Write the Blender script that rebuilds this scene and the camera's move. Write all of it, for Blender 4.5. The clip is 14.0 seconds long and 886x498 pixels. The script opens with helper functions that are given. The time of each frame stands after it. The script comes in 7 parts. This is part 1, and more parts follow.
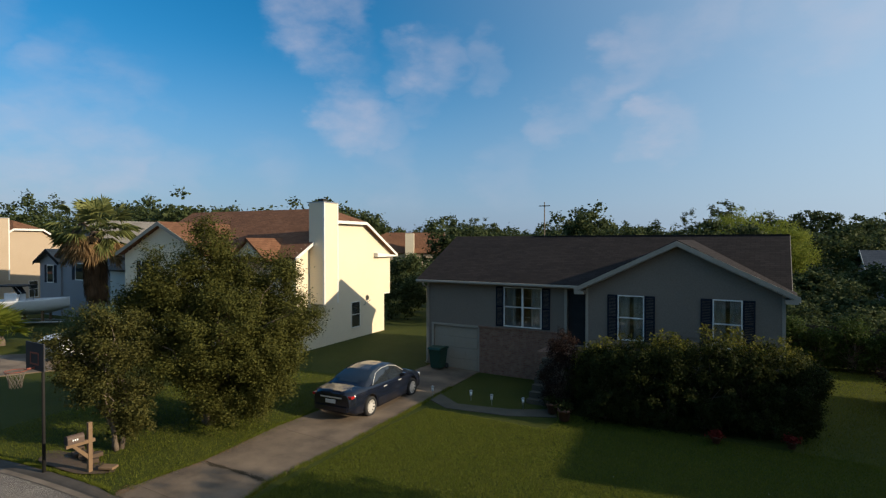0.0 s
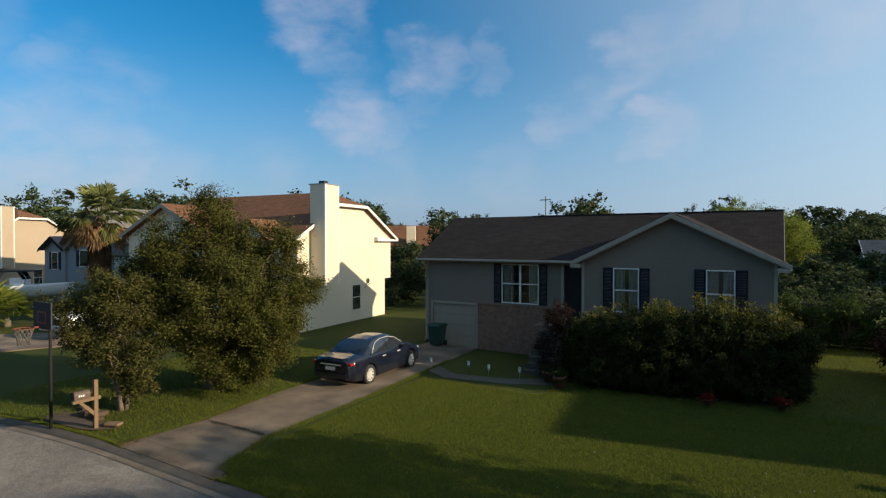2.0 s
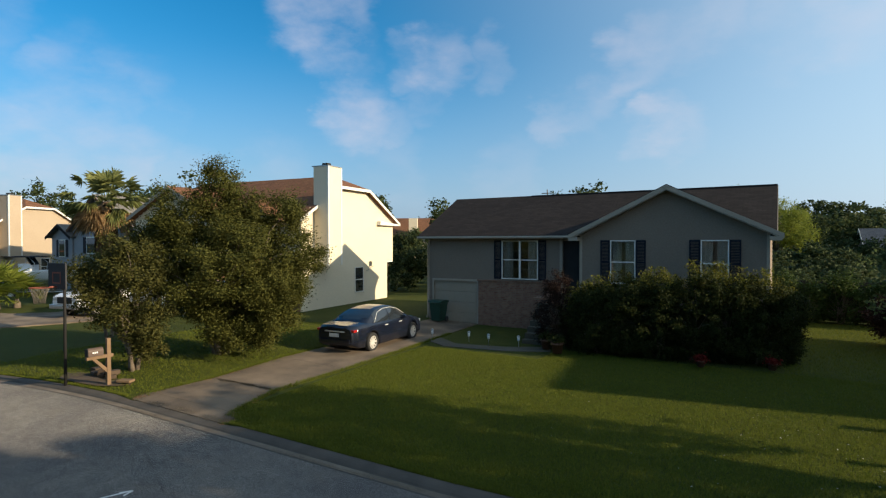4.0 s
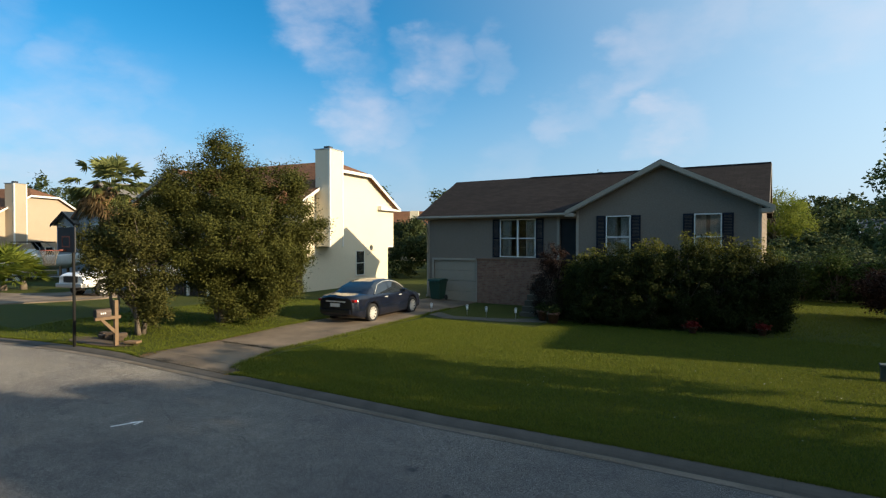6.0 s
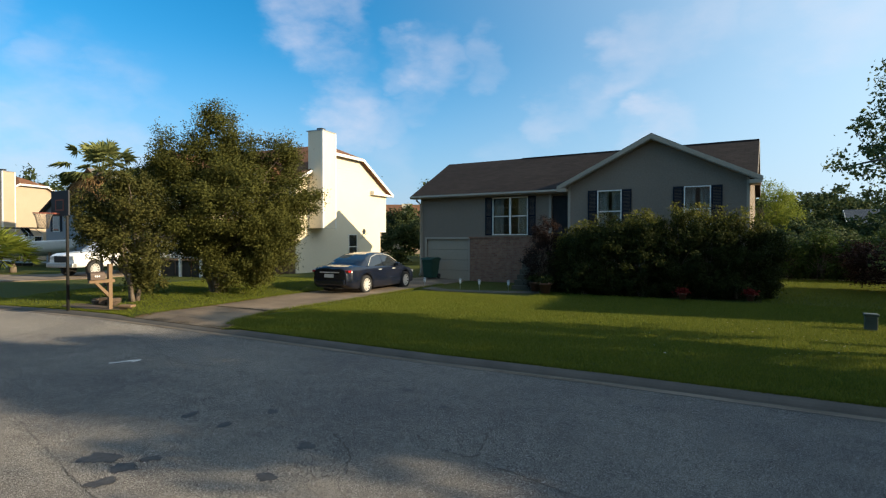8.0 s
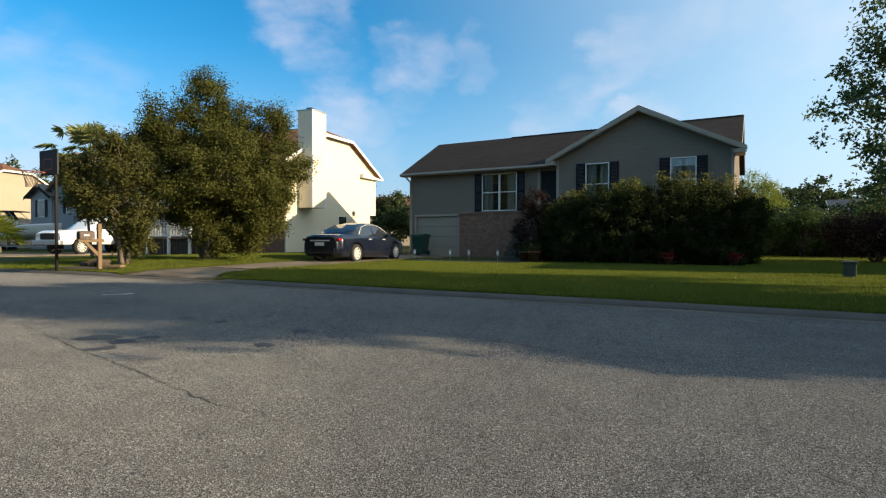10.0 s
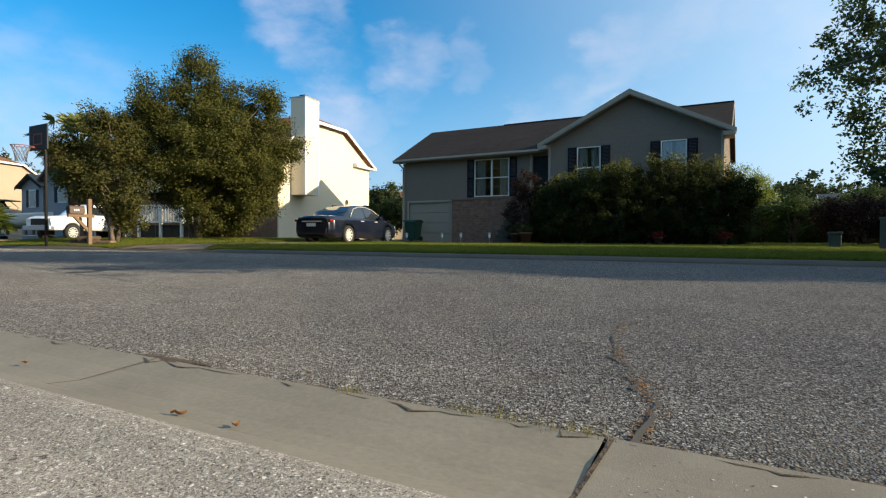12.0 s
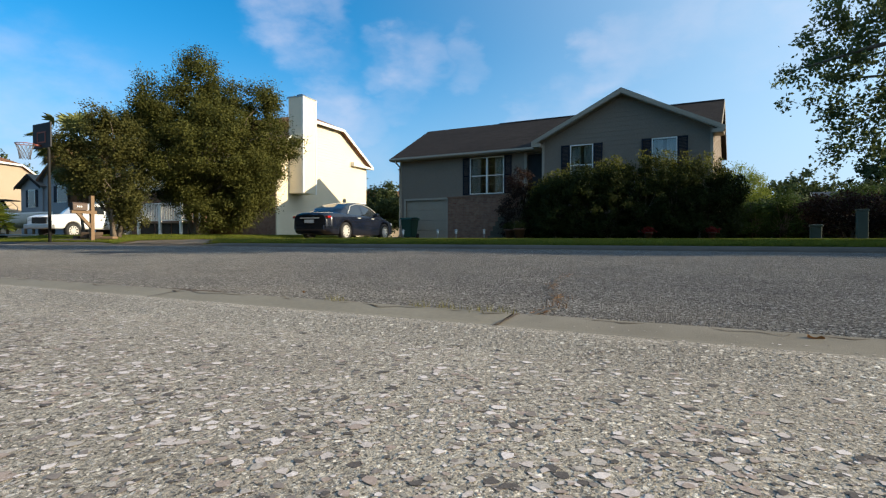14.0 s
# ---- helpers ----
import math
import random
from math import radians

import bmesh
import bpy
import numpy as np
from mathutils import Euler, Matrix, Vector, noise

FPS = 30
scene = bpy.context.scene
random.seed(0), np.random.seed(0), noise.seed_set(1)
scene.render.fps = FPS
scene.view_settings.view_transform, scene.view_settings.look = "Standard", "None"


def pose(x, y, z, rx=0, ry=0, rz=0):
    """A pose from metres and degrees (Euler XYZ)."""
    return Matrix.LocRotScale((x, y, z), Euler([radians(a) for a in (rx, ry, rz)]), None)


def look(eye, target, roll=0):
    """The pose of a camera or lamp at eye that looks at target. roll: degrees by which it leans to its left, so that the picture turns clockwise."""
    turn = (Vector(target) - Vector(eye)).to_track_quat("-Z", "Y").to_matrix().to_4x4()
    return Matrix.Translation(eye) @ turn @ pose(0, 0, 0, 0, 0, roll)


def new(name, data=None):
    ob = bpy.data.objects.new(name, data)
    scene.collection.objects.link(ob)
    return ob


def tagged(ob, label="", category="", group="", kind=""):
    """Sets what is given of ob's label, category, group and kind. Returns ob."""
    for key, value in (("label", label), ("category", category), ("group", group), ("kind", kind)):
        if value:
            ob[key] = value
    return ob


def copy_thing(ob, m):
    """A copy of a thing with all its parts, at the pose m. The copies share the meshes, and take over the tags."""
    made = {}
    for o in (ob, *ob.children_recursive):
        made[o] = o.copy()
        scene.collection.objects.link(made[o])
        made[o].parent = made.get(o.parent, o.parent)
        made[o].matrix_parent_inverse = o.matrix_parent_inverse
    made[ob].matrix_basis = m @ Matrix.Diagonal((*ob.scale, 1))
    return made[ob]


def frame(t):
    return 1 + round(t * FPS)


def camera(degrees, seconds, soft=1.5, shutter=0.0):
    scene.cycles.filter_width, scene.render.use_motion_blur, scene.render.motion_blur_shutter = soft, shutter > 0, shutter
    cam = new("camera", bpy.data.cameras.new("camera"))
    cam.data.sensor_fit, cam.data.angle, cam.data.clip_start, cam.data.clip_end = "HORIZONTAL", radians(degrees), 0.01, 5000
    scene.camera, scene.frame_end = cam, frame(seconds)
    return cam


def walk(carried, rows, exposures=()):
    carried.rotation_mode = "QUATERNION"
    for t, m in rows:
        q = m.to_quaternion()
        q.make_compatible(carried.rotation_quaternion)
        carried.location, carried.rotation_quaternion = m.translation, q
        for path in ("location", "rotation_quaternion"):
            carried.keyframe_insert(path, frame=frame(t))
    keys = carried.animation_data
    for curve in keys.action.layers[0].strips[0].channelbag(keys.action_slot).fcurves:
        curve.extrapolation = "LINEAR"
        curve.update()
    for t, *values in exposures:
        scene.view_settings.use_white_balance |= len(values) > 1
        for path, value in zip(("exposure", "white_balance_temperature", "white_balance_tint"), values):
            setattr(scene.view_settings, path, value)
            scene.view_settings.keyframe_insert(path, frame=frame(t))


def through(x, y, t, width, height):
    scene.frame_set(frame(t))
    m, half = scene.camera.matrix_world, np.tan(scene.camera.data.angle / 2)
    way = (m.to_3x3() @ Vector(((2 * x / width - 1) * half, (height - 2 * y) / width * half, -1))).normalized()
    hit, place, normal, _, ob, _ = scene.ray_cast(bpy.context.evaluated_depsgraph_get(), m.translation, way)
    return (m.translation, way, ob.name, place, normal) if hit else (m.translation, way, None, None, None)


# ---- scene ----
cam = camera(77.9, 14.0, soft=1.25)
METRES, EYE, TILT, LEAN, TURN = 7.6, 5.97, -0.7, 0.0, 31.0
ROWS = [
    (0.0, 0.0, 0.0, 0.0, 0.0, 0.0, -0.0),
    (0.5, 0.0078, -0.0104, -0.0308, 0.03, -0.07, 0.02),
    (1.0, 0.0129, -0.0232, -0.0656, 0.09, -0.02, 0.01),
    (1.5, 0.0162, -0.0341, -0.0985, 0.17, -0.02, 0.02),
    (2.0, 0.0205, -0.0451, -0.1283, 0.24, -0.05, -0.02),
    (2.5, 0.021, -0.0581, -0.1601, 0.35, -0.04, 0.01),
    (3.0, 0.02, -0.0747, -0.1951, 0.4, -0.07, 0.05),
    (5.5, 0.0464, -0.1553, -0.3517, 0.67, -0.2, 0.01),
    (6.0, 0.0443, -0.1664, -0.3847, 0.68, -0.21, -0.03),
    (6.5, 0.042, -0.1758, -0.4192, 0.62, -0.18, 0.02),
    (7.0, 0.0446, -0.1828, -0.4533, 0.4, -0.23, -0.0),
    (7.5, 0.0403, -0.1874, -0.4843, 0.13, -0.26, 0.01),
    (8.0, 0.0351, -0.1868, -0.5188, -0.22, -0.2, -0.04),
    (10.5, 0.0306, -0.2109, -0.6977, -1.54, -0.26, -0.11),
    (11.0, 0.0324, -0.2121, -0.7339, -1.66, -0.26, -0.14),
    (11.5, 0.0354, -0.214, -0.7686, -1.81, -0.29, -0.2),
    (12.0, 0.044, -0.2157, -0.7483, -1.93, -0.33, -0.23),
    (12.5, 0.0479, -0.2251, -0.7013, -2.02, -0.37, -0.24),
    (13.0, 0.0501, -0.2442, -0.6853, -2.02, -0.5, -0.07),
    (13.5, 0.0529, -0.2599, -0.7017, -2.1, -0.42, -0.09),
    (14.0, 0.0559, -0.2669, -0.7697, -2.11, -0.29, -0.06),
]
walk(cam, [(t, pose(0, 0, EYE, TILT, LEAN, TURN) @ pose(METRES * x, METRES * y, METRES * z, 90 + pitch, roll, yaw)) for t, x, y, z, yaw, pitch, roll in ROWS],
     exposures=[(0.0, 0.2, 6550, 10), (1.5, 0.27, 6600, 9), (3.0, 0.41, 6650, 8), (5.5, 0.65, 6800, 7), (6.5, 0.73, 6800, 7), (8.0, 0.79, 6800, 7), (11.0, 0.83, 6800, 6), (12.0, 0.78, 6550, 7), (12.5, 0.76, 6450, 8), (13.3, 0.82, 6450, 8), (14.0, 0.73, 6350, 7)])

# ---- light ----
SUN_FROM = Vector((7.05, 1.42, 2.49)).normalized()
SUN_EL = math.asin(SUN_FROM.z)
SUN_ROT = math.atan2(SUN_FROM.x, SUN_FROM.y)


def aim(az, el):
    """The direction az degrees left of +y and el degrees up."""
    a, e = radians(az), radians(el)
    return Vector((-math.sin(a) * math.cos(e), math.cos(a) * math.cos(e), math.sin(e)))


# clouds: azimuth, elevation, half size in degrees, density
CLOUDS = [(43.6, 21.8, 4.4, 0.85), (42.7, 18.4, 3.2, 0.70), (31.9, 18.0, 3.5, 0.75), (35.2, 17.6, 2.4, 0.50), (26.6, 18.1, 2.4, 0.40), (40.1, 12.4, 3.6, 0.85), (36.9, 11.6, 2.4, 0.50), (33.7, 13.6, 2.1, 0.35),
          (64.6, 11.9, 5.0, 0.55), (61.1, 13.1, 3.5, 0.50), (68.9, 6.8, 4.4, 0.85), (66.2, 6.0, 3.5, 0.60), (61.8, 7.7, 3.6, 0.65), (56.5, 6.7, 2.9, 0.35), (12.8, 16.9, 3.1, 0.65), (10.7, 18.3, 2.9, 0.50),
          (15.8, 14.7, 2.5, 0.45), (18.8, 12.5, 2.2, 0.50), (20.3, 11.4, 2.4, 0.50), (8.2, 19.7, 2.9, 0.45), (5.0, 20.8, 3.2, 0.50), (9.4, 10.8, 2.9, 0.80), (12.0, 10.2, 2.1, 0.45), (8.7, 11.8, 1.9, 0.50),
          (-5.4, 18.4, 4.1, 0.50), (-0.6, 17.6, 3.5, 0.30), (48.8, 7.6, 3.2, 0.30), (24.6, 7.3, 3.5, 0.25), (36.3, 7.3, 3.5, 0.25), (75, 18, 6, 0.4), (90, 15, 8, 0.4), (110, 25, 9, 0.4),
          (-30, 25, 9, 0.4)]

world = bpy.data.worlds.new("sky")
scene.world = world
world.use_nodes = True
wn, wl = world.node_tree.nodes, world.node_tree.links
wn.clear()
w_out, w_bg = wn.new("ShaderNodeOutputWorld"), wn.new("ShaderNodeBackground")
w_sky = wn.new("ShaderNodeTexSky")
w_sky.sky_type, w_sky.sun_disc, w_sky.sun_elevation, w_sky.sun_rotation = "NISHITA", False, SUN_EL, SUN_ROT
w_sky.air_density, w_sky.dust_density, w_sky.ozone_density = 1.0, 1.0, 3.6
w_co = wn.new("ShaderNodeTexCoord")
w_noise = wn.new("ShaderNodeTexNoise")
w_noise.inputs["Scale"].default_value, w_noise.inputs["Detail"].default_value, w_noise.inputs["Roughness"].default_value = 9.0, 7.0, 0.56
w_map = wn.new("ShaderNodeMapping")
w_map.inputs["Scale"].default_value = (1.0, 1.0, 1.9)
wl.new(w_co.outputs["Generated"], w_map.inputs["Vector"])
wl.new(w_map.outputs["Vector"], w_noise.inputs["Vector"])
w_warp = wn.new("ShaderNodeVectorMath")
w_warp.operation = "MULTIPLY_ADD"
w_warp.inputs[1].default_value = (0.16, 0.16, 0.12)
w_sub = wn.new("ShaderNodeVectorMath")
w_sub.operation = "SUBTRACT"
w_sub.inputs[1].default_value = (0.5, 0.5, 0.5)
wl.new(w_noise.outputs["Color"], w_sub.inputs[0])
wl.new(w_sub.outputs["Vector"], w_warp.inputs[0])
wl.new(w_co.outputs["Generated"], w_warp.inputs[2])
w_unit = wn.new("ShaderNodeVectorMath")
w_unit.operation = "NORMALIZE"
wl.new(w_warp.outputs["Vector"], w_unit.inputs[0])
total = None
for az, el, size, dense in CLOUDS:
    dot, ramp = wn.new("ShaderNodeVectorMath"), wn.new("ShaderNodeMapRange")
    dot.operation, dot.inputs[1].default_value = "DOT_PRODUCT", aim(az, el)
    ramp.interpolation_type = "SMOOTHERSTEP"
    ramp.inputs["From Min"].default_value, ramp.inputs["From Max"].default_value = math.cos(radians(size * 1.35)), 1.0
    ramp.inputs["To Max"].default_value = dense * 0.56
    wl.new(w_unit.outputs["Vector"], dot.inputs[0])
    wl.new(dot.outputs["Value"], ramp.inputs["Value"])
    if total is None:
        total = ramp.outputs["Result"]
    else:
        add = wn.new("ShaderNodeMath")
        add.operation = "MAXIMUM"
        wl.new(total, add.inputs[0])
        wl.new(ramp.outputs["Result"], add.inputs[1])
        total = add.outputs[0]
w_fine = wn.new("ShaderNodeMapRange")
w_fine.inputs["From Min"].default_value, w_fine.inputs["From Max"].default_value = 0.32, 0.7
w_fine.inputs["To Min"].default_value, w_fine.inputs["To Max"].default_value = 0.1, 1.0
wl.new(w_noise.outputs["Fac"], w_fine.inputs["Value"])
w_mul = wn.new("ShaderNodeMath")
w_mul.operation = "MULTIPLY"
wl.new(total, w_mul.inputs[0])
wl.new(w_fine.outputs["Result"], w_mul.inputs[1])
# blue-grey haze low over the horizon
w_sep, w_bank = wn.new("ShaderNodeSeparateXYZ"), wn.new("ShaderNodeMapRange")
wl.new(w_co.outputs["Generated"], w_sep.inputs["Vector"])
w_bank.interpolation_type = "SMOOTHSTEP"
w_bank.inputs["From Min"].default_value, w_bank.inputs["From Max"].default_value = 0.34, 0.0
w_bank.inputs["To Max"].default_value = 0.75
wl.new(w_sep.outputs["Z"], w_bank.inputs["Value"])
w_low = wn.new("ShaderNodeMix")
w_low.data_type = "RGBA"
w_low.inputs["B"].default_value = (1.75, 2.6, 4.1, 1)
wl.new(w_bank.outputs["Result"], w_low.inputs["Factor"])
# thin high haze that brightens towards the sun
w_sun, w_haze = wn.new("ShaderNodeVectorMath"), wn.new("ShaderNodeMapRange")
w_sun.operation, w_sun.inputs[1].default_value = "DOT_PRODUCT", SUN_FROM
wl.new(w_co.outputs["Generated"], w_sun.inputs[0])
w_haze.interpolation_type = "SMOOTHSTEP"
w_haze.inputs["From Min"].default_value, w_haze.inputs["From Max"].default_value, w_haze.inputs["To Max"].default_value = -0.4, 1.0, 0.85
wl.new(w_sun.outputs["Value"], w_haze.inputs["Value"])
w_glow = wn.new("ShaderNodeMix")
w_glow.data_type = "RGBA"
w_glow.inputs["B"].default_value = (4.3, 5.3, 6.2, 1)
wl.new(w_haze.outputs["Result"], w_glow.inputs["Factor"])
w_mix = wn.new("ShaderNodeMix")
w_mix.data_type = "RGBA"
w_mix.inputs["B"].default_value = (4.3, 4.1, 4.75, 1)
wl.new(w_mul.outputs[0], w_mix.inputs["Factor"])
w_sat = wn.new("ShaderNodeHueSaturation")
w_sat.inputs["Saturation"].default_value = 1.36
w_sat.inputs["Hue"].default_value = 0.4935
wl.new(w_sky.outputs["Color"], w_sat.inputs["Color"])
wl.new(w_sat.outputs["Color"], w_low.inputs["A"])
wl.new(w_low.outputs["Result"], w_glow.inputs["A"])
wl.new(w_glow.outputs["Result"], w_mix.inputs["A"])
wl.new(w_mix.outputs["Result"], w_bg.inputs["Color"])
w_bg.inputs["Strength"].default_value = 0.122
wl.new(w_bg.outputs["Background"], w_out.inputs["Surface"])

sun = new("sun", bpy.data.lights.new("sun", "SUN"))
sun.data.energy, sun.data.angle, sun.data.color = 5.0, radians(0.6), (1.0, 0.83, 0.60)
sun.matrix_world = look((60, 12, 30), Vector((60, 12, 30)) - SUN_FROM)

# ---- materials ----
def node_mat(name):
    m = bpy.data.materials.new(name)
    m.use_nodes = True
    return m, m.node_tree.nodes, m.node_tree.links, m.node_tree.nodes["Principled BSDF"]


def noise_node(n, l, vec, scale, detail=4.0, rough=0.55):
    t = n.new("ShaderNodeTexNoise")
    t.inputs["Scale"].default_value, t.inputs["Detail"].default_value, t.inputs["Roughness"].default_value = scale, detail, rough
    l.new(vec, t.inputs["Vector"])
    return t


def mix_node(n, l, fac, a, b, blend="MIX"):
    x = n.new("ShaderNodeMix")
    x.data_type, x.blend_type = "RGBA", blend
    for key, v in (("Factor", fac), ("A", a), ("B", b)):
        if isinstance(v, bpy.types.NodeSocket):
            l.new(v, x.inputs[key])
        elif key == "Factor":
            x.inputs[key].default_value = v
        else:
            x.inputs[key].default_value = (*v, 1)
    return x.outputs["Result"]


def ramp_node(n, l, value, lo, hi, to0=0.0, to1=1.0):
    r = n.new("ShaderNodeMapRange")
    for key, v in (("From Min", lo), ("From Max", hi), ("To Min", to0), ("To Max", to1)):
        r.inputs[key].default_value = v
    l.new(value, r.inputs["Value"])
    return r.outputs["Result"]


def bump_node(n, l, bsdf, height, strength, distance):
    b = n.new("ShaderNodeBump")
    b.inputs["Strength"].default_value, b.inputs["Distance"].default_value = strength, distance
    l.new(height, b.inputs["Height"])
    l.new(b.outputs["Normal"], bsdf.inputs["Normal"])
    return b


def surface(name, a, b, rough=0.8, coarse=0.6, fine=25.0, metal=0.0, bump=0.2, dist=0.01, spread=0.6, island=0.0, spec=0.4):
    """Two tones mixed by stains and grain, with a fine relief."""
    m, n, l, p = node_mat(name)
    vec = n.new("ShaderNodeTexCoord").outputs["Object"]
    n1, n2 = noise_node(n, l, vec, coarse), noise_node(n, l, vec, fine, 5.0, 0.65)
    f1 = ramp_node(n, l, n1.outputs["Fac"], 0.5 - spread / 3, 0.5 + spread / 3)
    f2 = ramp_node(n, l, n2.outputs["Fac"], 0.3, 0.7)
    col = mix_node(n, l, f1, a, b)
    mid = tuple((x + y) / 2 for x, y in zip(a, b))
    grain = mix_node(n, l, f2, tuple(x * 0.72 for x in mid), tuple(min(1, x * 1.22) for x in mid))
    col = mix_node(n, l, 0.5, col, grain)
    if island:
        g = n.new("ShaderNodeNewGeometry")
        shade = ramp_node(n, l, g.outputs["Random Per Island"], 0, 1, 1 - island, 1 + island)
        o = n.new("ShaderNodeVectorMath")
        o.operation = "SCALE"
        l.new(col, o.inputs[0])
        l.new(shade, o.inputs["Scale"])
        col = o.outputs["Vector"]
    l.new(col, p.inputs["Base Color"])
    p.inputs["Metallic"].default_value = metal
    p.inputs["Specular IOR Level"].default_value = spec
    l.new(ramp_node(n, l, n2.outputs["Fac"], 0.2, 0.8, max(0.02, rough - 0.08), min(1, rough + 0.08)), p.inputs["Roughness"])
    if bump:
        bump_node(n, l, p, n2.outputs["Fac"], bump, dist)
    return m


def leaf_mat(name, dark, light, through=0.35, rough=0.65):
    m, n, l, p = node_mat(name)
    g = n.new("ShaderNodeNewGeometry")
    vec = n.new("ShaderNodeTexCoord").outputs["Object"]
    clump = noise_node(n, l, vec, 0.9, 3.0)
    c = mix_node(n, l, g.outputs["Random Per Island"], dark, light)
    c2 = mix_node(n, l, ramp_node(n, l, clump.outputs["Fac"], 0.35, 0.65), c, tuple(x * 0.8 for x in light))
    c3 = mix_node(n, l, 0.45, c, c2)
    l.new(c3, p.inputs["Base Color"])
    p.inputs["Roughness"].default_value = rough
    p.inputs["Specular IOR Level"].default_value = 0.12
    tr, mixer = n.new("ShaderNodeBsdfTranslucent"), n.new("ShaderNodeMixShader")
    l.new(c3, tr.inputs["Color"])
    mixer.inputs["Fac"].default_value = through
    l.new(p.outputs["BSDF"], mixer.inputs[1])
    l.new(tr.outputs["BSDF"], mixer.inputs[2])
    l.new(mixer.outputs["Shader"], n["Material Output"].inputs["Surface"])
    return m


def cells(n, l, vec, scale, rand=1.0):
    """Voronoi cells: a flat random value for each cell, and the distance from its heart."""
    v, sep = n.new("ShaderNodeTexVoronoi"), n.new("ShaderNodeSeparateColor")
    v.inputs["Scale"].default_value, v.inputs["Randomness"].default_value = scale, rand
    l.new(vec, v.inputs["Vector"])
    l.new(v.outputs["Color"], sep.inputs["Color"])
    return sep.outputs["Red"], v.outputs["Distance"], sep.outputs["Green"]


def stone_ramp(n, l, value, stops):
    r = n.new("ShaderNodeValToRGB")
    r.color_ramp.interpolation = "CONSTANT"
    while len(r.color_ramp.elements) < len(stops):
        r.color_ramp.elements.new(1.0)
    for e, (at, col) in zip(r.color_ramp.elements, stops):
        e.position, e.color = at, (*col, 1)
    l.new(value, r.inputs["Fac"])
    return r.outputs["Color"]


def warped(n, l, vec, scale, amount):
    warp = noise_node(n, l, vec, scale, 2.0)
    w = n.new("ShaderNodeVectorMath")
    w.operation = "MULTIPLY_ADD"
    w.inputs[1].default_value = (amount, amount, 0.0)
    l.new(warp.outputs["Color"], w.inputs[0])
    l.new(vec, w.inputs[2])
    return w.outputs["Vector"]


def asphalt_mat():
    """Old asphalt: the binder worn off pale and dark chips, with broad stains."""
    m, n, l, p = node_mat("asphalt")
    vec = n.new("ShaderNodeTexCoord").outputs["Object"]
    w = warped(n, l, vec, 50.0, 0.015)
    r1, d1, g1 = cells(n, l, w, 118.0)
    r2, d2, g2 = cells(n, l, w, 205.0)
    patch, mid, dust = noise_node(n, l, vec, 0.35), noise_node(n, l, vec, 3.0), noise_node(n, l, vec, 1.1, 6.0, 0.7)
    small = stone_ramp(n, l, r2, [(0, (0.097, 0.093, 0.090)), (0.3, (0.192, 0.185, 0.177)), (0.7, (0.261, 0.251, 0.242)), (0.9, (0.405, 0.402, 0.395))])
    large = stone_ramp(n, l, r1, [(0, (0.136, 0.125, 0.119)), (0.25, (0.240, 0.230, 0.218)), (0.6, (0.317, 0.306, 0.288)), (0.9, (0.500, 0.498, 0.486))])
    gap = ramp_node(n, l, d2, 0.36, 0.62)
    col = mix_node(n, l, gap, small, (0.038, 0.034, 0.031))
    col = mix_node(n, l, ramp_node(n, l, d1, 0.38, 0.52, 0.9, 0.0), col, large)
    tone = mix_node(n, l, ramp_node(n, l, patch.outputs["Fac"], 0.35, 0.65), (0.82, 0.81, 0.83), (1.12, 1.1, 1.06))
    col = mix_node(n, l, 1.0, col, tone, "MULTIPLY")
    tone2 = mix_node(n, l, ramp_node(n, l, mid.outputs["Fac"], 0.3, 0.7), (0.88, 0.88, 0.88), (1.1, 1.09, 1.07))
    col = mix_node(n, l, 1.0, col, tone2, "MULTIPLY")
    col = mix_node(n, l, ramp_node(n, l, dust.outputs["Fac"], 0.52, 0.75, 0.0, 0.45), col, (0.177, 0.153, 0.129))
    l.new(col, p.inputs["Base Color"])
    p.inputs["Roughness"].default_value = 0.88
    p.inputs["Specular IOR Level"].default_value = 0.12
    p.inputs["Diffuse Roughness"].default_value = 0.6
    bump_node(n, l, p, d2, 1.0, -0.005)
    return m


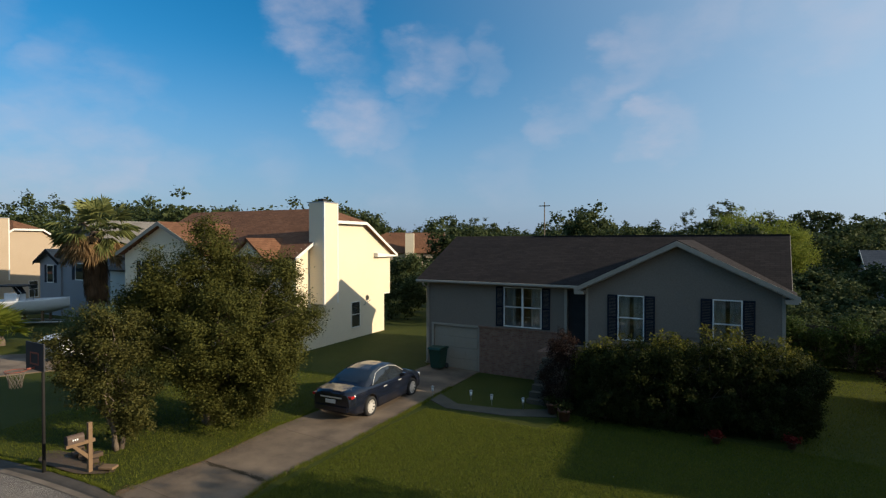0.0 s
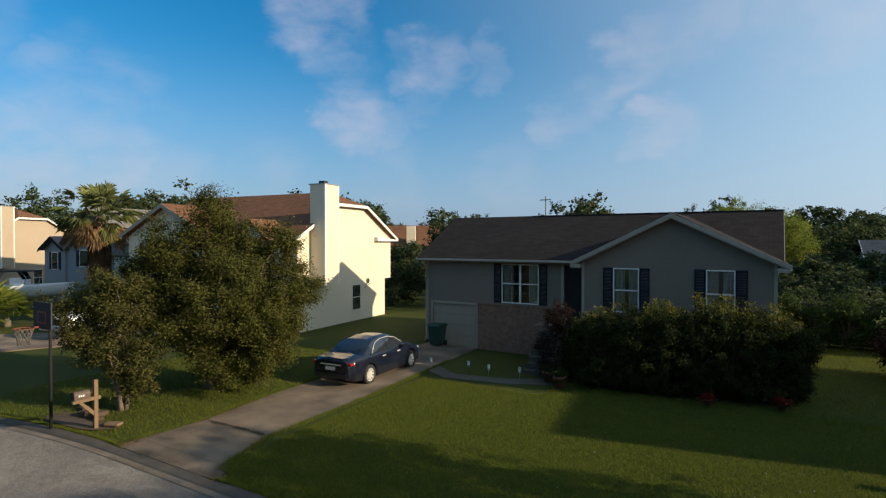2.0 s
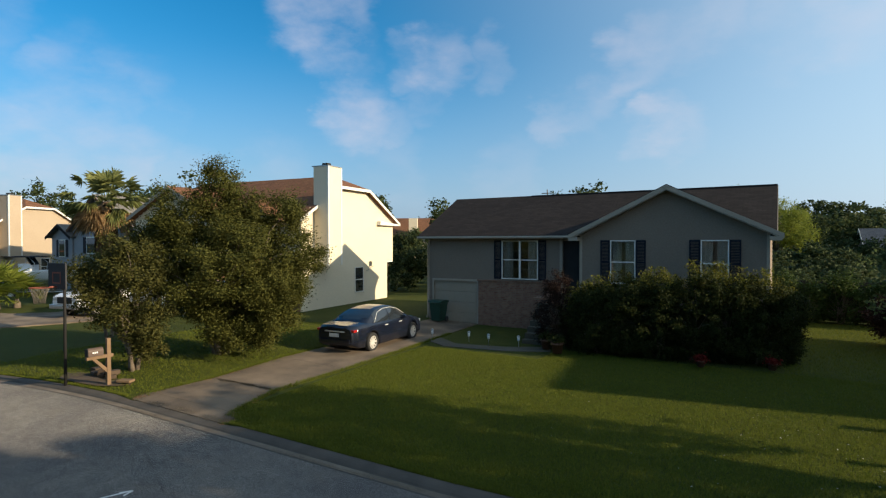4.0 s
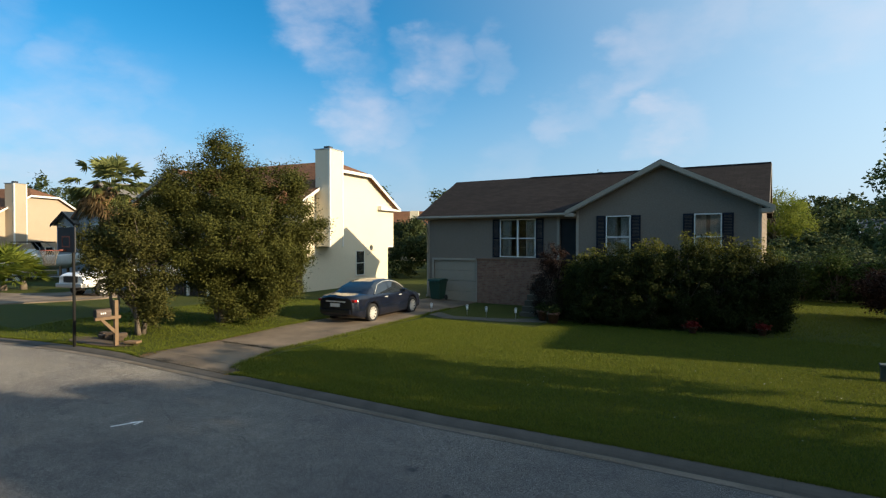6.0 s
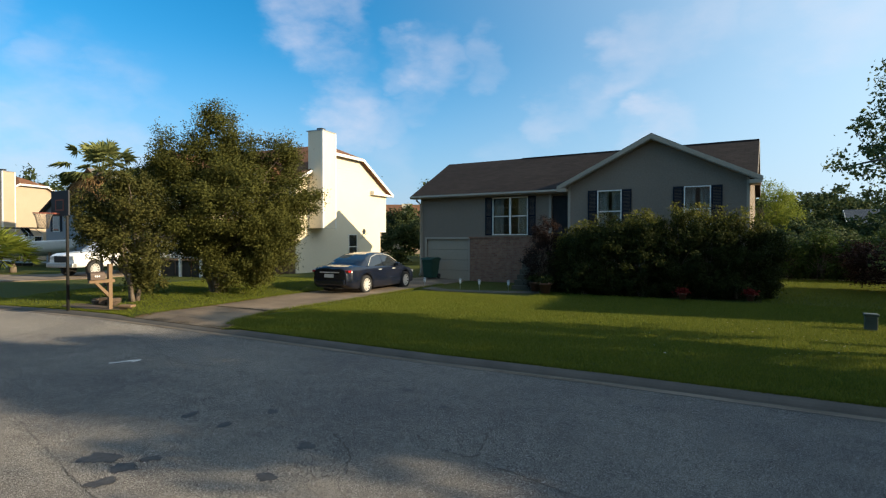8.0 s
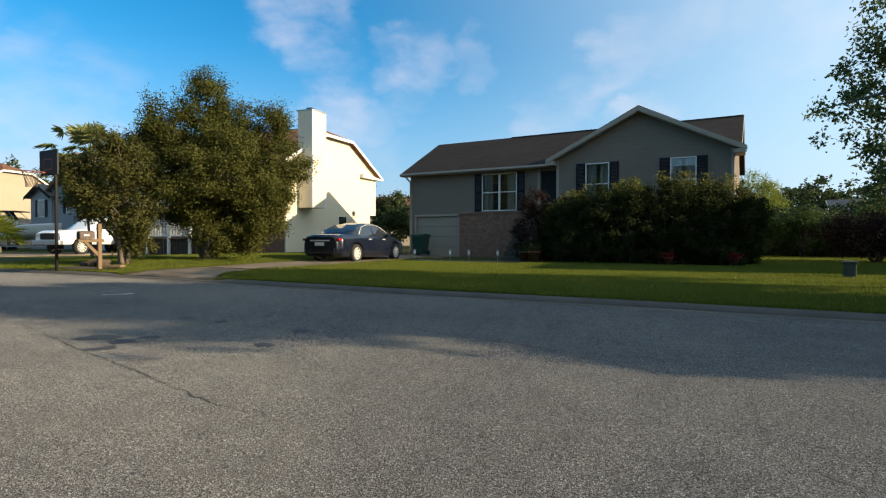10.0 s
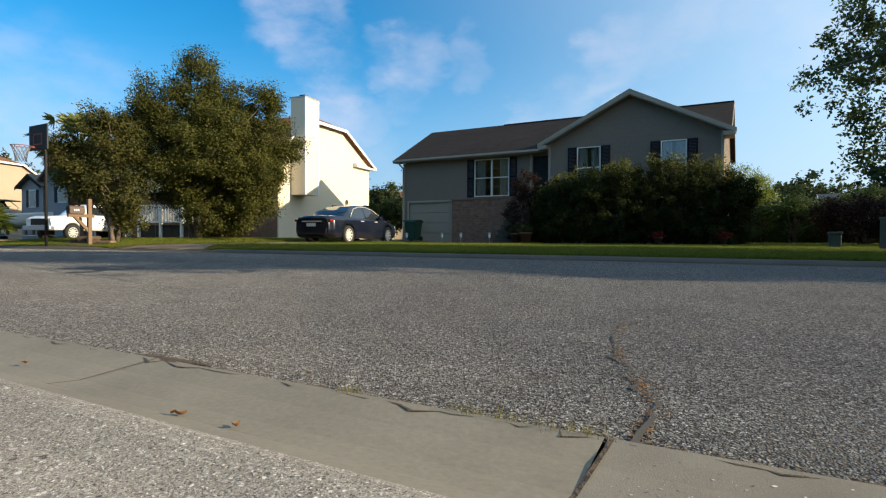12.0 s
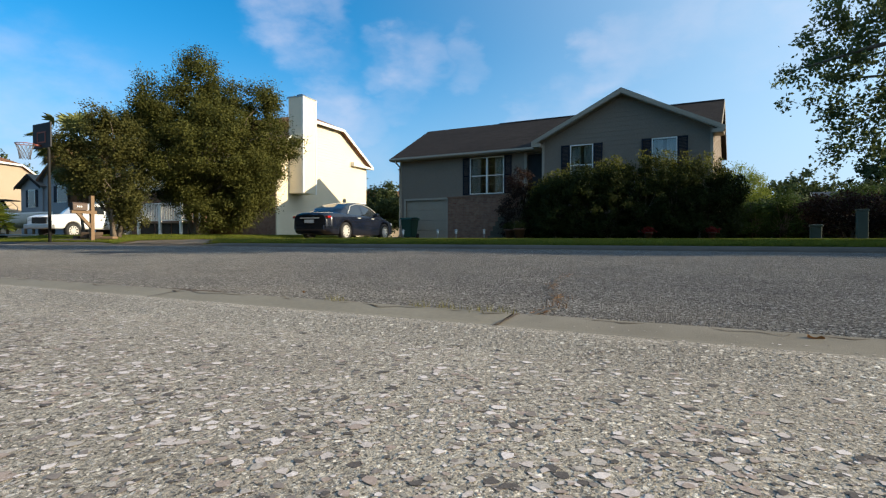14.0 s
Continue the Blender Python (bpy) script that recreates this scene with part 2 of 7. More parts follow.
def aggregate_mat():
    """Worn concrete with its stones showing: gritty paste full of pits, grey and pale chips."""
    m, n, l, p = node_mat("exposed aggregate concrete")
    vec = n.new("ShaderNodeTexCoord").outputs["Object"]
    w = warped(n, l, vec, 90.0, 0.011)
    r1, d1, g1 = cells(n, l, w, 120.0)
    r2, d2, g2 = cells(n, l, w, 340.0)
    big, sand, pit = noise_node(n, l, vec, 3.0), noise_node(n, l, vec, 620.0, 3.0, 0.75), noise_node(n, l, vec, 170.0, 4.0, 0.7)
    paste = mix_node(n, l, ramp_node(n, l, sand.outputs["Fac"], 0.38, 0.62), (0.161, 0.140, 0.112), (0.446, 0.397, 0.325))
    grit = stone_ramp(n, l, r2, [(0, (0.087, 0.076, 0.065)), (0.2, (0.211, 0.184, 0.155)), (0.45, (0.335, 0.297, 0.249)), (0.75, (0.471, 0.423, 0.361)), (0.92, (0.694, 0.632, 0.549))])
    stone = stone_ramp(n, l, r1, [(0, (0.186, 0.164, 0.140)), (0.3, (0.310, 0.276, 0.235)), (0.62, (0.471, 0.425, 0.364)), (0.88, (0.744, 0.684, 0.605))])
    c = mix_node(n, l, ramp_node(n, l, d2, 0.42, 0.6), grit, paste)
    show = n.new("ShaderNodeMath")
    show.operation = "MULTIPLY"
    l.new(ramp_node(n, l, d1, 0.28, 0.4, 1.0, 0.0), show.inputs[0])
    l.new(ramp_node(n, l, g1, 0.5, 0.58), show.inputs[1])
    c = mix_node(n, l, show.outputs[0], c, stone)
    c = mix_node(n, l, ramp_node(n, l, pit.outputs["Fac"], 0.6, 0.72, 0.0, 0.75), c, (0.075, 0.07, 0.06))
    tone = mix_node(n, l, ramp_node(n, l, big.outputs["Fac"], 0.3, 0.7), (0.86, 0.85, 0.84), (1.1, 1.1, 1.09))
    c = mix_node(n, l, 1.0, c, tone, "MULTIPLY")
    l.new(c, p.inputs["Base Color"])
    p.inputs["Roughness"].default_value = 0.9
    p.inputs["Specular IOR Level"].default_value = 0.25
    bump_node(n, l, p, pit.outputs["Fac"], 0.7, -0.004)
    return m


def chip_mat():
    """Stone chips, each of one tone, from near black to chalk white."""
    m, n, l, p = node_mat("stone chips")
    g = n.new("ShaderNodeNewGeometry")
    vec = n.new("ShaderNodeTexCoord").outputs["Object"]
    c = stone_ramp(n, l, g.outputs["Random Per Island"], [(0, (0.104, 0.090, 0.083)), (0.16, (0.232, 0.196, 0.176)), (0.34, (0.360, 0.285, 0.246)), (0.48, (0.418, 0.369, 0.329)), (0.66, (0.523, 0.454, 0.423)), (0.84, (0.672, 0.597, 0.571))])
    fine = noise_node(n, l, vec, 500.0, 3.0, 0.7)
    c = mix_node(n, l, 1.0, c, mix_node(n, l, ramp_node(n, l, fine.outputs["Fac"], 0.3, 0.7), (0.72, 0.72, 0.72), (1.15, 1.15, 1.15)), "MULTIPLY")
    l.new(c, p.inputs["Base Color"])
    p.inputs["Roughness"].default_value = 0.85
    p.inputs["Specular IOR Level"].default_value = 0.25
    bump_node(n, l, p, fine.outputs["Fac"], 0.4, 0.001)
    return m


def shingle_mat(name, a, b, course=0.14):
    """Asphalt shingles: courses by height, tabs by a brick pattern, weather stains."""
    m, n, l, p = node_mat(name)
    vec = n.new("ShaderNodeTexCoord").outputs["UV"]
    br = n.new("ShaderNodeTexBrick")
    br.inputs["Scale"].default_value = 1.0
    br.inputs["Brick Width"].default_value, br.inputs["Row Height"].default_value, br.inputs["Mortar Size"].default_value = 0.33, course, 0.008
    br.inputs["Color1"].default_value, br.inputs["Color2"].default_value, br.inputs["Mortar"].default_value = (*a, 1), (*b, 1), (*[x * 0.45 for x in a], 1)
    l.new(vec, br.inputs["Vector"])
    st, gr = noise_node(n, l, vec, 0.5), noise_node(n, l, vec, 40.0)
    tone = mix_node(n, l, ramp_node(n, l, st.outputs["Fac"], 0.3, 0.7), (0.78, 0.78, 0.8), (1.15, 1.13, 1.1))
    c = mix_node(n, l, 1.0, br.outputs["Color"], tone, "MULTIPLY")
    c = mix_node(n, l, ramp_node(n, l, gr.outputs["Fac"], 0.3, 0.7, 0.0, 0.35), c, tuple(x * 1.5 for x in b))
    l.new(c, p.inputs["Base Color"])
    p.inputs["Roughness"].default_value = 0.95
    p.inputs["Specular IOR Level"].default_value = 0.15
    bump_node(n, l, p, br.outputs["Fac"], 0.6, -0.01)
    return m


def brick_mat():
    m, n, l, p = node_mat("brick")
    vec = n.new("ShaderNodeTexCoord").outputs["UV"]
    br = n.new("ShaderNodeTexBrick")
    br.inputs["Scale"].default_value = 1.0
    br.inputs["Brick Width"].default_value, br.inputs["Row Height"].default_value, br.inputs["Mortar Size"].default_value = 0.215, 0.075, 0.011
    br.inputs["Color1"].default_value, br.inputs["Color2"].default_value, br.inputs["Mortar"].default_value = (0.15, 0.06, 0.038, 1), (0.235, 0.115, 0.07, 1), (0.17, 0.125, 0.092, 1)
    l.new(vec, br.inputs["Vector"])
    st, w = noise_node(n, l, vec, 1.4), noise_node(n, l, vec, 5.5, 2.0)
    c = mix_node(n, l, ramp_node(n, l, w.outputs["Fac"], 0.45, 0.62, 0.0, 0.7), br.outputs["Color"], (0.25, 0.16, 0.105))
    c = mix_node(n, l, ramp_node(n, l, st.outputs["Fac"], 0.4, 0.7, 0, 0.5), c, (0.20, 0.11, 0.08))
    l.new(c, p.inputs["Base Color"])
    p.inputs["Roughness"].default_value = 0.9
    bump_node(n, l, p, br.outputs["Fac"], 0.7, -0.008)
    return m


def glass_mat(name, tint=(0.02, 0.025, 0.03), rough=0.03):
    m, n, l, p = node_mat(name)
    p.inputs["Base Color"].default_value = (*tint, 1)
    p.inputs["Roughness"].default_value = rough
    p.inputs["Specular IOR Level"].default_value = 0.9
    return m


def clear_mat():
    m, n, l, p = node_mat("window glass")
    tr, gl, mx, fr = n.new("ShaderNodeBsdfTransparent"), n.new("ShaderNodeBsdfGlossy"), n.new("ShaderNodeMixShader"), n.new("ShaderNodeFresnel")
    tr.inputs["Color"].default_value = (0.80, 0.84, 0.84, 1)
    gl.inputs["Roughness"].default_value = 0.02
    fr.inputs["IOR"].default_value = 1.9
    l.new(fr.outputs["Fac"], mx.inputs["Fac"])
    l.new(tr.outputs["BSDF"], mx.inputs[1])
    l.new(gl.outputs["BSDF"], mx.inputs[2])
    l.new(mx.outputs["Shader"], n["Material Output"].inputs["Surface"])
    return m


M = {
    "grass": surface("lawn grass", (0.032, 0.047, 0.008), (0.07, 0.076, 0.013), 0.9, 0.35, 30.0, bump=0.9, dist=0.04, spec=0.15),
    "blade": leaf_mat("grass blades", (0.075, 0.112, 0.014), (0.195, 0.208, 0.032), 0.4, 0.6),
    "asphalt": asphalt_mat(),
    "crack": surface("tar crack", (0.05, 0.045, 0.04), (0.10, 0.088, 0.075), 0.9),
    "oil": surface("oil stain", (0.026, 0.025, 0.025), (0.075, 0.071, 0.068), 0.75, 14.0, 110.0),
    "walk": surface("dark mossy concrete", (0.055, 0.05, 0.034), (0.115, 0.1, 0.075), 0.9, 1.5, 40.0, bump=0.4, dist=0.006),
    "concrete": surface("weathered concrete", (0.06, 0.045, 0.034), (0.31, 0.235, 0.165), 0.9, 0.9, 30.0, bump=0.5, dist=0.008, spread=0.45),
    "gutter": surface("smooth gutter concrete", (0.15, 0.13, 0.098), (0.275, 0.243, 0.185), 0.85, 2.0, 70.0, bump=0.3, dist=0.003),
    "aggregate": aggregate_mat(),
    "pebble": chip_mat(),
    "mail": surface("rusty brown enamel", (0.07, 0.045, 0.035), (0.12, 0.08, 0.06), 0.6, 6.0, 60.0),
    "sand": surface("sandy worn concrete", (0.13, 0.112, 0.085), (0.27, 0.238, 0.188), 0.9, 5.0, 330.0, bump=0.4, dist=0.002),
    "drive": surface("stained brown concrete", (0.04, 0.031, 0.024), (0.27, 0.2, 0.138), 0.9, 0.8, 30.0, bump=0.5, dist=0.008, spread=0.5),
    "kerb": surface("dirty kerb concrete", (0.06, 0.047, 0.035), (0.27, 0.22, 0.17), 0.9, 1.1, 45.0, bump=0.4, dist=0.006),
    "pan": surface("dark silted gutter concrete", (0.042, 0.036, 0.03), (0.115, 0.098, 0.08), 0.9, 1.6, 45.0, bump=0.4, dist=0.006),
    "dirt": surface("bare soil", (0.055, 0.036, 0.024), (0.12, 0.085, 0.058), 0.95, 2.0, 30.0, bump=0.8, dist=0.02),
    "siding": surface("taupe vinyl siding", (0.19, 0.152, 0.118), (0.23, 0.188, 0.148), 0.75, 0.5, 20.0, bump=0.1, dist=0.003, spec=0.2),
    "siding_b": surface("cream vinyl siding", (0.68, 0.59, 0.43), (0.73, 0.64, 0.48), 0.6, 0.5, 20.0, bump=0.1, dist=0.003),
    "siding_c": surface("blue grey siding", (0.22, 0.23, 0.25), (0.27, 0.28, 0.30), 0.6, 0.5, 20.0, bump=0.1, dist=0.003),
    "siding_d": surface("tan siding", (0.38, 0.30, 0.215), (0.43, 0.345, 0.255), 0.6, 0.5, 20.0, bump=0.1, dist=0.003),
    "trim": surface("white painted trim", (0.70, 0.67, 0.61), (0.80, 0.78, 0.73), 0.5, 1.5, 30.0, bump=0.1, dist=0.002),
    "trim_a": surface("beige and shaded trim", (0.31, 0.26, 0.2), (0.37, 0.32, 0.255), 0.6, 1.5, 30.0, bump=0.1, dist=0.002),
    "garage": surface("cream garage door", (0.29, 0.24, 0.18), (0.34, 0.285, 0.22), 0.55, 1.0, 30.0, bump=0.1, dist=0.002),
    "shutter": surface("navy shutter", (0.014, 0.016, 0.024), (0.024, 0.027, 0.038), 0.75, 1.0, 30.0, bump=0.1, dist=0.002, spec=0.15),
    "roof_a": shingle_mat("dark brown shingles", (0.017, 0.0142, 0.0135), (0.029, 0.024, 0.0225)),
    "roof_b": shingle_mat("rust brown shingles", (0.12, 0.055, 0.031), (0.185, 0.092, 0.052)),
    "roof_c": shingle_mat("grey shingles", (0.13, 0.12, 0.11), (0.19, 0.18, 0.165)),
    "slate": shingle_mat("slate blue shingles", (0.035, 0.045, 0.06), (0.06, 0.075, 0.095)),
    "brick": brick_mat(),
    "room": surface("dim room plaster", (0.30, 0.27, 0.24), (0.36, 0.33, 0.29), 0.9),
    "curtain": surface("sheer curtain", (0.60, 0.58, 0.54), (0.72, 0.70, 0.66), 0.9, 2.0, 40.0),
    "glass": clear_mat(),
    "dark_glass": glass_mat("dark glass"),
    "bark": surface("grey brown bark", (0.10, 0.075, 0.055), (0.20, 0.16, 0.12), 0.95, 3.0, 25.0, bump=0.8, dist=0.02),
    "leaf_a": leaf_mat("olive tree leaves", (0.048, 0.054, 0.013), (0.1, 0.1, 0.022), 0.3),
    "leaf_b": leaf_mat("deep green leaves", (0.025, 0.05, 0.012), (0.07, 0.10, 0.022)),
    "leaf_t": leaf_mat("street tree leaves", (0.06, 0.09, 0.035), (0.15, 0.18, 0.07), 0.5),
    "leaf_c": leaf_mat("fresh yellow green leaves", (0.13, 0.17, 0.025), (0.25, 0.28, 0.05), 0.5),
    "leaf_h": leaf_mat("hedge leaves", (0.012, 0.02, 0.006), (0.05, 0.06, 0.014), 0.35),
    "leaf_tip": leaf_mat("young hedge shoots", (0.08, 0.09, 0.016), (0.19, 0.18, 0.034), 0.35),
    "leaf_r": leaf_mat("burgundy leaves", (0.016, 0.011, 0.008), (0.04, 0.02, 0.014), 0.3),
    "leaf_far": leaf_mat("distant foliage", (0.03, 0.047, 0.02), (0.08, 0.1, 0.036), 0.35),
    "leaf_s": leaf_mat("sparse grey olive leaves", (0.042, 0.05, 0.015), (0.115, 0.108, 0.03), 0.35),
    "weed": leaf_mat("yellowish weeds", (0.14, 0.14, 0.03), (0.30, 0.26, 0.08), 0.35, 0.7),
    "wood": surface("weathered wood", (0.13, 0.082, 0.045), (0.24, 0.155, 0.09), 0.85, 4.0, 40.0, bump=0.4, dist=0.004),
    "fence": surface("dark weathered fence boards", (0.022, 0.018, 0.014), (0.05, 0.038, 0.028), 0.9, 3.0, 30.0, bump=0.3, dist=0.004, island=0.25),
    "steel": surface("dark painted steel", (0.018, 0.018, 0.019), (0.032, 0.031, 0.03), 0.65, 3.0, 60.0, spec=0.2),
    "galv": surface("galvanised metal", (0.35, 0.36, 0.37), (0.48, 0.49, 0.50), 0.4, 3.0, 60.0, metal=0.8),
    "green_plastic": surface("dark green plastic", (0.012, 0.045, 0.030), (0.02, 0.06, 0.04), 0.45, 2.0, 60.0),
    "util": surface("faded green painted metal", (0.04, 0.054, 0.042), (0.085, 0.1, 0.08), 0.6, 3.0, 40.0),
    "white": surface("white gelcoat", (0.74, 0.75, 0.76), (0.82, 0.83, 0.84), 0.25, 1.0, 40.0, bump=0.0),
    "black": surface("black rubber", (0.015, 0.015, 0.015), (0.03, 0.03, 0.03), 0.8, 3.0, 60.0),
    "terracotta": surface("terracotta", (0.085, 0.04, 0.026), (0.15, 0.07, 0.045), 0.8, 5.0, 60.0),
}

# ---- mesh helpers ----
def box(bm, x0, x1, y0, y1, z0, z1, bevel=0.0):
    vs = [bm.verts.new((x, y, z)) for x in (x0, x1) for y in (y0, y1) for z in (z0, z1)]
    fs = [bm.faces.new([vs[i] for i in q]) for q in ((0, 1, 3, 2), (4, 6, 7, 5), (0, 4, 5, 1), (2, 3, 7, 6), (0, 2, 6, 4), (1, 5, 7, 3))]
    if bevel:
        es = list({e for f in fs for e in f.edges})
        bmesh.ops.bevel(bm, geom=es, offset=bevel, segments=2, affect="EDGES", profile=0.6)
    return vs


def prism(bm, pts, axis, a0, a1):
    """A polygon (pairs of the two other axes, in order) drawn out from a0 to a1 along an axis."""
    def place(p, a):
        return {"x": (a, p[0], p[1]), "y": (p[0], a, p[1]), "z": (p[0], p[1], a)}[axis]
    lo, hi = [bm.verts.new(place(p, a0)) for p in pts], [bm.verts.new(place(p, a1)) for p in pts]
    faces = [bm.faces.new(lo), bm.faces.new(hi[::-1])]
    for i in range(len(pts)):
        j = (i + 1) % len(pts)
        faces.append(bm.faces.new((lo[i], hi[i], hi[j], lo[j])))
    bmesh.ops.recalc_face_normals(bm, faces=faces)
    return faces


def slab(bm, corners, thick):
    """A flat plate under the given corners."""
    c = [Vector(p) for p in corners]
    nrm = (c[1] - c[0]).cross(c[-1] - c[0]).normalized()
    if nrm.z < 0:
        nrm = -nrm
    top, low = [bm.verts.new(p) for p in c], [bm.verts.new(p - nrm * thick) for p in c]
    fs = [bm.faces.new(top), bm.faces.new(low[::-1])]
    for i in range(len(c)):
        j = (i + 1) % len(c)
        fs.append(bm.faces.new((top[i], low[i], low[j], top[j])))
    bmesh.ops.recalc_face_normals(bm, faces=fs)


def tube(bm, pts, radii, sides=8, caps=True):
    rings, prev = [], None
    pts = [Vector(p) for p in pts]
    for i, (p, r) in enumerate(zip(pts, radii)):
        d = (pts[min(i + 1, len(pts) - 1)] - pts[max(i - 1, 0)]).normalized()
        side = d.cross(Vector((0, 0, 1)) if abs(d.z) < 0.9 else Vector((1, 0, 0))).normalized() if prev is None else (prev - d * prev.dot(d)).normalized()
        prev, up = side, d.cross(side)
        rings.append([bm.verts.new(p + (side * math.cos(a) + up * math.sin(a)) * r) for a in (2 * math.pi * k / sides for k in range(sides))])
    for a, b in zip(rings, rings[1:]):
        for k in range(sides):
            bm.faces.new((a[k], a[(k + 1) % sides], b[(k + 1) % sides], b[k])).smooth = True
    if caps:
        bm.faces.new(rings[0][::-1])
        bm.faces.new(rings[-1])


def uv_plan(bm):
    """Flat UVs in metres: along the surface's level direction and up its slope."""
    layer = bm.loops.layers.uv.verify()
    for f in bm.faces:
        f.normal_update()
        nrm = f.normal
        u = Vector((0, 0, 1)).cross(nrm)
        u = u.normalized() if u.length > 1e-4 else Vector((1, 0, 0))
        v = nrm.cross(u)
        for lp in f.loops:
            lp[layer].uv = (lp.vert.co.dot(u), lp.vert.co.dot(v))


def thing(name, at, label, category, group="", kind=""):
    ob = new(name)
    ob.location = at
    ob.empty_display_size = 0.2
    return tagged(ob, label, category, group, kind)


def world_at(ob):
    p = Vector((0, 0, 0))
    while ob is not None:
        p += Vector(ob.location)
        ob = ob.parent
    return p


def part(name, bm, material, parent=None, label="", local=False, smooth=False):
    """The bmesh, in world places (or the parent's, if local), as one mesh object under a thing or a part."""
    me = bpy.data.meshes.new(name)
    if parent is not None and not local:
        off = world_at(parent)
        for v in bm.verts:
            v.co -= off
    uv_plan(bm)
    if smooth:
        for f in bm.faces:
            f.smooth = True
    bm.to_mesh(me)
    bm.free()
    me.materials.append(M[material] if isinstance(material, str) else material)
    ob = new(name, me)
    ob.parent = parent
    if label:
        ob["label"] = label
    return ob


def boxes(name, rows, material, parent=None, label="", bevel=0.0, local=False):
    bm = bmesh.new()
    for r in rows:
        box(bm, *r, bevel=bevel)
    return part(name, bm, material, parent, label, local)


def raw_mesh(name, verts, faces, material, parent=None, label=""):
    """A mesh straight from arrays: verts (n, 3), faces (m, 3 or 4)."""
    me = bpy.data.meshes.new(name)
    k = faces.shape[1]
    me.vertices.add(len(verts))
    me.vertices.foreach_set("co", np.ascontiguousarray(verts, dtype=np.float32).ravel())
    me.loops.add(faces.size)
    me.loops.foreach_set("vertex_index", np.ascontiguousarray(faces, dtype=np.int32).ravel())
    me.polygons.add(len(faces))
    me.polygons.foreach_set("loop_start", np.arange(0, faces.size, k, dtype=np.int32))
    me.update(calc_edges=True)
    me.materials.append(M[material])
    ob = new(name, me)
    ob.parent = parent
    if label:
        ob["label"] = label
    return ob


def leaf_arrays(rng, centres, size, droop=0.3, slim=0.5, face=None):
    """Folded four-cornered leaves at the centres, in random turns."""
    n = len(centres)
    d = rng.normal(size=(n, 3))
    d[:, 2] = d[:, 2] * 0.6 - droop
    d /= np.linalg.norm(d, axis=1, keepdims=True)
    r = rng.normal(size=(n, 3)) * (1.0 if face is None else 0.45)
    if face is not None:
        r = r + face
    s = np.cross(d, r)
    s /= np.linalg.norm(s, axis=1, keepdims=True) + 1e-9
    nrm = np.cross(d, s)
    ln = size * rng.uniform(0.6, 1.35, (n, 1))
    w = ln * slim
    a, tip = centres - d * ln * 0.5, centres + d * ln * 0.5
    lft, rgt = centres + s * w * 0.5 + nrm * w * 0.18, centres - s * w * 0.5 + nrm * w * 0.18
    verts = np.stack([a, lft, tip, rgt], 1).reshape(-1, 3)
    base = np.arange(n)[:, None] * 4
    faces = np.concatenate([base + [0, 2, 1], base + [0, 3, 2]], 1).reshape(-1, 3)
    return verts, faces


def crown_points(rng, lobes, count, clumps, clump_r, hollow=0.55, flat=0.8):
    """Leaf places: clumps on and in the lobes, which are (x, y, z, rx, ry, rz)."""
    lobes = np.array(lobes, float)
    vol = (lobes[:, 3] * lobes[:, 4] * lobes[:, 5]) ** 0.8
    pick = rng.choice(len(lobes), clumps, p=vol / vol.sum())
    d = rng.normal(size=(clumps, 3))
    d /= np.linalg.norm(d, axis=1, keepdims=True)
    rad = hollow + (1 - hollow) * rng.uniform(0, 1, (clumps, 1)) ** 0.7
    rad *= rng.uniform(0.86, 1.1, (clumps, 1))
    c = lobes[pick, :3] + d * rad * lobes[pick, 3:]
    cr = clump_r * rng.uniform(0.6, 1.3, clumps)
    wts = cr ** 2
    k = rng.choice(clumps, count, p=wts / wts.sum())
    off = rng.normal(size=(count, 3)) * cr[k, None] * [0.55, 0.55, 0.55 * flat]
    out = off / (np.linalg.norm(off, axis=1, keepdims=True) + 1e-6) + 0.6 * (c[k] - lobes[pick[k], :3]) / lobes[pick[k], 3:]
    return c[k] + off, c, out


def limbs(rng, base, fork, targets, r0, bm=None, sway=0.15):
    """A trunk up to the fork, and limbs from it to the targets."""
    bm = bm or bmesh.new()
    base, fork = Vector(base), Vector(fork)
    mid = base.lerp(fork, 0.5) + Vector(rng.normal(size=3) * r0 * 0.5)
    tube(bm, [base - Vector((0, 0, 0.1)), base.lerp(mid, 0.3), mid, fork], [r0 * 1.35, r0 * 1.05, r0 * 0.9, r0 * 0.72], 9)
    for t in targets:
        t = Vector(t)
        ln = (t - fork).length
        pts = [base.lerp(fork, 0.9)] + [fork.lerp(t, f) + Vector(rng.normal(size=3) * sway * ln * 0.25) + Vector((0, 0, math.sin(f * math.pi) * ln * 0.1)) for f in (0.25, 0.5, 0.75)] + [t]
        r = r0 * 0.5
        tube(bm, pts, [r, r * 0.8, r * 0.58, r * 0.38, r * 0.12], 6)
    return bm


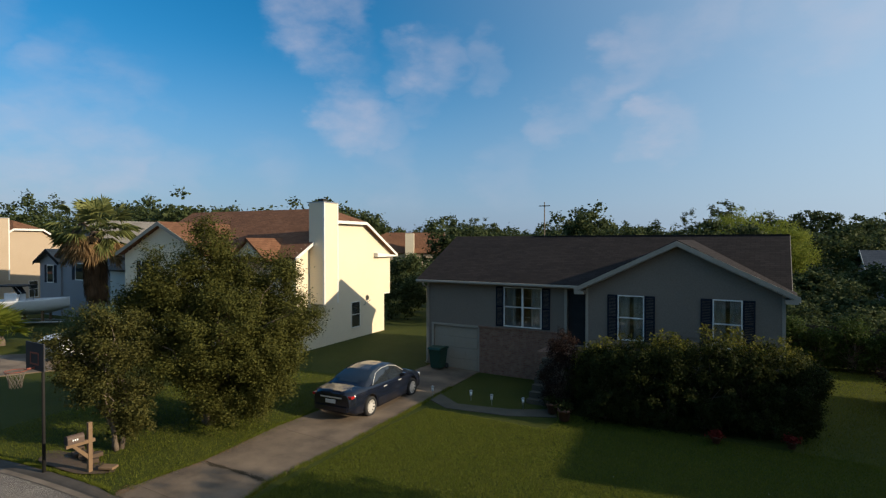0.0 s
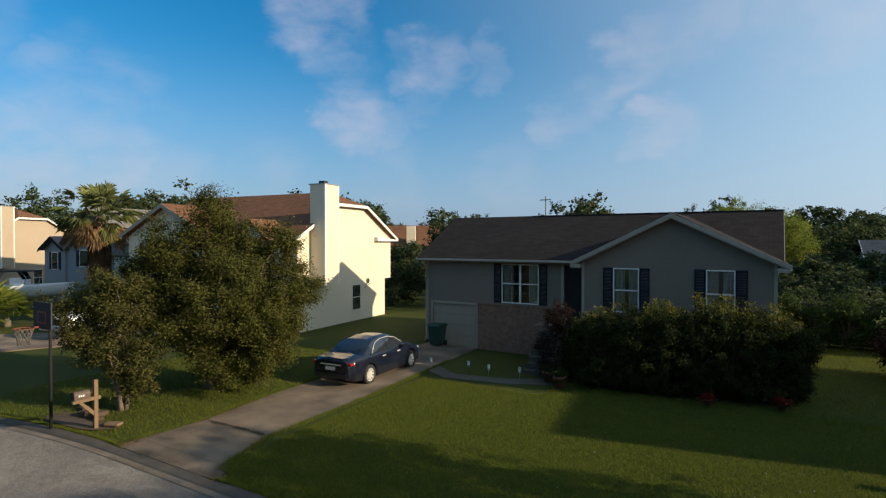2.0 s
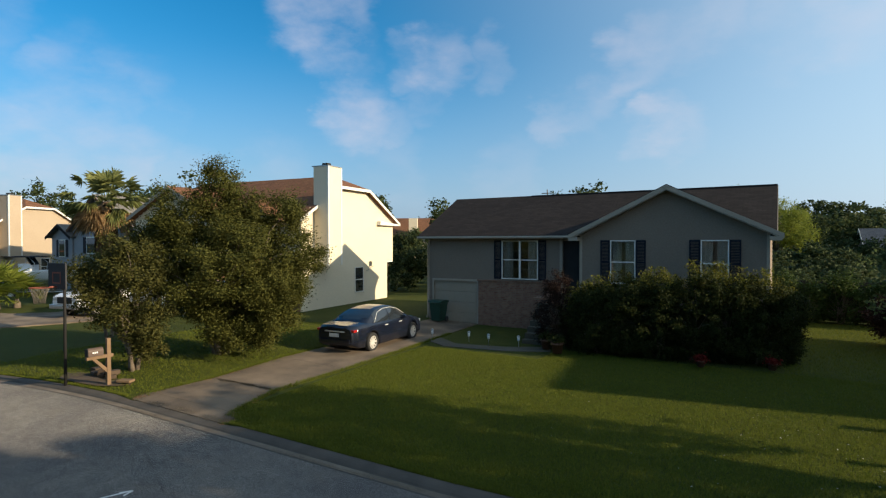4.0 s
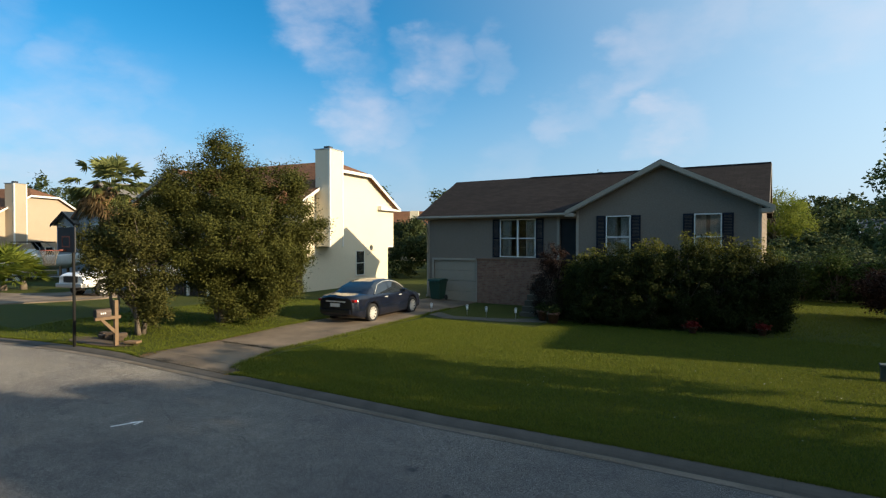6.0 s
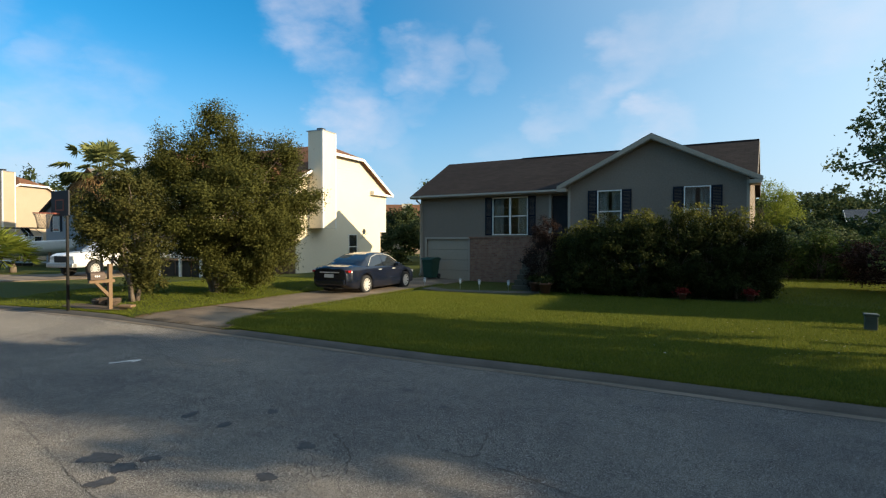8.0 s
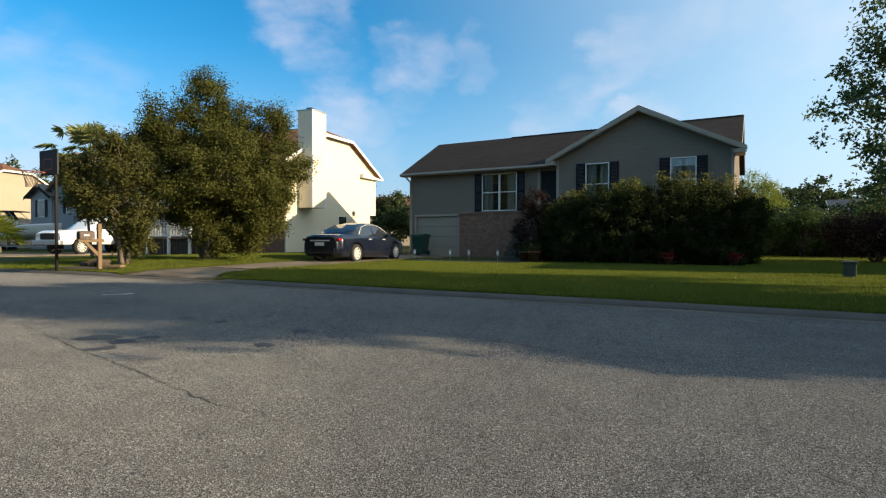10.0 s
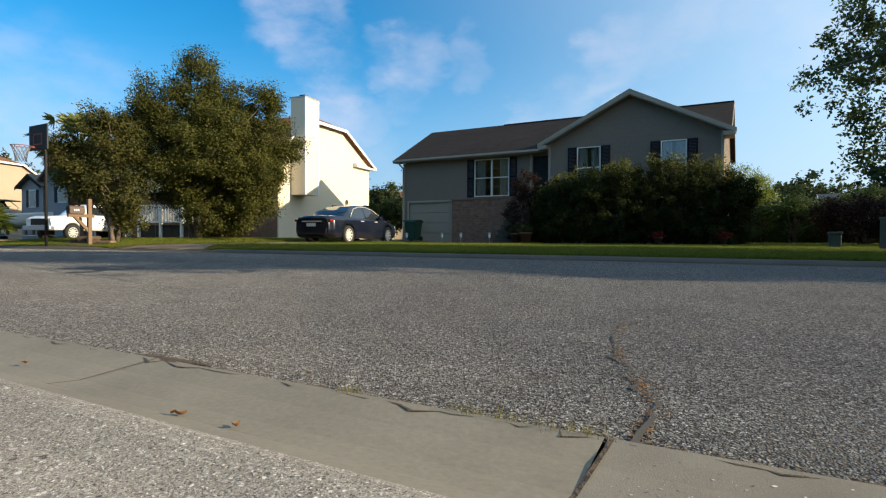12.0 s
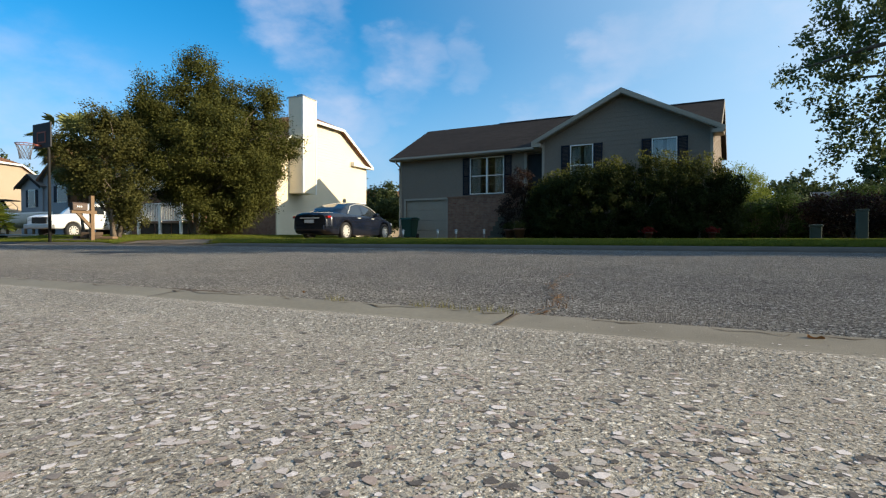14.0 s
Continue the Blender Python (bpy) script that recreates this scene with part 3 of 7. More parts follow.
def tree(name, at, label, category, lobes, count, clumps, clump_r, leaf, material, trunk_r, fork_z, seed, slim=0.5, droop=0.25, hollow=0.5, stems=1, group="", sprigs=0):
    rng = np.random.default_rng(seed)
    t = thing(name, at, label, category, group)
    pts, centres, face = crown_points(rng, lobes, count, clumps, clump_r, hollow)
    if sprigs:
        # leafy sprays that stick out of the crown
        mid = np.mean(np.array(lobes)[:, :3], axis=0)
        own = centres[rng.choice(len(centres), sprigs)]
        out = own - mid
        out = out / (np.linalg.norm(out, axis=1, keepdims=True) + 1e-6) + np.array([0, 0, 0.7]) + rng.normal(size=(sprigs, 3)) * 0.35
        out /= np.linalg.norm(out, axis=1, keepdims=True)
        u = rng.uniform(0, 1, (sprigs, 60, 1))
        reach = clump_r * rng.uniform(1.0, 2.3, (sprigs, 1, 1))
        spray = own[:, None] + out[:, None] * u * reach + rng.normal(size=(sprigs, 60, 3)) * clump_r * (0.5 - 0.3 * u)
        pts = np.concatenate([pts, spray.reshape(-1, 3)])
        face = np.concatenate([face, np.repeat(out, 60, axis=0)])
    v, f = leaf_arrays(rng, pts, leaf, droop, slim, face)
    bm = bmesh.new()
    for s in range(stems):
        a = 2 * math.pi * s / stems + 0.6
        off = Vector((math.cos(a), math.sin(a), 0)) * (trunk_r * 1.5 if stems > 1 else 0)
        own = centres[rng.choice(len(centres), min(len(centres), 16 // stems + 5), replace=False)]
        limbs(rng, off, off * 3 + Vector((0, 0, fork_z)), own, trunk_r, bm)
    part("trunk", bm, "bark", t, local=True)
    raw_mesh("crown", v, f, material, t)
    return t

# ---- ground, road, driveways ----
def bend(x):
    """The street's far kerb runs almost straight, then swings off to the left."""
    x = max(x, -60.0)
    return 0.05 * min(max(x + 4.0, 0.0), 3.0) - 0.016 * max(0.0, -x - 12.5) ** 2


ROAD_FAR, ROAD_NEAR, LAWN = 6.56, -0.37, 7.02


def lawn_z(x, y):
    v = y - bend(x) if y > 0 else y
    if v > LAWN - 0.03:
        if y < 7.32 and -13.5 < x < -9.5:
            return 0.0
        bank = min(1.0, max(0.0, (v - LAWN - 0.5) / 2.2)) * min(1.0, max(0.0, (-12.8 - x) / 2.0)) * min(1.0, max(0.0, (x + 24.0) / 4.0))
        return 0.045 + 0.055 * min(1.0, max(0.0, (v - LAWN) / 0.7)) + 0.004 * min(max(v - LAWN, 0.0), 9.0) + 0.14 * bank * bank * (3 - 2 * bank) + 0.02 * noise.noise((x * 0.25, y * 0.25, 0)) * min(1.0, max(0.0, v - LAWN))
    if v < -0.86:
        return -0.06 + (0.05 * min(-8.0 - v, 4.0) if v < -8.0 else 0.0)
    return -0.16


def drop(x):
    """How far the far kerb stands up at x: lowered across the driveway's mouth."""
    return min(1.0, max(0.22, 0.22 + 0.78 * max(-13.3 - x, x + 9.7) / 0.6))


def strip(name, rows, xs, material, label, category, rise=None):
    """A band along the street: rows of (offset across, height), at each x."""
    bm = bmesh.new()
    grid = [[bm.verts.new((x, off + bend(x) * min(1.0, max(0.0, off / 3.0)), z * rise(x) if rise and z > 0.01 else z)) for off, z in rows] for x in xs]
    for a, b in zip(grid, grid[1:]):
        for i in range(len(rows) - 1):
            bm.faces.new((a[i], b[i], b[i + 1], a[i + 1]))
    ob = part(name, bm, material)
    return tagged(ob, label, category, kind="structure")


xs_ground = [-900, -500, -300, -200, -140, -100, -80] + [-60 + i * 1.5 for i in range(0, 24)] + [-24 + i * 0.5 for i in range(0, 64)] + [8 + i * 2 for i in range(0, 16)] + [50, 80, 120, 200, 320, 500, 900]
vs_ground = [-900, -400, -200, -100, -50, -20, -10, -6, -4, -2.5, -1.6, -0.9, -0.8, 6.94, 6.98, 7.01, 7.1, 7.25] + [7.5 + 0.5 * i for i in range(50)] + [34, 38, 44, 52, 62, 80, 110, 160, 240, 400, 900]
bm = bmesh.new()
gridv = [[bm.verts.new((x, v + (bend(x) if v > 0 else 0), lawn_z(x, v + (bend(x) if v > 0 else 0)))) for v in vs_ground] for x in xs_ground]
for a, b in zip(gridv, gridv[1:]):
    for i in range(len(vs_ground) - 1):
        bm.faces.new((a[i], b[i], b[i + 1], a[i + 1])).smooth = True
tagged(part("ground", bm, "grass"), "mown green lawn with drier patches and bare spots", "lawn", kind="structure")

xs_road = [-60 + i for i in range(110)]
strip("road", [(ROAD_NEAR, -0.035), (1.0, 0.0), (3.1, 0.03), (5.0, 0.01), (ROAD_FAR, -0.012)], xs_road, "asphalt", "worn grey asphalt street with cracks and oil spots", "road")
KERB_X = [-60 + i for i in range(44)] + [-16 + i * 0.1 for i in range(90)] + [-7 + i for i in range(58)]
strip("gutter_far", [(ROAD_FAR - 0.02, -0.05), (ROAD_FAR, -0.012), (ROAD_FAR + 0.1, -0.02), (ROAD_FAR + 0.2, -0.012), (ROAD_FAR + 0.204, -0.06)], KERB_X, "kerb", "dirty concrete gutter below the lawn's kerb", "gutter")
KERB = [(ROAD_FAR + 0.2, -0.06), (ROAD_FAR + 0.202, -0.011), (ROAD_FAR + 0.23, 0.012), (ROAD_FAR + 0.29, 0.037), (ROAD_FAR + 0.36, 0.052), (ROAD_FAR + 0.43, 0.058), (ROAD_FAR + 0.47, 0.054), (ROAD_FAR + 0.475, -0.03)]
strip("kerb_far", KERB, KERB_X, "pan", "low rolled concrete kerb along the lawn, dark with dirt", "kerb", drop)
# silt along the kerb's foot and the asphalt's edge, and joints across the kerb
strip("silt_line", [(ROAD_FAR + 0.18, -0.0115), (ROAD_FAR + 0.203, -0.0095)], KERB_X, "crack", "dark silt along the foot of the kerb", "silt")
strip("silt_line", [(ROAD_FAR - 0.022, -0.0085), (ROAD_FAR + 0.02, -0.0105)], KERB_X, "crack", "dark silt along the asphalt's edge", "silt")
for i in range(13):
    x = -29.0 + 3.0 * i
    strip("kerb_joint", [(a, z + 0.002) for a, z in KERB[1:7]], [x - 0.008, x + 0.008], "crack", "narrow joint across the kerb", "joint", drop)
GUTTER = [(-0.352, -0.07), (-0.354, -0.030), (-0.45, -0.043), (-0.55, -0.048), (-0.62, -0.042), (-0.69, -0.022)]
LIP = [(-0.69, -0.022), (-0.715, -0.008), (-0.745, 0.003), (-0.785, 0.004), (-0.84, -0.006), (-0.88, -0.0125), (-0.882, -0.07)]
strip("gutter_near", GUTTER, [-14.04 + i * 0.5 for i in range(31)], "gutter", "smooth olive-grey concrete gutter at the road's edge", "gutter")
strip("gutter_worn", GUTTER, [0.966 + i * 0.5 for i in range(31)], "sand", "worn speckled concrete gutter at the road's edge", "gutter")
strip("apron_lip", LIP, [-14 + i * 0.5 for i in range(60)], "aggregate", "worn rounded lip of the driveway apron", "driveway")


def paving(name, outline, z, material, label, category, thick=0.12, lift=0.0):
    """A flat slab of paving with the outline given as (x, y), which follows the lawn's height."""
    bm = bmesh.new()
    top = [bm.verts.new((x, y, (lawn_z(x, y) if z is None else z) + lift)) for x, y in outline]
    f = bm.faces.new(top)
    f.normal_update()
    if f.normal.z < 0:
        f.normal_flip()
    out = bmesh.ops.extrude_face_region(bm, geom=[f])
    for v in out["geom"]:
        if isinstance(v, bmesh.types.BMVert):
            v.co.z -= thick
    bmesh.ops.recalc_face_normals(bm, faces=bm.faces)
    return tagged(part(name, bm, material), label, category, kind="structure")


# the driveway of the grey house, in slabs with open joints
drive = new("driveway")
tagged(drive, "stained concrete driveway slabs with grassy joints", "driveway", kind="structure")
LEFT = [(7.04, -13.35), (7.5, -13.15), (9.2, -13.0), (12.0, -13.35), (15.0, -13.4), (18.5, -13.75), (21.95, -13.8)]
RIGHT = [(7.04, -9.5), (7.5, -10.0), (9.2, -10.5), (12.0, -10.55), (15.0, -10.7), (18.5, -11.0), (21.95, -11.3)]
for (ya, la), (yb, lb), (_, ra), (_, rb) in zip(LEFT, LEFT[1:], RIGHT, RIGHT[1:]):
    bm = bmesh.new()
    # the joint at the mouth is wide and broken, the others are fine saw cuts
    ga, gb = (0.016 if ya == 9.2 else 0.003), (0.016 if yb == 9.2 else 0.003)
    top, low = [], []
    for x, y in ((la, ya + ga), (ra, ya + ga), (rb, yb - gb), (lb, yb - gb)):
        z = lawn_z(x, y) + 0.02 if y > 7.35 else 0.022
        top.append(bm.verts.new((x, y, z)))
        low.append(bm.verts.new((x, y, z - 0.14)))
    bm.faces.new(top)
    for i in range(4):
        bm.faces.new((top[i], low[i], low[(i + 1) % 4], top[(i + 1) % 4]))
    bmesh.ops.recalc_face_normals(bm, faces=bm.faces)
    part("slab", bm, "drive", drive)

paving("walkway", [(-11.2, 17.3), (-9.8, 16.5), (-7.6, 16.8), (-6.1, 17.5), (-6.4, 18.3), (-7.8, 17.5), (-9.7, 17.15), (-11.1, 18.1)], None, "walk", "narrow concrete front walk curving to the steps", "walkway", lift=0.02)
paving("driveway_neighbour", [(-27.6, 13.2), (-28.0, 11.9), (-29.2, 9.5), (-32.6, 1.2), (-37.0, -2.2), (-36.6, 11.5), (-34.2, 12.15), (-32.7, 13.7), (-33.5, 15.5), (-34.0, 20.5), (-29.6, 20.5)], None, "concrete", "pale concrete driveway beside the parked truck", "driveway", lift=0.05)
paving("apron", [(-2.6, -0.857), (6.5, -0.857), (6.0, -8.0), (-2.2, -8.0)], -0.012, "aggregate", "exposed aggregate concrete driveway apron, worn rough", "driveway", thick=0.1, lift=0.0)

# ---- buildings ----
def siding(bm, x0, x1, z0, z1, y, holes=(), face=-1, axis="x", lap=0.18, rake=None, base=0.0):
    """Lap boards on a wall in the plane y (or x, for axis y), cut round holes (x0, x1, z0, z1); rake(z) gives the span under a gable."""
    rows = int(math.ceil((z1 - z0) / lap))
    for r in range(rows):
        za, zb = z0 + r * lap, min(z1, z0 + (r + 1) * lap)
        spans = [(x0, x1)]
        if rake:
            a, b = rake((za + zb) / 2)
            spans = [(max(x0, a), min(x1, b))]
        for h0, h1, hz0, hz1 in holes:
            if hz0 < zb - 0.02 and hz1 > za + 0.02:
                spans = [s for a, b in spans for s in ((a, min(b, h0)), (max(a, h1), b)) if s[1] - s[0] > 0.02]
        for a, b in spans:
            if b - a < 0.03:
                continue
            out = 0.013 * face
            prof = [(y, za), (y + out, za), (y + out * 0.25, zb), (y, zb)]
            prism(bm, prof if axis == "x" else [(p[0], p[1]) for p in prof], "x" if axis == "x" else "y", a, b)


def core(bm, x0, x1, z0, z1, ya, yb, holes=(), axis="x"):
    """The wall behind the boards: a slab from ya to yb with the holes cut through."""
    xs = sorted({x0, x1, *[h for o in holes for h in o[:2]]})
    zs = sorted({z0, z1, *[h for o in holes for h in o[2:]]})
    for a, b in zip(xs, xs[1:]):
        for c, d in zip(zs, zs[1:]):
            mx, mz = (a + b) / 2, (c + d) / 2
            if not any(h[0] < mx < h[1] and h[2] < mz < h[3] for h in holes):
                if axis == "x":
                    box(bm, a, b, ya, yb, c, d)
                else:
                    box(bm, ya, yb, a, b, c, d)


def window(parent, x0, x1, z0, z1, y, axis="x", face=-1, cols=2, rows=2, shutters=0.0, curtain="sheer", deep=0.7, dark=False, twin=False):
    """A sash window in a wall facing -y (or +x): frame, muntins, panes, room box, shutters."""
    def bx(bm, a, b, c, d, z_0, z_1):
        lo, hi = sorted((y + face * c, y + face * d))
        if axis == "x":
            box(bm, a, b, lo, hi, z_0, z_1)
        else:
            box(bm, lo, hi, a, b, z_0, z_1)
    win = thing("window", (0, 0, 0), "", "")
    for key in ("label", "category"):
        if key in win:
            del win[key]
    win.parent = parent
    win.location = Vector((((x0 + x1) / 2, y, z0) if axis == "x" else (y, (x0 + x1) / 2, z0))) - world_at(parent)
    bm = bmesh.new()
    w = 0.04
    bx(bm, x0 - w, x1 + w, -0.06, 0.045, z1, z1 + w)
    bx(bm, x0 - w, x1 + w, -0.06, 0.06, z0 - w, z0)
    bx(bm, x0 - w, x0, -0.06, 0.042, z0, z1)
    bx(bm, x1, x1 + w, -0.06, 0.042, z0, z1)
    part("frame", bm, "trim", win)
    bm = bmesh.new()
    zm = (z0 + z1) / 2
    bx(bm, x0, x1, -0.035, 0.02, zm - 0.02, zm + 0.02)
    if twin:
        xm = (x0 + x1) / 2
        bx(bm, xm - 0.04, xm + 0.04, -0.04, 0.026, z0, z1)
    part("meeting_rail", bm, "trim", win)
    bm = bmesh.new()
    k = cols * (2 if twin else 1)
    for i in range(1, k):
        xi = x0 + (x1 - x0) * i / k
        if not (twin and i == cols):
            bx(bm, xi - 0.006, xi + 0.006, -0.02, 0.008, z0, z1)
    for j in range(1, rows * 2):
        if j != rows:
            zj = z0 + (z1 - z0) * j / (rows * 2)
            bx(bm, x0, x1, -0.019, 0.007, zj - 0.006, zj + 0.006)
    if cols > 1 or rows > 1:
        part("muntins", bm, "trim_a", win)
    else:
        bm.free()
    for s in range(2):
        bm = bmesh.new()
        za, zb = (z0, zm - 0.028) if s == 0 else (zm + 0.028, z1)
        bx(bm, x0, x1, *((0.01, 0.018) if dark else (-0.03, -0.024)), za, zb)
        g = part("pane", bm, "dark_glass" if dark else "glass", win)
        g.visible_shadow = False
    if not dark:
        bm = bmesh.new()
        bx(bm, x0 - 0.2, x1 + 0.2, -deep - 0.05, -deep, z0 - 0.2, z1 + 0.2)
        bx(bm, x0 - 0.25, x0 - 0.2, -deep - 0.05, -0.1, z0 - 0.2, z1 + 0.2)
        bx(bm, x1 + 0.2, x1 + 0.25, -deep - 0.05, -0.1, z0 - 0.2, z1 + 0.2)
        bx(bm, x0 - 0.25, x1 + 0.25, -deep - 0.05, -0.1, z1 + 0.2, z1 + 0.25)
        bx(bm, x0 - 0.25, x1 + 0.25, -deep - 0.05, -0.1, z0 - 0.25, z0 - 0.2)
        part("room_recess", bm, "room", win)
        if curtain:
            bm = bmesh.new()
            wide = x1 - x0
            spans = {"sheer": ((0, 1),), "sides": ((0, 0.28), (0.72, 1)), "parted": ((0, 0.42), (0.58, 1))}[curtain]
            for a, b in spans:
                n_f = max(4, int((b - a) * wide / 0.05))
                prev = None
                for i in range(n_f + 1):
                    xi = x0 + wide * (a + (b - a) * i / n_f)
                    dep = -0.13 - 0.02 * math.sin(i * 2.1)
                    pr = []
                    for zz in (z0, z1):
                        yy = y + face * dep
                        pr.append(bm.verts.new((xi, yy, zz) if axis == "x" else (yy, xi, zz)))
                    if prev:
                        bm.faces.new((prev[0], pr[0], pr[1], prev[1])).smooth = True
                    prev = pr
            part("curtain", bm, "curtain", win, "white sheer curtain")
    if shutters:
        for a, b in ((x0 - w - 0.012 - shutters, x0 - w - 0.012), (x1 + w + 0.012, x1 + w + 0.012 + shutters)):
            bm = bmesh.new()
            bx(bm, a, a + 0.05, 0.02, 0.055, z0 - 0.05, z1 + 0.05)
            bx(bm, b - 0.05, b, 0.02, 0.055, z0 - 0.05, z1 + 0.05)
            for za, zb in ((z0 - 0.05, z0 + 0.03), (zm - 0.04, zm + 0.04), (z1 - 0.03, z1 + 0.05)):
                bx(bm, a + 0.05, b - 0.05, 0.02, 0.052, za, zb)
            nl = int((z1 - z0) / 0.055)
            for i in range(nl):
                zc = z0 + 0.04 + (z1 - z0 - 0.08) * (i + 0.5) / nl
                if abs(zc - zm) > 0.05:
                    bx(bm, a + 0.05, b - 0.05, 0.022, 0.04, zc - 0.018, zc + 0.012)
            part("shutter", bm, "shutter", win, "dark navy louvred shutter")
    return win


def gable_house_roof(parent, corners_list, material, thick=0.16):
    for corners in corners_list:
        bm = bmesh.new()
        slab(bm, corners, thick)
        part("roof", bm, material, parent)


# the grey split-level house
house = thing("house", (-7, 25, 0.2), "taupe vinyl-sided split-level house with dark shingle roof and navy shutters", "house")
G0 = 0.1
EAVE, RIDGE_Y, RIDGE_Z = 4.25, 25.4, 6.28
AX0, AX1, AY, GY = -14.05, 0.37, 22.0, 20.75
GX0, GX1, PEAK_X, PEAK_Z = -6.08, 0.37, -2.83, 6.05
w1, w2, w3 = (-10.05, -8.38, 2.33, 3.98), (-4.86, -4.0, 2.4, 3.98), (-1.69, -0.87, 2.4, 3.99)
door_hole, gar_hole = (-7.22, -6.1, 1.75, 4.0), (-13.72, -11.36, G0, 2.1)

bm = bmesh.new()
core(bm, AX0, GX0, G0 - 0.3, EAVE + 0.02, AY, AY + 0.15, [w1, door_hole, gar_hole])
core(bm, GX0, GX1, G0 - 0.3, EAVE, GY, GY + 0.15, [w2, w3])
box(bm, AX0, AX0 + 0.15, AY + 0.15, 28.8, G0 - 0.3, EAVE)
box(bm, AX1 - 0.15, AX1, GY + 0.15, 28.8, G0 - 0.3, EAVE)
box(bm, AX0 + 0.15, AX1 - 0.15, 28.65, 28.8, G0 - 0.3, EAVE)
box(bm, GX0, GX0 + 0.15, GY + 0.15, AY, G0 - 0.3, EAVE)
prism(bm, [(GX0, EAVE), (GX1, EAVE), (PEAK_X, PEAK_Z - 0.2)], "y", GY, GY + 0.15)
for x in (AX0, AX1 - 0.15):
    prism(bm, [(AY, EAVE), (28.8, EAVE), (RIDGE_Y, RIDGE_Z - 0.2)], "x", x, x + 0.15)
part("wall", bm, "siding", house)
bm = bmesh.new()
siding(bm, AX0, GX0, 2.2, EAVE, AY, [(w1[0] - .055, w1[1] + .055, w1[2] - .055, w1[3] + .055), (-7.3, -6.0, 1.5, 4.3)])
siding(bm, AX0, gar_hole[0] - 0.1, G0, 2.2, AY)
part("siding", bm, "siding", house)
bm = bmesh.new()
slope = (PEAK_Z - 0.2 - EAVE) / (PEAK_X - GX0)
siding(bm, GX0, GX1, G0 + 0.2, PEAK_Z - 0.25, GY, [(w[0] - .055, w[1] + .055, w[2] - .055, w[3] + .055) for w in (w2, w3)],
       rake=lambda z: (GX0, GX1) if z < EAVE else (GX0 + (z - EAVE) / slope, GX1 - (z - EAVE) / slope))
part("siding", bm, "siding", house)
bm = bmesh.new()
siding(bm, GY, 28.8, G0 + 0.2, RIDGE_Z - 0.3, AX1, face=1, axis="y", rake=lambda z: (GY, 28.8) if z < EAVE - 0.3 else (AY - 0.4 + (z - EAVE + 0.3) / 0.534, 29.2 - (z - EAVE + 0.3) / 0.534))
part("siding", bm, "siding", house)
boxes("brick_facing", [(-11.25, -7.3, AY - 0.1, AY - 0.002, G0 - 0.2, 2.16), (-11.3, -7.28, AY - 0.13, AY - 0.002, 2.16, 2.22)], "brick", house, "mottled tan and red brick facing")
window(house, *w1, AY, cols=2, rows=2, shutters=0.36, curtain="sides", twin=True, deep=1.6)
window(house, *w2, GY, cols=1, rows=1, shutters=0.36, curtain="parted")
window(house, *w3, GY, cols=1, rows=1, shutters=0.36, curtain="parted")
# garage door in panels, with its trim
gd = bmesh.new()
for r in range(4):
    z0 = G0 + (2.1 - G0) * r / 4
    box(gd, gar_hole[0], gar_hole[1], AY + 0.06, AY + 0.1, z0 + 0.006, z0 + (2.1 - G0) / 4 - 0.006)
    for c in range(4):
        x0 = gar_hole[0] + (gar_hole[1] - gar_hole[0]) * c / 4
        box(gd, x0 + 0.07, x0 + 0.52, AY + 0.052, AY + 0.061, z0 + 0.09, z0 + 0.40)
part("garage_door", gd, "garage", house, "closed cream panelled garage door")
boxes("garage_trim", [(-13.82, -11.26, AY - 0.035, AY + 0.02, 2.1, 2.2), (-13.82, -13.72, AY - 0.033, AY + 0.02, G0, 2.1), (-11.36, -11.26, AY - 0.033, AY + 0.02, G0, 2.1)], "trim_a", house)
boxes("front_door", [(door_hole[0], door_hole[1], AY + 0.1, AY + 0.14, 1.75, 4.0), (-7.05, -6.19, AY + 0.09, AY + 0.101, 1.9, 2.6), (-7.05, -6.19, AY + 0.09, AY + 0.101, 2.75, 3.7)], "steel", house, "dark panelled front door")
boxes("corner_trim", [(-7.36, -7.24, AY - 0.03, AY - 0.001, 1.7, EAVE)], "trim_a", house)
boxes("corner_trim", [(GX0 - 0.02, GX0 + 0.08, GY - 0.03, GY - 0.001, G0 + 0.2, EAVE)], "trim_a", house)
boxes("corner_trim", [(GX1 - 0.08, GX1 + 0.02, GY - 0.03, GY - 0.001, G0 + 0.2, EAVE)], "trim_a", house)
boxes("corner_trim", [(AX0 - 0.02, AX0 + 0.08, AY - 0.03, AY - 0.001, G0 + 0.2, EAVE)], "trim_a", house)
boxes("porch", [(-7.9, -6.1, 20.3, AY - 0.14, 0.1, 1.7)], "brick", house)
for i in range(7):
    boxes("step", [(-7.6, -6.4, 18.5 + i * 0.26, 20.29, 0.1 + 0.2 * i, 0.3 + 0.2 * i - 0.003)], "walk", house)
# roofs
OV = 0.36
SL = (RIDGE_Z - EAVE) / (RIDGE_Y - (AY - 0.4))
EY, BY = AY - 0.4, 2 * RIDGE_Y - (AY - 0.4)
gable_house_roof(house, [
    [(AX0 - OV, EY, EAVE), (AX1 + OV * 0.6, EY, EAVE), (AX1 + OV * 0.6, RIDGE_Y, RIDGE_Z), (AX0 - OV, RIDGE_Y, RIDGE_Z)],
    [(AX0 - OV, BY, EAVE), (AX1 + OV * 0.6, BY, EAVE), (AX1 + OV * 0.6, RIDGE_Y, RIDGE_Z), (AX0 - OV, RIDGE_Y, RIDGE_Z)],
], "roof_a")
gback = EY + (PEAK_Z - EAVE) / SL
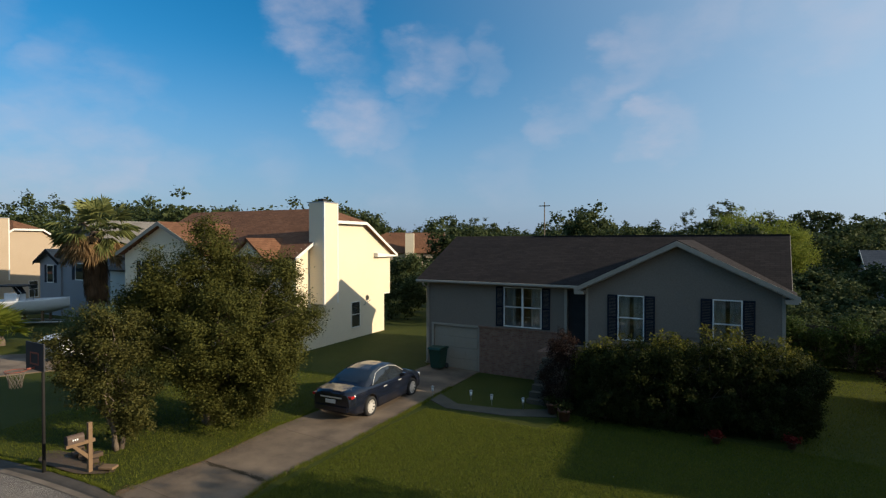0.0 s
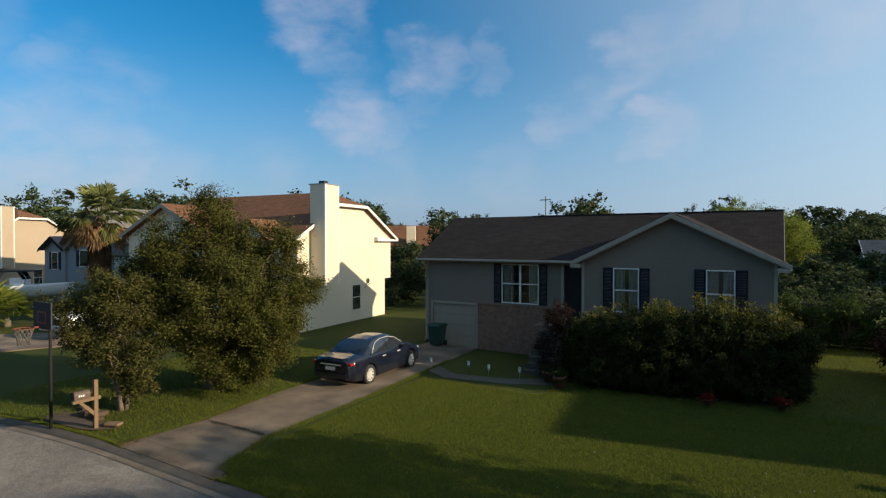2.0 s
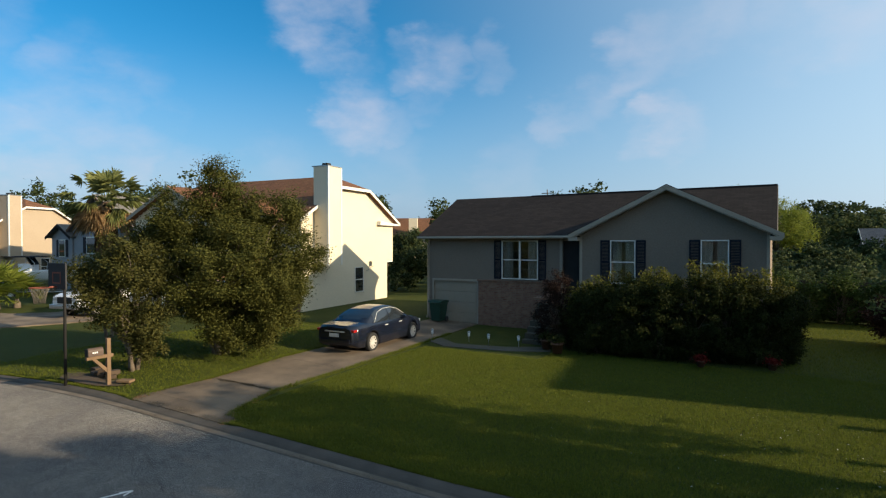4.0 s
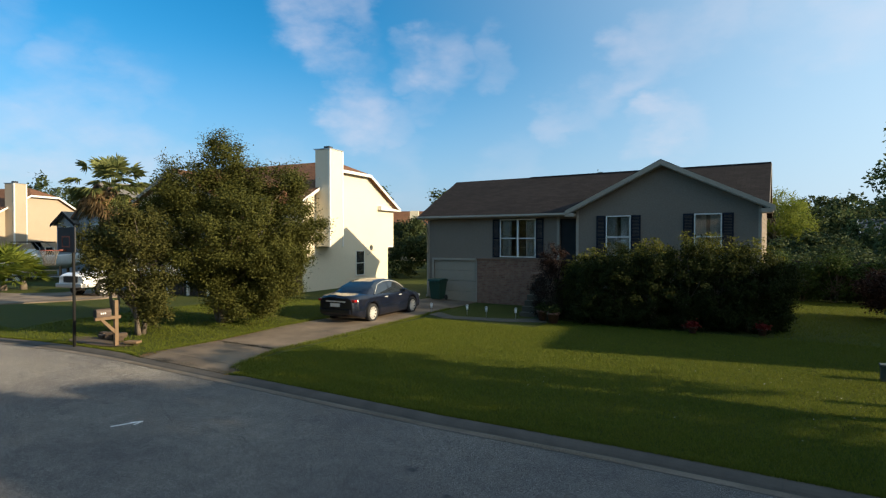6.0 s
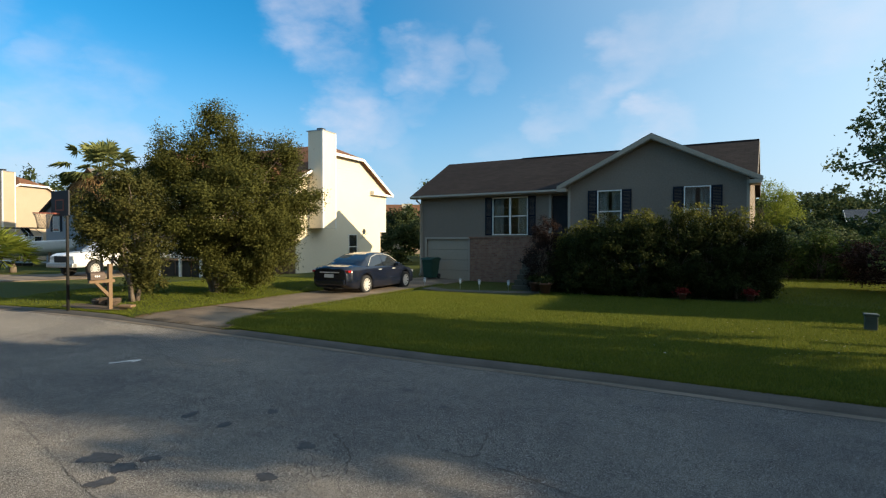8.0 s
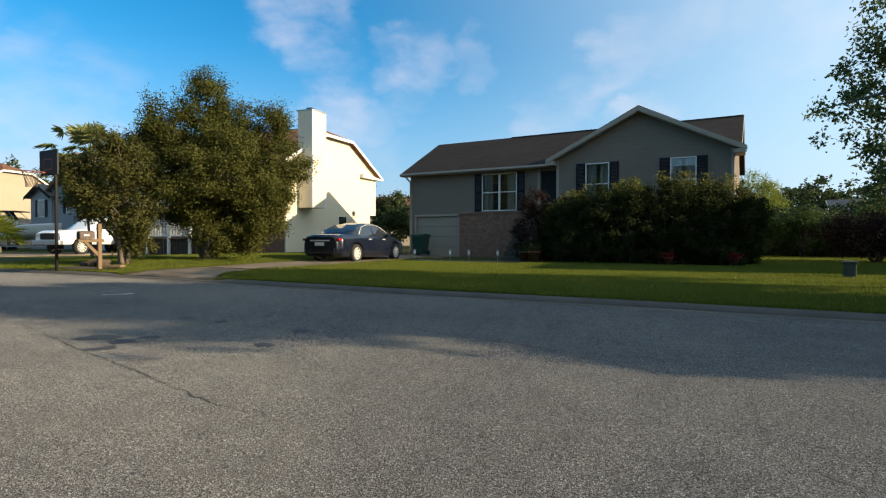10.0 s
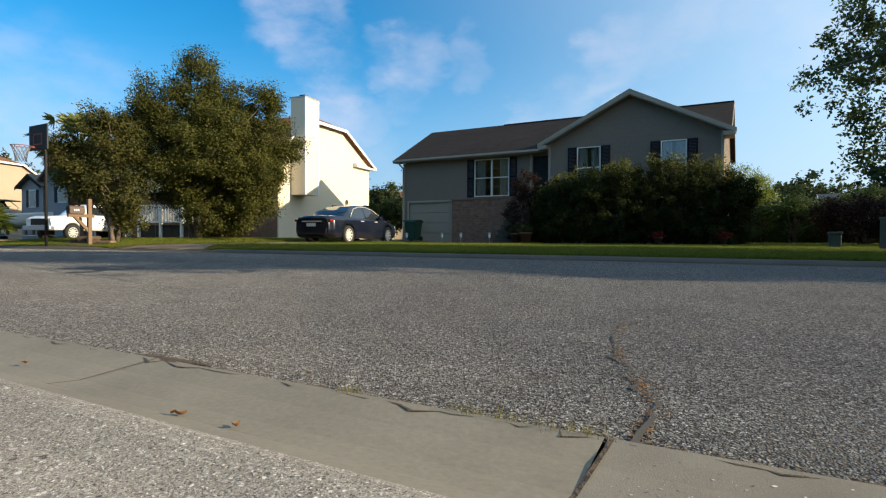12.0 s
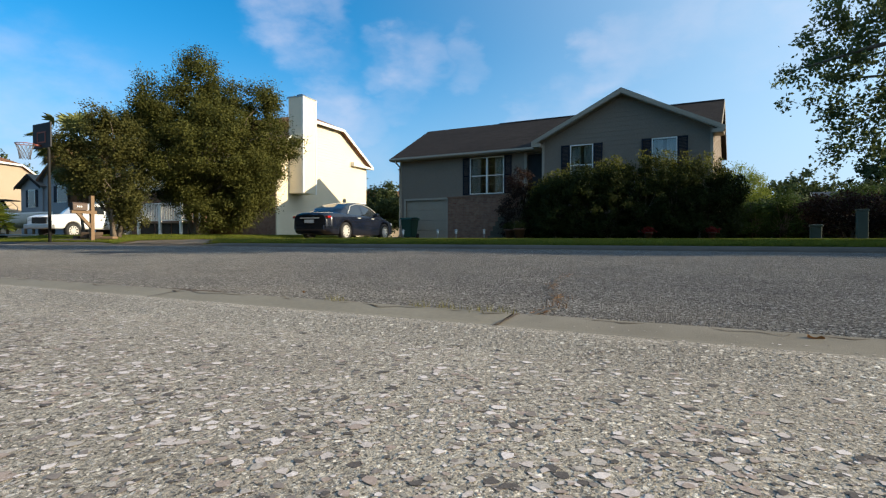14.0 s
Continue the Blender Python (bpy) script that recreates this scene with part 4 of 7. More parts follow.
gable_house_roof(house, [
    [(GX0 - OV + 0.02, GY - OV, EAVE), (PEAK_X, GY - OV, PEAK_Z), (PEAK_X, gback, PEAK_Z + 0.02), (GX0 - OV + 0.02, EY + 0.3, EAVE + 0.03)],
    [(GX1 + OV - 0.02, GY - OV, EAVE), (PEAK_X, GY - OV, PEAK_Z), (PEAK_X, gback, PEAK_Z + 0.02), (GX1 + OV - 0.02, EY + 0.3, EAVE + 0.03)],
], "roof_a")
boxes("ridge_cap", [(-10.0, AX1 + OV * 0.6, RIDGE_Y - 0.1, RIDGE_Y + 0.1, RIDGE_Z - 0.06, RIDGE_Z + 0.012)], "roof_a", house)
# rake boards, fascia, gutter, soffit
for sx in (-1, 1):
    xa = PEAK_X + sx * 3.62
    bm = bmesh.new()
    prism(bm, [(xa, EAVE - 0.17), (xa, EAVE - 0.01), (PEAK_X, PEAK_Z - 0.03), (PEAK_X, PEAK_Z - 0.2)], "y", GY - OV - 0.03, GY - OV)
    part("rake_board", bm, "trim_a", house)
    bm = bmesh.new()
    prism(bm, [(xa - sx * 0.02, EAVE - 0.2), (xa - sx * 0.02, EAVE - 0.17), (PEAK_X, PEAK_Z - 0.20), (PEAK_X, PEAK_Z - 0.23)], "y", GY - OV, GY)
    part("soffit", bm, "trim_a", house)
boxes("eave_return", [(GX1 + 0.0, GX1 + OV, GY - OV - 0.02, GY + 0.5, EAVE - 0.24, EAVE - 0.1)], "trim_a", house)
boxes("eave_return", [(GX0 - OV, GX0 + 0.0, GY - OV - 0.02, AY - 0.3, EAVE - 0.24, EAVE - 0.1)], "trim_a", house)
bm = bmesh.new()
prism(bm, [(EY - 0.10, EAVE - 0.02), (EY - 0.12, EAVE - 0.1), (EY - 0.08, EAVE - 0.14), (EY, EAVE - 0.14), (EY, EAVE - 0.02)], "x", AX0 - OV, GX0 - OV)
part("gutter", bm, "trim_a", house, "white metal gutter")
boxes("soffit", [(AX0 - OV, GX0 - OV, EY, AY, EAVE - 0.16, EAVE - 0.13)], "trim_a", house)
for xr in (AX0 - OV - 0.02, AX1 + OV * 0.6):
    for s in (-1, 1):
        bm = bmesh.new()
        prism(bm, [(RIDGE_Y + s * (RIDGE_Y - EY), EAVE - 0.18), (RIDGE_Y + s * (RIDGE_Y - EY), EAVE - 0.02), (RIDGE_Y, RIDGE_Z - 0.03), (RIDGE_Y, RIDGE_Z - 0.19)], "x", xr, xr + 0.02)
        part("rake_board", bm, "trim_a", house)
for x, y in ((AX0 + 0.0, AY - 0.06),):
    bm = bmesh.new()
    tube(bm, [(x, EY - 0.05, EAVE - 0.15), (x, EY - 0.02, EAVE - 0.25), (x, y, EAVE - 0.42), (x, y, 0.4), (x, y - 0.12, 0.28)], [0.045] * 5, 6)
    part("downspout", bm, "trim_a", house)

# the cream neighbour with the chimney
nb = thing("house", (-26, 24, 0.2), "cream-sided two-storey house with rust shingle roof and side chimney", "house")
BX, BYF, BYB, BEZ = -21.4, 20.1, 29.5, 5.2
BRY, BRZ = 24.8, 8.0
fs, bs = (BRZ - BEZ) / (BRY - 19.75), (BRZ - BEZ) / (29.95 - BRY)
CLIP = 7.2
prof = [(BYF, 0.1), (28.75, 0.1), (28.75, 2.68), (29.5, 2.68), (29.5, BEZ + 0.1), (BRY + (BRZ - CLIP) / bs, CLIP - 0.05), (BRY - (BRZ - CLIP) / fs, CLIP - 0.05), (BYF, BEZ)]
bm = bmesh.new()
prism(bm, prof, "x", -34.0, BX)
part("wall", bm, "siding_b", nb)
bm = bmesh.new()
nwin = (25.03, 25.87, 0.92, 2.38)
def b_span(z):
    if z < 2.68:
        return (BYF, 28.75)
    if z < BEZ:
        return (BYF, 29.5)
    return (max(BYF, 19.75 + (z - BEZ) / fs + 0.1), min(29.5, 29.95 - (z - BEZ) / bs - 0.1))
siding(bm, BYF, 29.5, 0.25, CLIP - 0.05, BX, [(nwin[0] - 0.05, nwin[1] + 0.05, nwin[2] - 0.05, nwin[3] + 0.05)], face=1, axis="y", rake=b_span)
part("siding", bm, "siding_b", nb)
window(nb, *nwin, BX, axis="y", face=1, cols=1, rows=1, dark=True)
# roof: two slopes with a clipped gable towards the grey house
hx = BX - 1.5
cf, cb = BRY - (BRZ - CLIP) / fs, BRY + (BRZ - CLIP) / bs
ov = BX + 0.3
gable_house_roof(nb, [
    [(-34.2, 19.75, BEZ), (ov, 19.75, BEZ), (ov, cf, CLIP), (hx, BRY, BRZ), (-34.2, BRY, BRZ)],
    [(-34.2, 29.95, BEZ), (ov, 29.95, BEZ), (ov, cb, CLIP), (hx, BRY, BRZ), (-34.2, BRY, BRZ)],
    [(ov, cf, CLIP), (ov, cb, CLIP), (hx, BRY, BRZ)],
], "roof_b", 0.14)
for pts in ([(19.7, BEZ - 0.17), (19.7, BEZ - 0.0), (cf, CLIP), (cf, CLIP - 0.18)], [(cf, CLIP - 0.17), (cf, CLIP), (cb, CLIP), (cb, CLIP - 0.17)], [(cb, CLIP - 0.18), (cb, CLIP), (30.0, BEZ), (30.0, BEZ - 0.17)]):
    bm = bmesh.new()
    prism(bm, pts, "x", ov, ov + 0.03)
    part("rake_board", bm, "trim", nb)
bm = bmesh.new()
prism(bm, [(27.5, 5.04), (30.0, 5.04), (30.0, 5.12), (27.5, 5.3)], "x", BX + 0.024, ov - 0.002)
part("eave_return", bm, "trim", nb)
boxes("overhang_soffit", [(-34, BX, 28.78, 29.5, 2.6, 2.675)], "trim", nb)
# chimney chase
CX0, CX1, CY0, CY1 = BX, BX + 0.98, 21.15, 22.35
chase = boxes("chimney", [(CX0, CX1, CY0, CY1, 2.72, 8.05)], "siding_b", nb, "cream-sided chimney chase")
for yc in (CY0, CY1 - 0.06):
    boxes("corner_trim", [(CX1 - 0.08, CX1 + 0.02, yc - 0.02, yc + 0.08, 2.7, 8.05)], "trim", chase)
boxes("cap", [(CX0 - 0.1, CX1 + 0.03, CY0 - 0.03, CY1 + 0.03, 8.05, 8.1)], "galv", chase)
boxes("flue", [(-21.1, -20.75, 21.5, 21.85, 8.1, 8.28)], "steel", chase, bevel=0.02)
# front wing with its gable, and the entry
WX0, WX1, WY, WPX, WPZ = -32.3, -26.0, 18.5, -29.15, 7.1
WE = 5.4
bm = bmesh.new()
prism(bm, [(WX0, 0.1), (WX1, 0.1), (WX1, WE - 0.1), (WPX, WPZ - 0.18), (WX0, WE - 0.1)], "y", WY, 24.0)
part("wall", bm, "siding_b", nb)
bm = bmesh.new()
ws = (WPZ - WE) / (WPX - WX0 + 0.3)
siding(bm, WX0, WX1, 0.3, WPZ - 0.3, WY, [(-31.0, -29.8, 3.3, 5.0)], rake=lambda z: (WX0, WX1) if z < WE - 0.1 else (WX0 + (z - WE + 0.1) / ws, WX1 - (z - WE + 0.1) / ws))
part("siding", bm, "siding_b", nb)
window(nb, -30.9, -29.9, 3.4, 4.9, WY, cols=1, rows=1, dark=True, shutters=0.3)
gable_house_roof(nb, [[(WX0 - 0.3, WY - 0.35, WE), (WPX, WY - 0.35, WPZ), (WPX, 24, WPZ), (WX0 - 0.3, 24, WE)], [(WX1 + 0.3, WY - 0.35, WE), (WPX, WY - 0.35, WPZ), (WPX, 24, WPZ), (WX1 + 0.3, 24, WE)]], "roof_b", 0.14)
# beige in place of white trim: the front's shade put into the colour
for sx in (-1, 1):
    xa = WPX + sx * 3.45
    bm = bmesh.new()
    prism(bm, [(xa, WE - 0.2), (xa, WE), (WPX, WPZ - 0.01), (WPX, WPZ - 0.22)], "y", WY - 0.38, WY - 0.35)
    part("rake_board", bm, "trim_a", nb)
bm = bmesh.new()
prism(bm, [(-24.6, 5.2), (-22.4, 5.2), (-23.5, 6.1)], "y", 19.0, 22.5)
part("dormer", bm, "siding_b", nb)
gable_house_roof(nb, [[(-24.8, 18.8, 5.1), (-23.5, 18.8, 6.2), (-23.5, 23.0, 6.2), (-24.8, 23.0, 5.1)], [(-22.2, 18.8, 5.1), (-23.5, 18.8, 6.2), (-23.5, 23.0, 6.2), (-22.2, 23.0, 5.1)]], "roof_b", 0.1)
# front deck with white balusters
deck = thing("deck", (-26.3, 18, 0.2), "raised wooden front deck with white balusters", "deck")
for i in range(20):
    boxes("floor_board", [(-28.2, -23.5, 17.0 + i * 0.15, 17.135 + i * 0.15, 0.98, 1.02)], "wood", deck)
for x in (-28.1, -26.5, -25.0, -23.6):
    boxes("post", [(x - 0.06, x + 0.06, 16.98, 17.1, 0.1, 2.05)], "trim", deck)
boxes("top_rail", [(-28.1, -23.6, 16.99, 17.09, 1.98, 2.04)], "trim", deck)
boxes("bottom_rail", [(-28.1, -23.6, 17.0, 17.08, 1.1, 1.15)], "trim", deck)
for i in range(36):
    x = -28.0 + i * 0.12
    boxes("baluster", [(x, x + 0.04, 17.02, 17.06, 1.15, 1.98)], "trim", deck)
porch_roof = boxes("porch_roof", [(-26.0, -23.3, 17.2, 20.1, 3.0, 3.1)], "roof_b", nb)
boxes("lower_cladding", [(WX0, WX1, WY - 0.03, WY - 0.005, 0.1, 2.85)], "brick", nb)
boxes("lower_cladding", [(WX1 + 0.005, WX1 + 0.03, WY, BYF - 0.04, 0.1, 2.85)], "brick", nb)
boxes("lower_cladding", [(WX1 + 0.035, BX - 0.05, BYF - 0.035, BYF - 0.01, 0.1, 2.85)], "brick", nb)
# dark panels stand in for the shade of the open space below the floor
for x in (-27.6, -26.4, -25.2, -24.0):
    boxes("skirt_board", [(x - 0.55, x + 0.55, 17.12, 17.15, 0.1, 0.96)], "fence", deck)
# the whole plot stands turned a little towards the street's curve
PIVOT = Vector((-21.42, 25.2, 0))
for ob in (nb, deck):
    ob.matrix_basis = Matrix.Translation(PIVOT) @ pose(0, 0, 0, 0, 0, 6) @ Matrix.Translation(Vector(ob.location) - PIVOT)

# further houses down the street
def simple_house(at, label, x0, x1, y0, y1, z_eave, z_ridge, wall, roof, ridge="x", over=0.35, windows=(), turn=0.0, rake="trim"):
    h = thing("house", at, label, "house")
    bm = bmesh.new()
    if ridge == "x":
        ym = (y0 + y1) / 2
        prism(bm, [(y0, -0.3), (y1, -0.3), (y1, z_eave), (ym, z_ridge - 0.15), (y0, z_eave)], "x", x0, x1)
    else:
        xm = (x0 + x1) / 2
        prism(bm, [(x0, -0.3), (x1, -0.3), (x1, z_eave), (xm, z_ridge - 0.15), (x0, z_eave)], "y", y0, y1)
    part("wall", bm, wall, h, local=True)
    for s in (0, 1):
        bm = bmesh.new()
        if ridge == "x":
            ye = y0 - over if s == 0 else y1 + over
            slab(bm, [(x0 - over, ye, z_eave - 0.1), (x1 + over, ye, z_eave - 0.1), (x1 + over, ym, z_ridge), (x0 - over, ym, z_ridge)], 0.14)
        else:
            xe = x0 - over if s == 0 else x1 + over
            slab(bm, [(xe, y0 - over, z_eave - 0.1), (xe, y1 + over, z_eave - 0.1), (xm, y1 + over, z_ridge), (xm, y0 - over, z_ridge)], 0.14)
        part("roof", bm, roof, h, local=True)
    for side in (-1, 1):
        for s in (-1, 1):
            bm = bmesh.new()
            if ridge == "x":
                ye, xx = ym + s * ((y1 - y0) / 2 + over), (x0 - over - 0.03 if side < 0 else x1 + over)
                prism(bm, [(ye, z_eave - 0.35), (ye, z_eave - 0.1), (ym, z_ridge), (ym, z_ridge - 0.25)], "x", xx, xx + 0.03)
            else:
                xe, yy = xm + s * ((x1 - x0) / 2 + over), (y0 - over - 0.03 if side < 0 else y1 + over)
                prism(bm, [(xe, z_eave - 0.35), (xe, z_eave - 0.1), (xm, z_ridge), (xm, z_ridge - 0.25)], "y", yy, yy + 0.03)
            part("rake_board", bm, rake, h, local=True)
    for axis, face, plane, a, b, c, d, sh in windows:
        sub = bmesh.new()
        win = new("window")
        win.parent = h
        def bx(bm_, p, q, u, v, za, zb):
            lo, hi = sorted((plane + face * u, plane + face * v))
            if axis == "x":
                box(bm_, p, q, lo, hi, za, zb)
            else:
                box(bm_, lo, hi, p, q, za, zb)
        bx(sub, a - 0.08, b + 0.08, 0, 0.05, c - 0.08, d + 0.08)
        part("frame", sub, "trim", win, local=True)
        sub = bmesh.new()
        bx(sub, a, b, 0.04, 0.06, c, d)
        part("pane", sub, "dark_glass", win, local=True)
        if sh:
            for p, q in ((a - 0.1 - sh, a - 0.1), (b + 0.1, b + 0.1 + sh)):
                sub = bmesh.new()
                bx(sub, p, q, 0, 0.04, c - 0.05, d + 0.05)
                part("shutter", sub, "shutter", win, local=True)
    h.rotation_euler = (0, 0, radians(turn))
    return h


# blue-grey house with a porch gable
simple_house((-44.6, 21.9, 0.2), "blue-grey sided house with navy shutters and pale roof", -3.8, 3.2, 0.0, 9.0, 4.8, 7.5, "siding_c", "roof_c", "y",
             windows=[("x", -1, 0.0, -1.75, -0.35, 2.9, 4.1, 0.45)], turn=3, rake="roof_b")
simple_house((-49.7, 21.5, 0.2), "blue-grey porch wing with a small dark gable", -1.6, 1.45, 0.0, 4.0, 4.3, 5.25, "siding_c", "roof_c", "y",
             windows=[("x", -1, 0.0, -0.4, 0.4, 2.6, 3.9, 0.35)], turn=3, rake="roof_a")
simple_house((-40.3, 21.9, 0.2), "low white garage with a pale roof", -1.25, 3.0, 0.0, 6.0, 3.9, 5.7, "trim", "roof_c", "x", turn=3)
# tan house of the same model as the cream one
tan = copy_thing(nb, pose(-62.5, 21.0, 0.2, 0, 0, 20))
for ob in tan.children_recursive:
    for slot in ob.material_slots:
        if slot.material == M["siding_b"]:
            slot.link = "OBJECT"
            slot.material = M["siding_d"]
tagged(tan, "tan-sided two-storey house with brown roof and side chimney")
# houses glimpsed behind
far_house = simple_house((-45, 67, 0.2), "distant brick-red roofed house between trees", -6, 4, -4, 4, 4.4, 7.2, "siding_d", "roof_b", "x", turn=30)
boxes("chimney", [(-1.1, 0.1, -4.6, -3.6, -0.2, 7.0)], "siding_b", far_house, "pale chimney chase", local=True)
simple_house((8.8, 68, 0.2), "distant house with slate blue roof behind shrubs", -1, 9, -4, 4, 3.2, 5.0, "siding_c", "slate", "x")
# neighbour on the sunny side, out of view, whose roof shades the lawn
simple_house((12.9, 23.0, 0.15), "neighbouring house that shades the front lawn", -4.5, 4.5, -6.0, 3.0, 3.6, 6.5, "siding", "roof_a", "y", turn=8)
# unseen houses added on the near side, behind the camera, to block sky light
simple_house((2.0, -19.0, 0.1), "unseen two-storey house added to block sky light", -8, 8, -6, 6, 5.6, 8.6, "siding_d", "roof_a", "x")
simple_house((-24.0, -21.0, 0.1), "unseen single-storey house added to block sky light", -8, 7, -5, 5, 3.2, 6.0, "siding_c", "roof_c", "x")

# ---- trees and shrubs ----
tree("tree", (-15.2, 11.05, 0.25), "broad olive-green ornamental tree on the lawn beside the driveway", "tree",
     [(0.30, 0.18, 2.85, 2.35, 2.35, 1.90), (0.03, 0.14, 5.40, 1.00, 1.00, 1.00), (-0.93, -0.79, 4.55, 1.00, 1.00, 0.90), (1.60, 1.31, 4.55, 0.70, 0.70, 0.80), (2.17, 1.54, 3.30, 0.90, 0.90, 0.85), (-1.67, -1.00, 3.40, 1.00, 1.00, 0.95), (1.78, 0.72, 1.95, 1.05, 1.05, 1.00), (0.87, 0.29, 0.95, 1.35, 1.35, 0.80), (-1.22, -0.50, 2.00, 1.10, 1.10, 0.90), (0.60, 0.36, 4.50, 0.90, 0.90, 0.70)],
     190000, 560, 0.31, 0.075, "leaf_a", 0.10, 1.0, 3, stems=4, hollow=0.42, sprigs=460)
tree("tree", (-15.7, 8.43, 0.25), "smaller multi-stemmed tree beside the mailbox", "tree",
     [(-0.43, -0.26, 2.90, 1.25, 1.25, 0.85), (-1.25, -0.64, 2.75, 0.85, 0.85, 0.75), (0.34, 0.21, 2.45, 0.75, 0.75, 0.85), (-0.17, -0.10, 3.45, 0.85, 0.85, 0.50), (0.57, 0.22, 1.60, 0.55, 0.55, 0.65), (-0.91, -0.43, 2.10, 0.90, 0.90, 0.60), (0.13, 0.08, 1.00, 0.50, 0.50, 0.55), (0.39, 0.12, 1.15, 0.70, 0.70, 0.60), (-0.30, -0.18, 1.60, 0.85, 0.85, 0.60), (0.12, 0.19, 0.50, 0.60, 0.60, 0.40)],
     27000, 210, 0.24, 0.08, "leaf_s", 0.06, 0.8, 4, stems=4, hollow=0.1, sprigs=80)
tree("tree", (-22.0, 10.95, 0.1), "slim green tree beside the neighbour's driveway", "tree",
     [(0, 0, 2.75, 1.3, 1.2, 0.75), (-0.8, 0.2, 2.5, 0.9, 0.9, 0.6), (0.9, 0, 2.6, 0.9, 0.9, 0.6)], 17000, 130, 0.24, 0.075, "leaf_t", 0.06, 1.7, 6, stems=2, hollow=0.2, sprigs=50)
tree("tree", (8.0, 11.4, 0.1), "tall dark-leaved street tree with hanging twigs", "tree",
     [(0.4, -0.5, 5.0, 3.4, 1.3, 1.6), (-3.6, 0.0, 4.6, 1.9, 1.7, 1.4), (-4.5, 0.2, 3.4, 1.7, 1.4, 1.5), (-4.0, 0.4, 2.1, 1.6, 1.3, 1.0), (1.5, -0.5, 3.8, 3.0, 1.2, 1.6)],
     36000, 620, 0.21, 0.085, "leaf_t", 0.2, 2.4, 5, slim=0.6, droop=0.6, hollow=0.3)
# more trees along the street, whose shade falls on the road
for i, (x, y, s, count) in enumerate(((12.5, 7.3, 1.3, 8300), (17.5, 8.4, 1.45, 4200), (23.0, 9.75, 1.9, 5000), (29.0, 11.45, 2.2, 4200))):
    tree("tree", (x, y, 0.1), "leafy street tree shading the road", "tree",
         [(0, 0, 4.6 * s, 2.6 * s, 2.0, 2.2 * s), (-1.6, 0.3, 3.1 * s, 2.0, 1.6, 1.3 * s), (1.0, 0, 6.0 * s, 1.7, 1.6, 1.4 * s)],
         count, count // 190, 0.62, 0.24, "leaf_b", 0.16, 1.8, 20 + i, slim=0.65, hollow=0.25)
tree("tree", (10.5, 7.3, 0.1), "low dense street tree shading the road", "tree",
     [(0, 0, 3.0, 2.6, 1.7, 1.7), (-0.8, -0.3, 2.0, 1.8, 1.5, 1.1)], 10000, 160, 0.4, 0.2, "leaf_b", 0.14, 1.2, 29, slim=0.65, hollow=0.25)
tree("tree", (17.2, 8.6, 0.1), "dense spreading street tree shading the road", "tree",
     [(0, 0, 4.9, 3.0, 2.3, 2.0), (-1.5, -0.3, 3.4, 2.2, 1.8, 1.2), (1.2, 0, 6.4, 2.0, 1.7, 1.2)], 20000, 115, 0.5, 0.22, "leaf_b", 0.16, 1.6, 28, slim=0.65, hollow=0.25)
tree("tree", (12.6, 9.7, 0.1), "bushy street tree shading the lawn's edge", "tree",
     [(0, 0, 4.2, 2.4, 1.4, 1.5), (-1.2, -0.2, 3.0, 1.9, 1.3, 0.9), (0.6, 0, 5.4, 1.6, 1.2, 0.9), (0.0, 0.2, 7.0, 1.5, 1.3, 1.5)], 13000, 190, 0.42, 0.2, "leaf_b", 0.16, 1.6, 27, slim=0.65, hollow=0.25)
# unseen trees added behind the camera to cut the sky's fill light
for i, (x, y, s) in enumerate(((-13, -11, 1.6), (-21, -9, 1.4), (-34, -11, 1.8), (14, -11, 1.5), (24, -10, 1.7), (-44, -6, 1.7))):
    tree("tree", (x, y, 0.1), "tall unseen tree added to block sky light", "tree",
         [(0, 0, 4.8 * s, 2.8 * s, 2.8 * s, 2.4 * s), (-1.2 * s, 0.3, 3.2 * s, 2.0 * s, 2.0 * s, 1.4 * s), (1.2 * s, 0, 3.6 * s, 2.0 * s, 2.0 * s, 1.6 * s)],
         9000, 260, 0.7, 0.4, "leaf_b", 0.22, 2.2, 120 + i, slim=0.7, hollow=0.3)
# front hedge of tall shrubs
hedge_spots = [(-4.7, 18.3, 2.55, 1.0), (-3.8, 18.5, 2.75, 1.1), (-2.8, 18.7, 2.9, 1.15), (-1.8, 18.9, 2.95, 1.15), (-0.85, 19.1, 2.9, 1.1), (0.05, 19.3, 2.75, 1.05), (-5.5, 18.9, 2.2, 0.7), (0.75, 19.7, 2.3, 0.7)]
for i, (x, y, h, r) in enumerate(hedge_spots):
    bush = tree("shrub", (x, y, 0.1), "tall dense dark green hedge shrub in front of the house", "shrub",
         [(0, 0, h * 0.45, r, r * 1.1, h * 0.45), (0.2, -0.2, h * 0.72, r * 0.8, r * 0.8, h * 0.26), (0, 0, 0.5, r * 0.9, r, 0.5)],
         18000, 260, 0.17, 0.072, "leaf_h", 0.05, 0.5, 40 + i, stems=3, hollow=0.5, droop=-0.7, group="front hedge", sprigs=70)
    rg = np.random.default_rng(90 + i)
    shoots = []
    for k in range(13):
        a, q = rg.uniform(0, 6.283), r * rg.uniform(0.1, 0.95)
        top = h * (1.08 - 0.22 * (q / r) ** 2) * rg.uniform(0.88, 1.06)
        m = 75
        u = rg.uniform(0, 1, m)
        shoots.append(np.stack([math.cos(a) * q + rg.normal(size=m) * 0.09, math.sin(a) * q + rg.normal(size=m) * 0.09, top - 0.55 * u], 1))
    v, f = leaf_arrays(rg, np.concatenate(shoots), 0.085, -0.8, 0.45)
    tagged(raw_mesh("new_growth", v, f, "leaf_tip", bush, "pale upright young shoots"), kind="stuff")
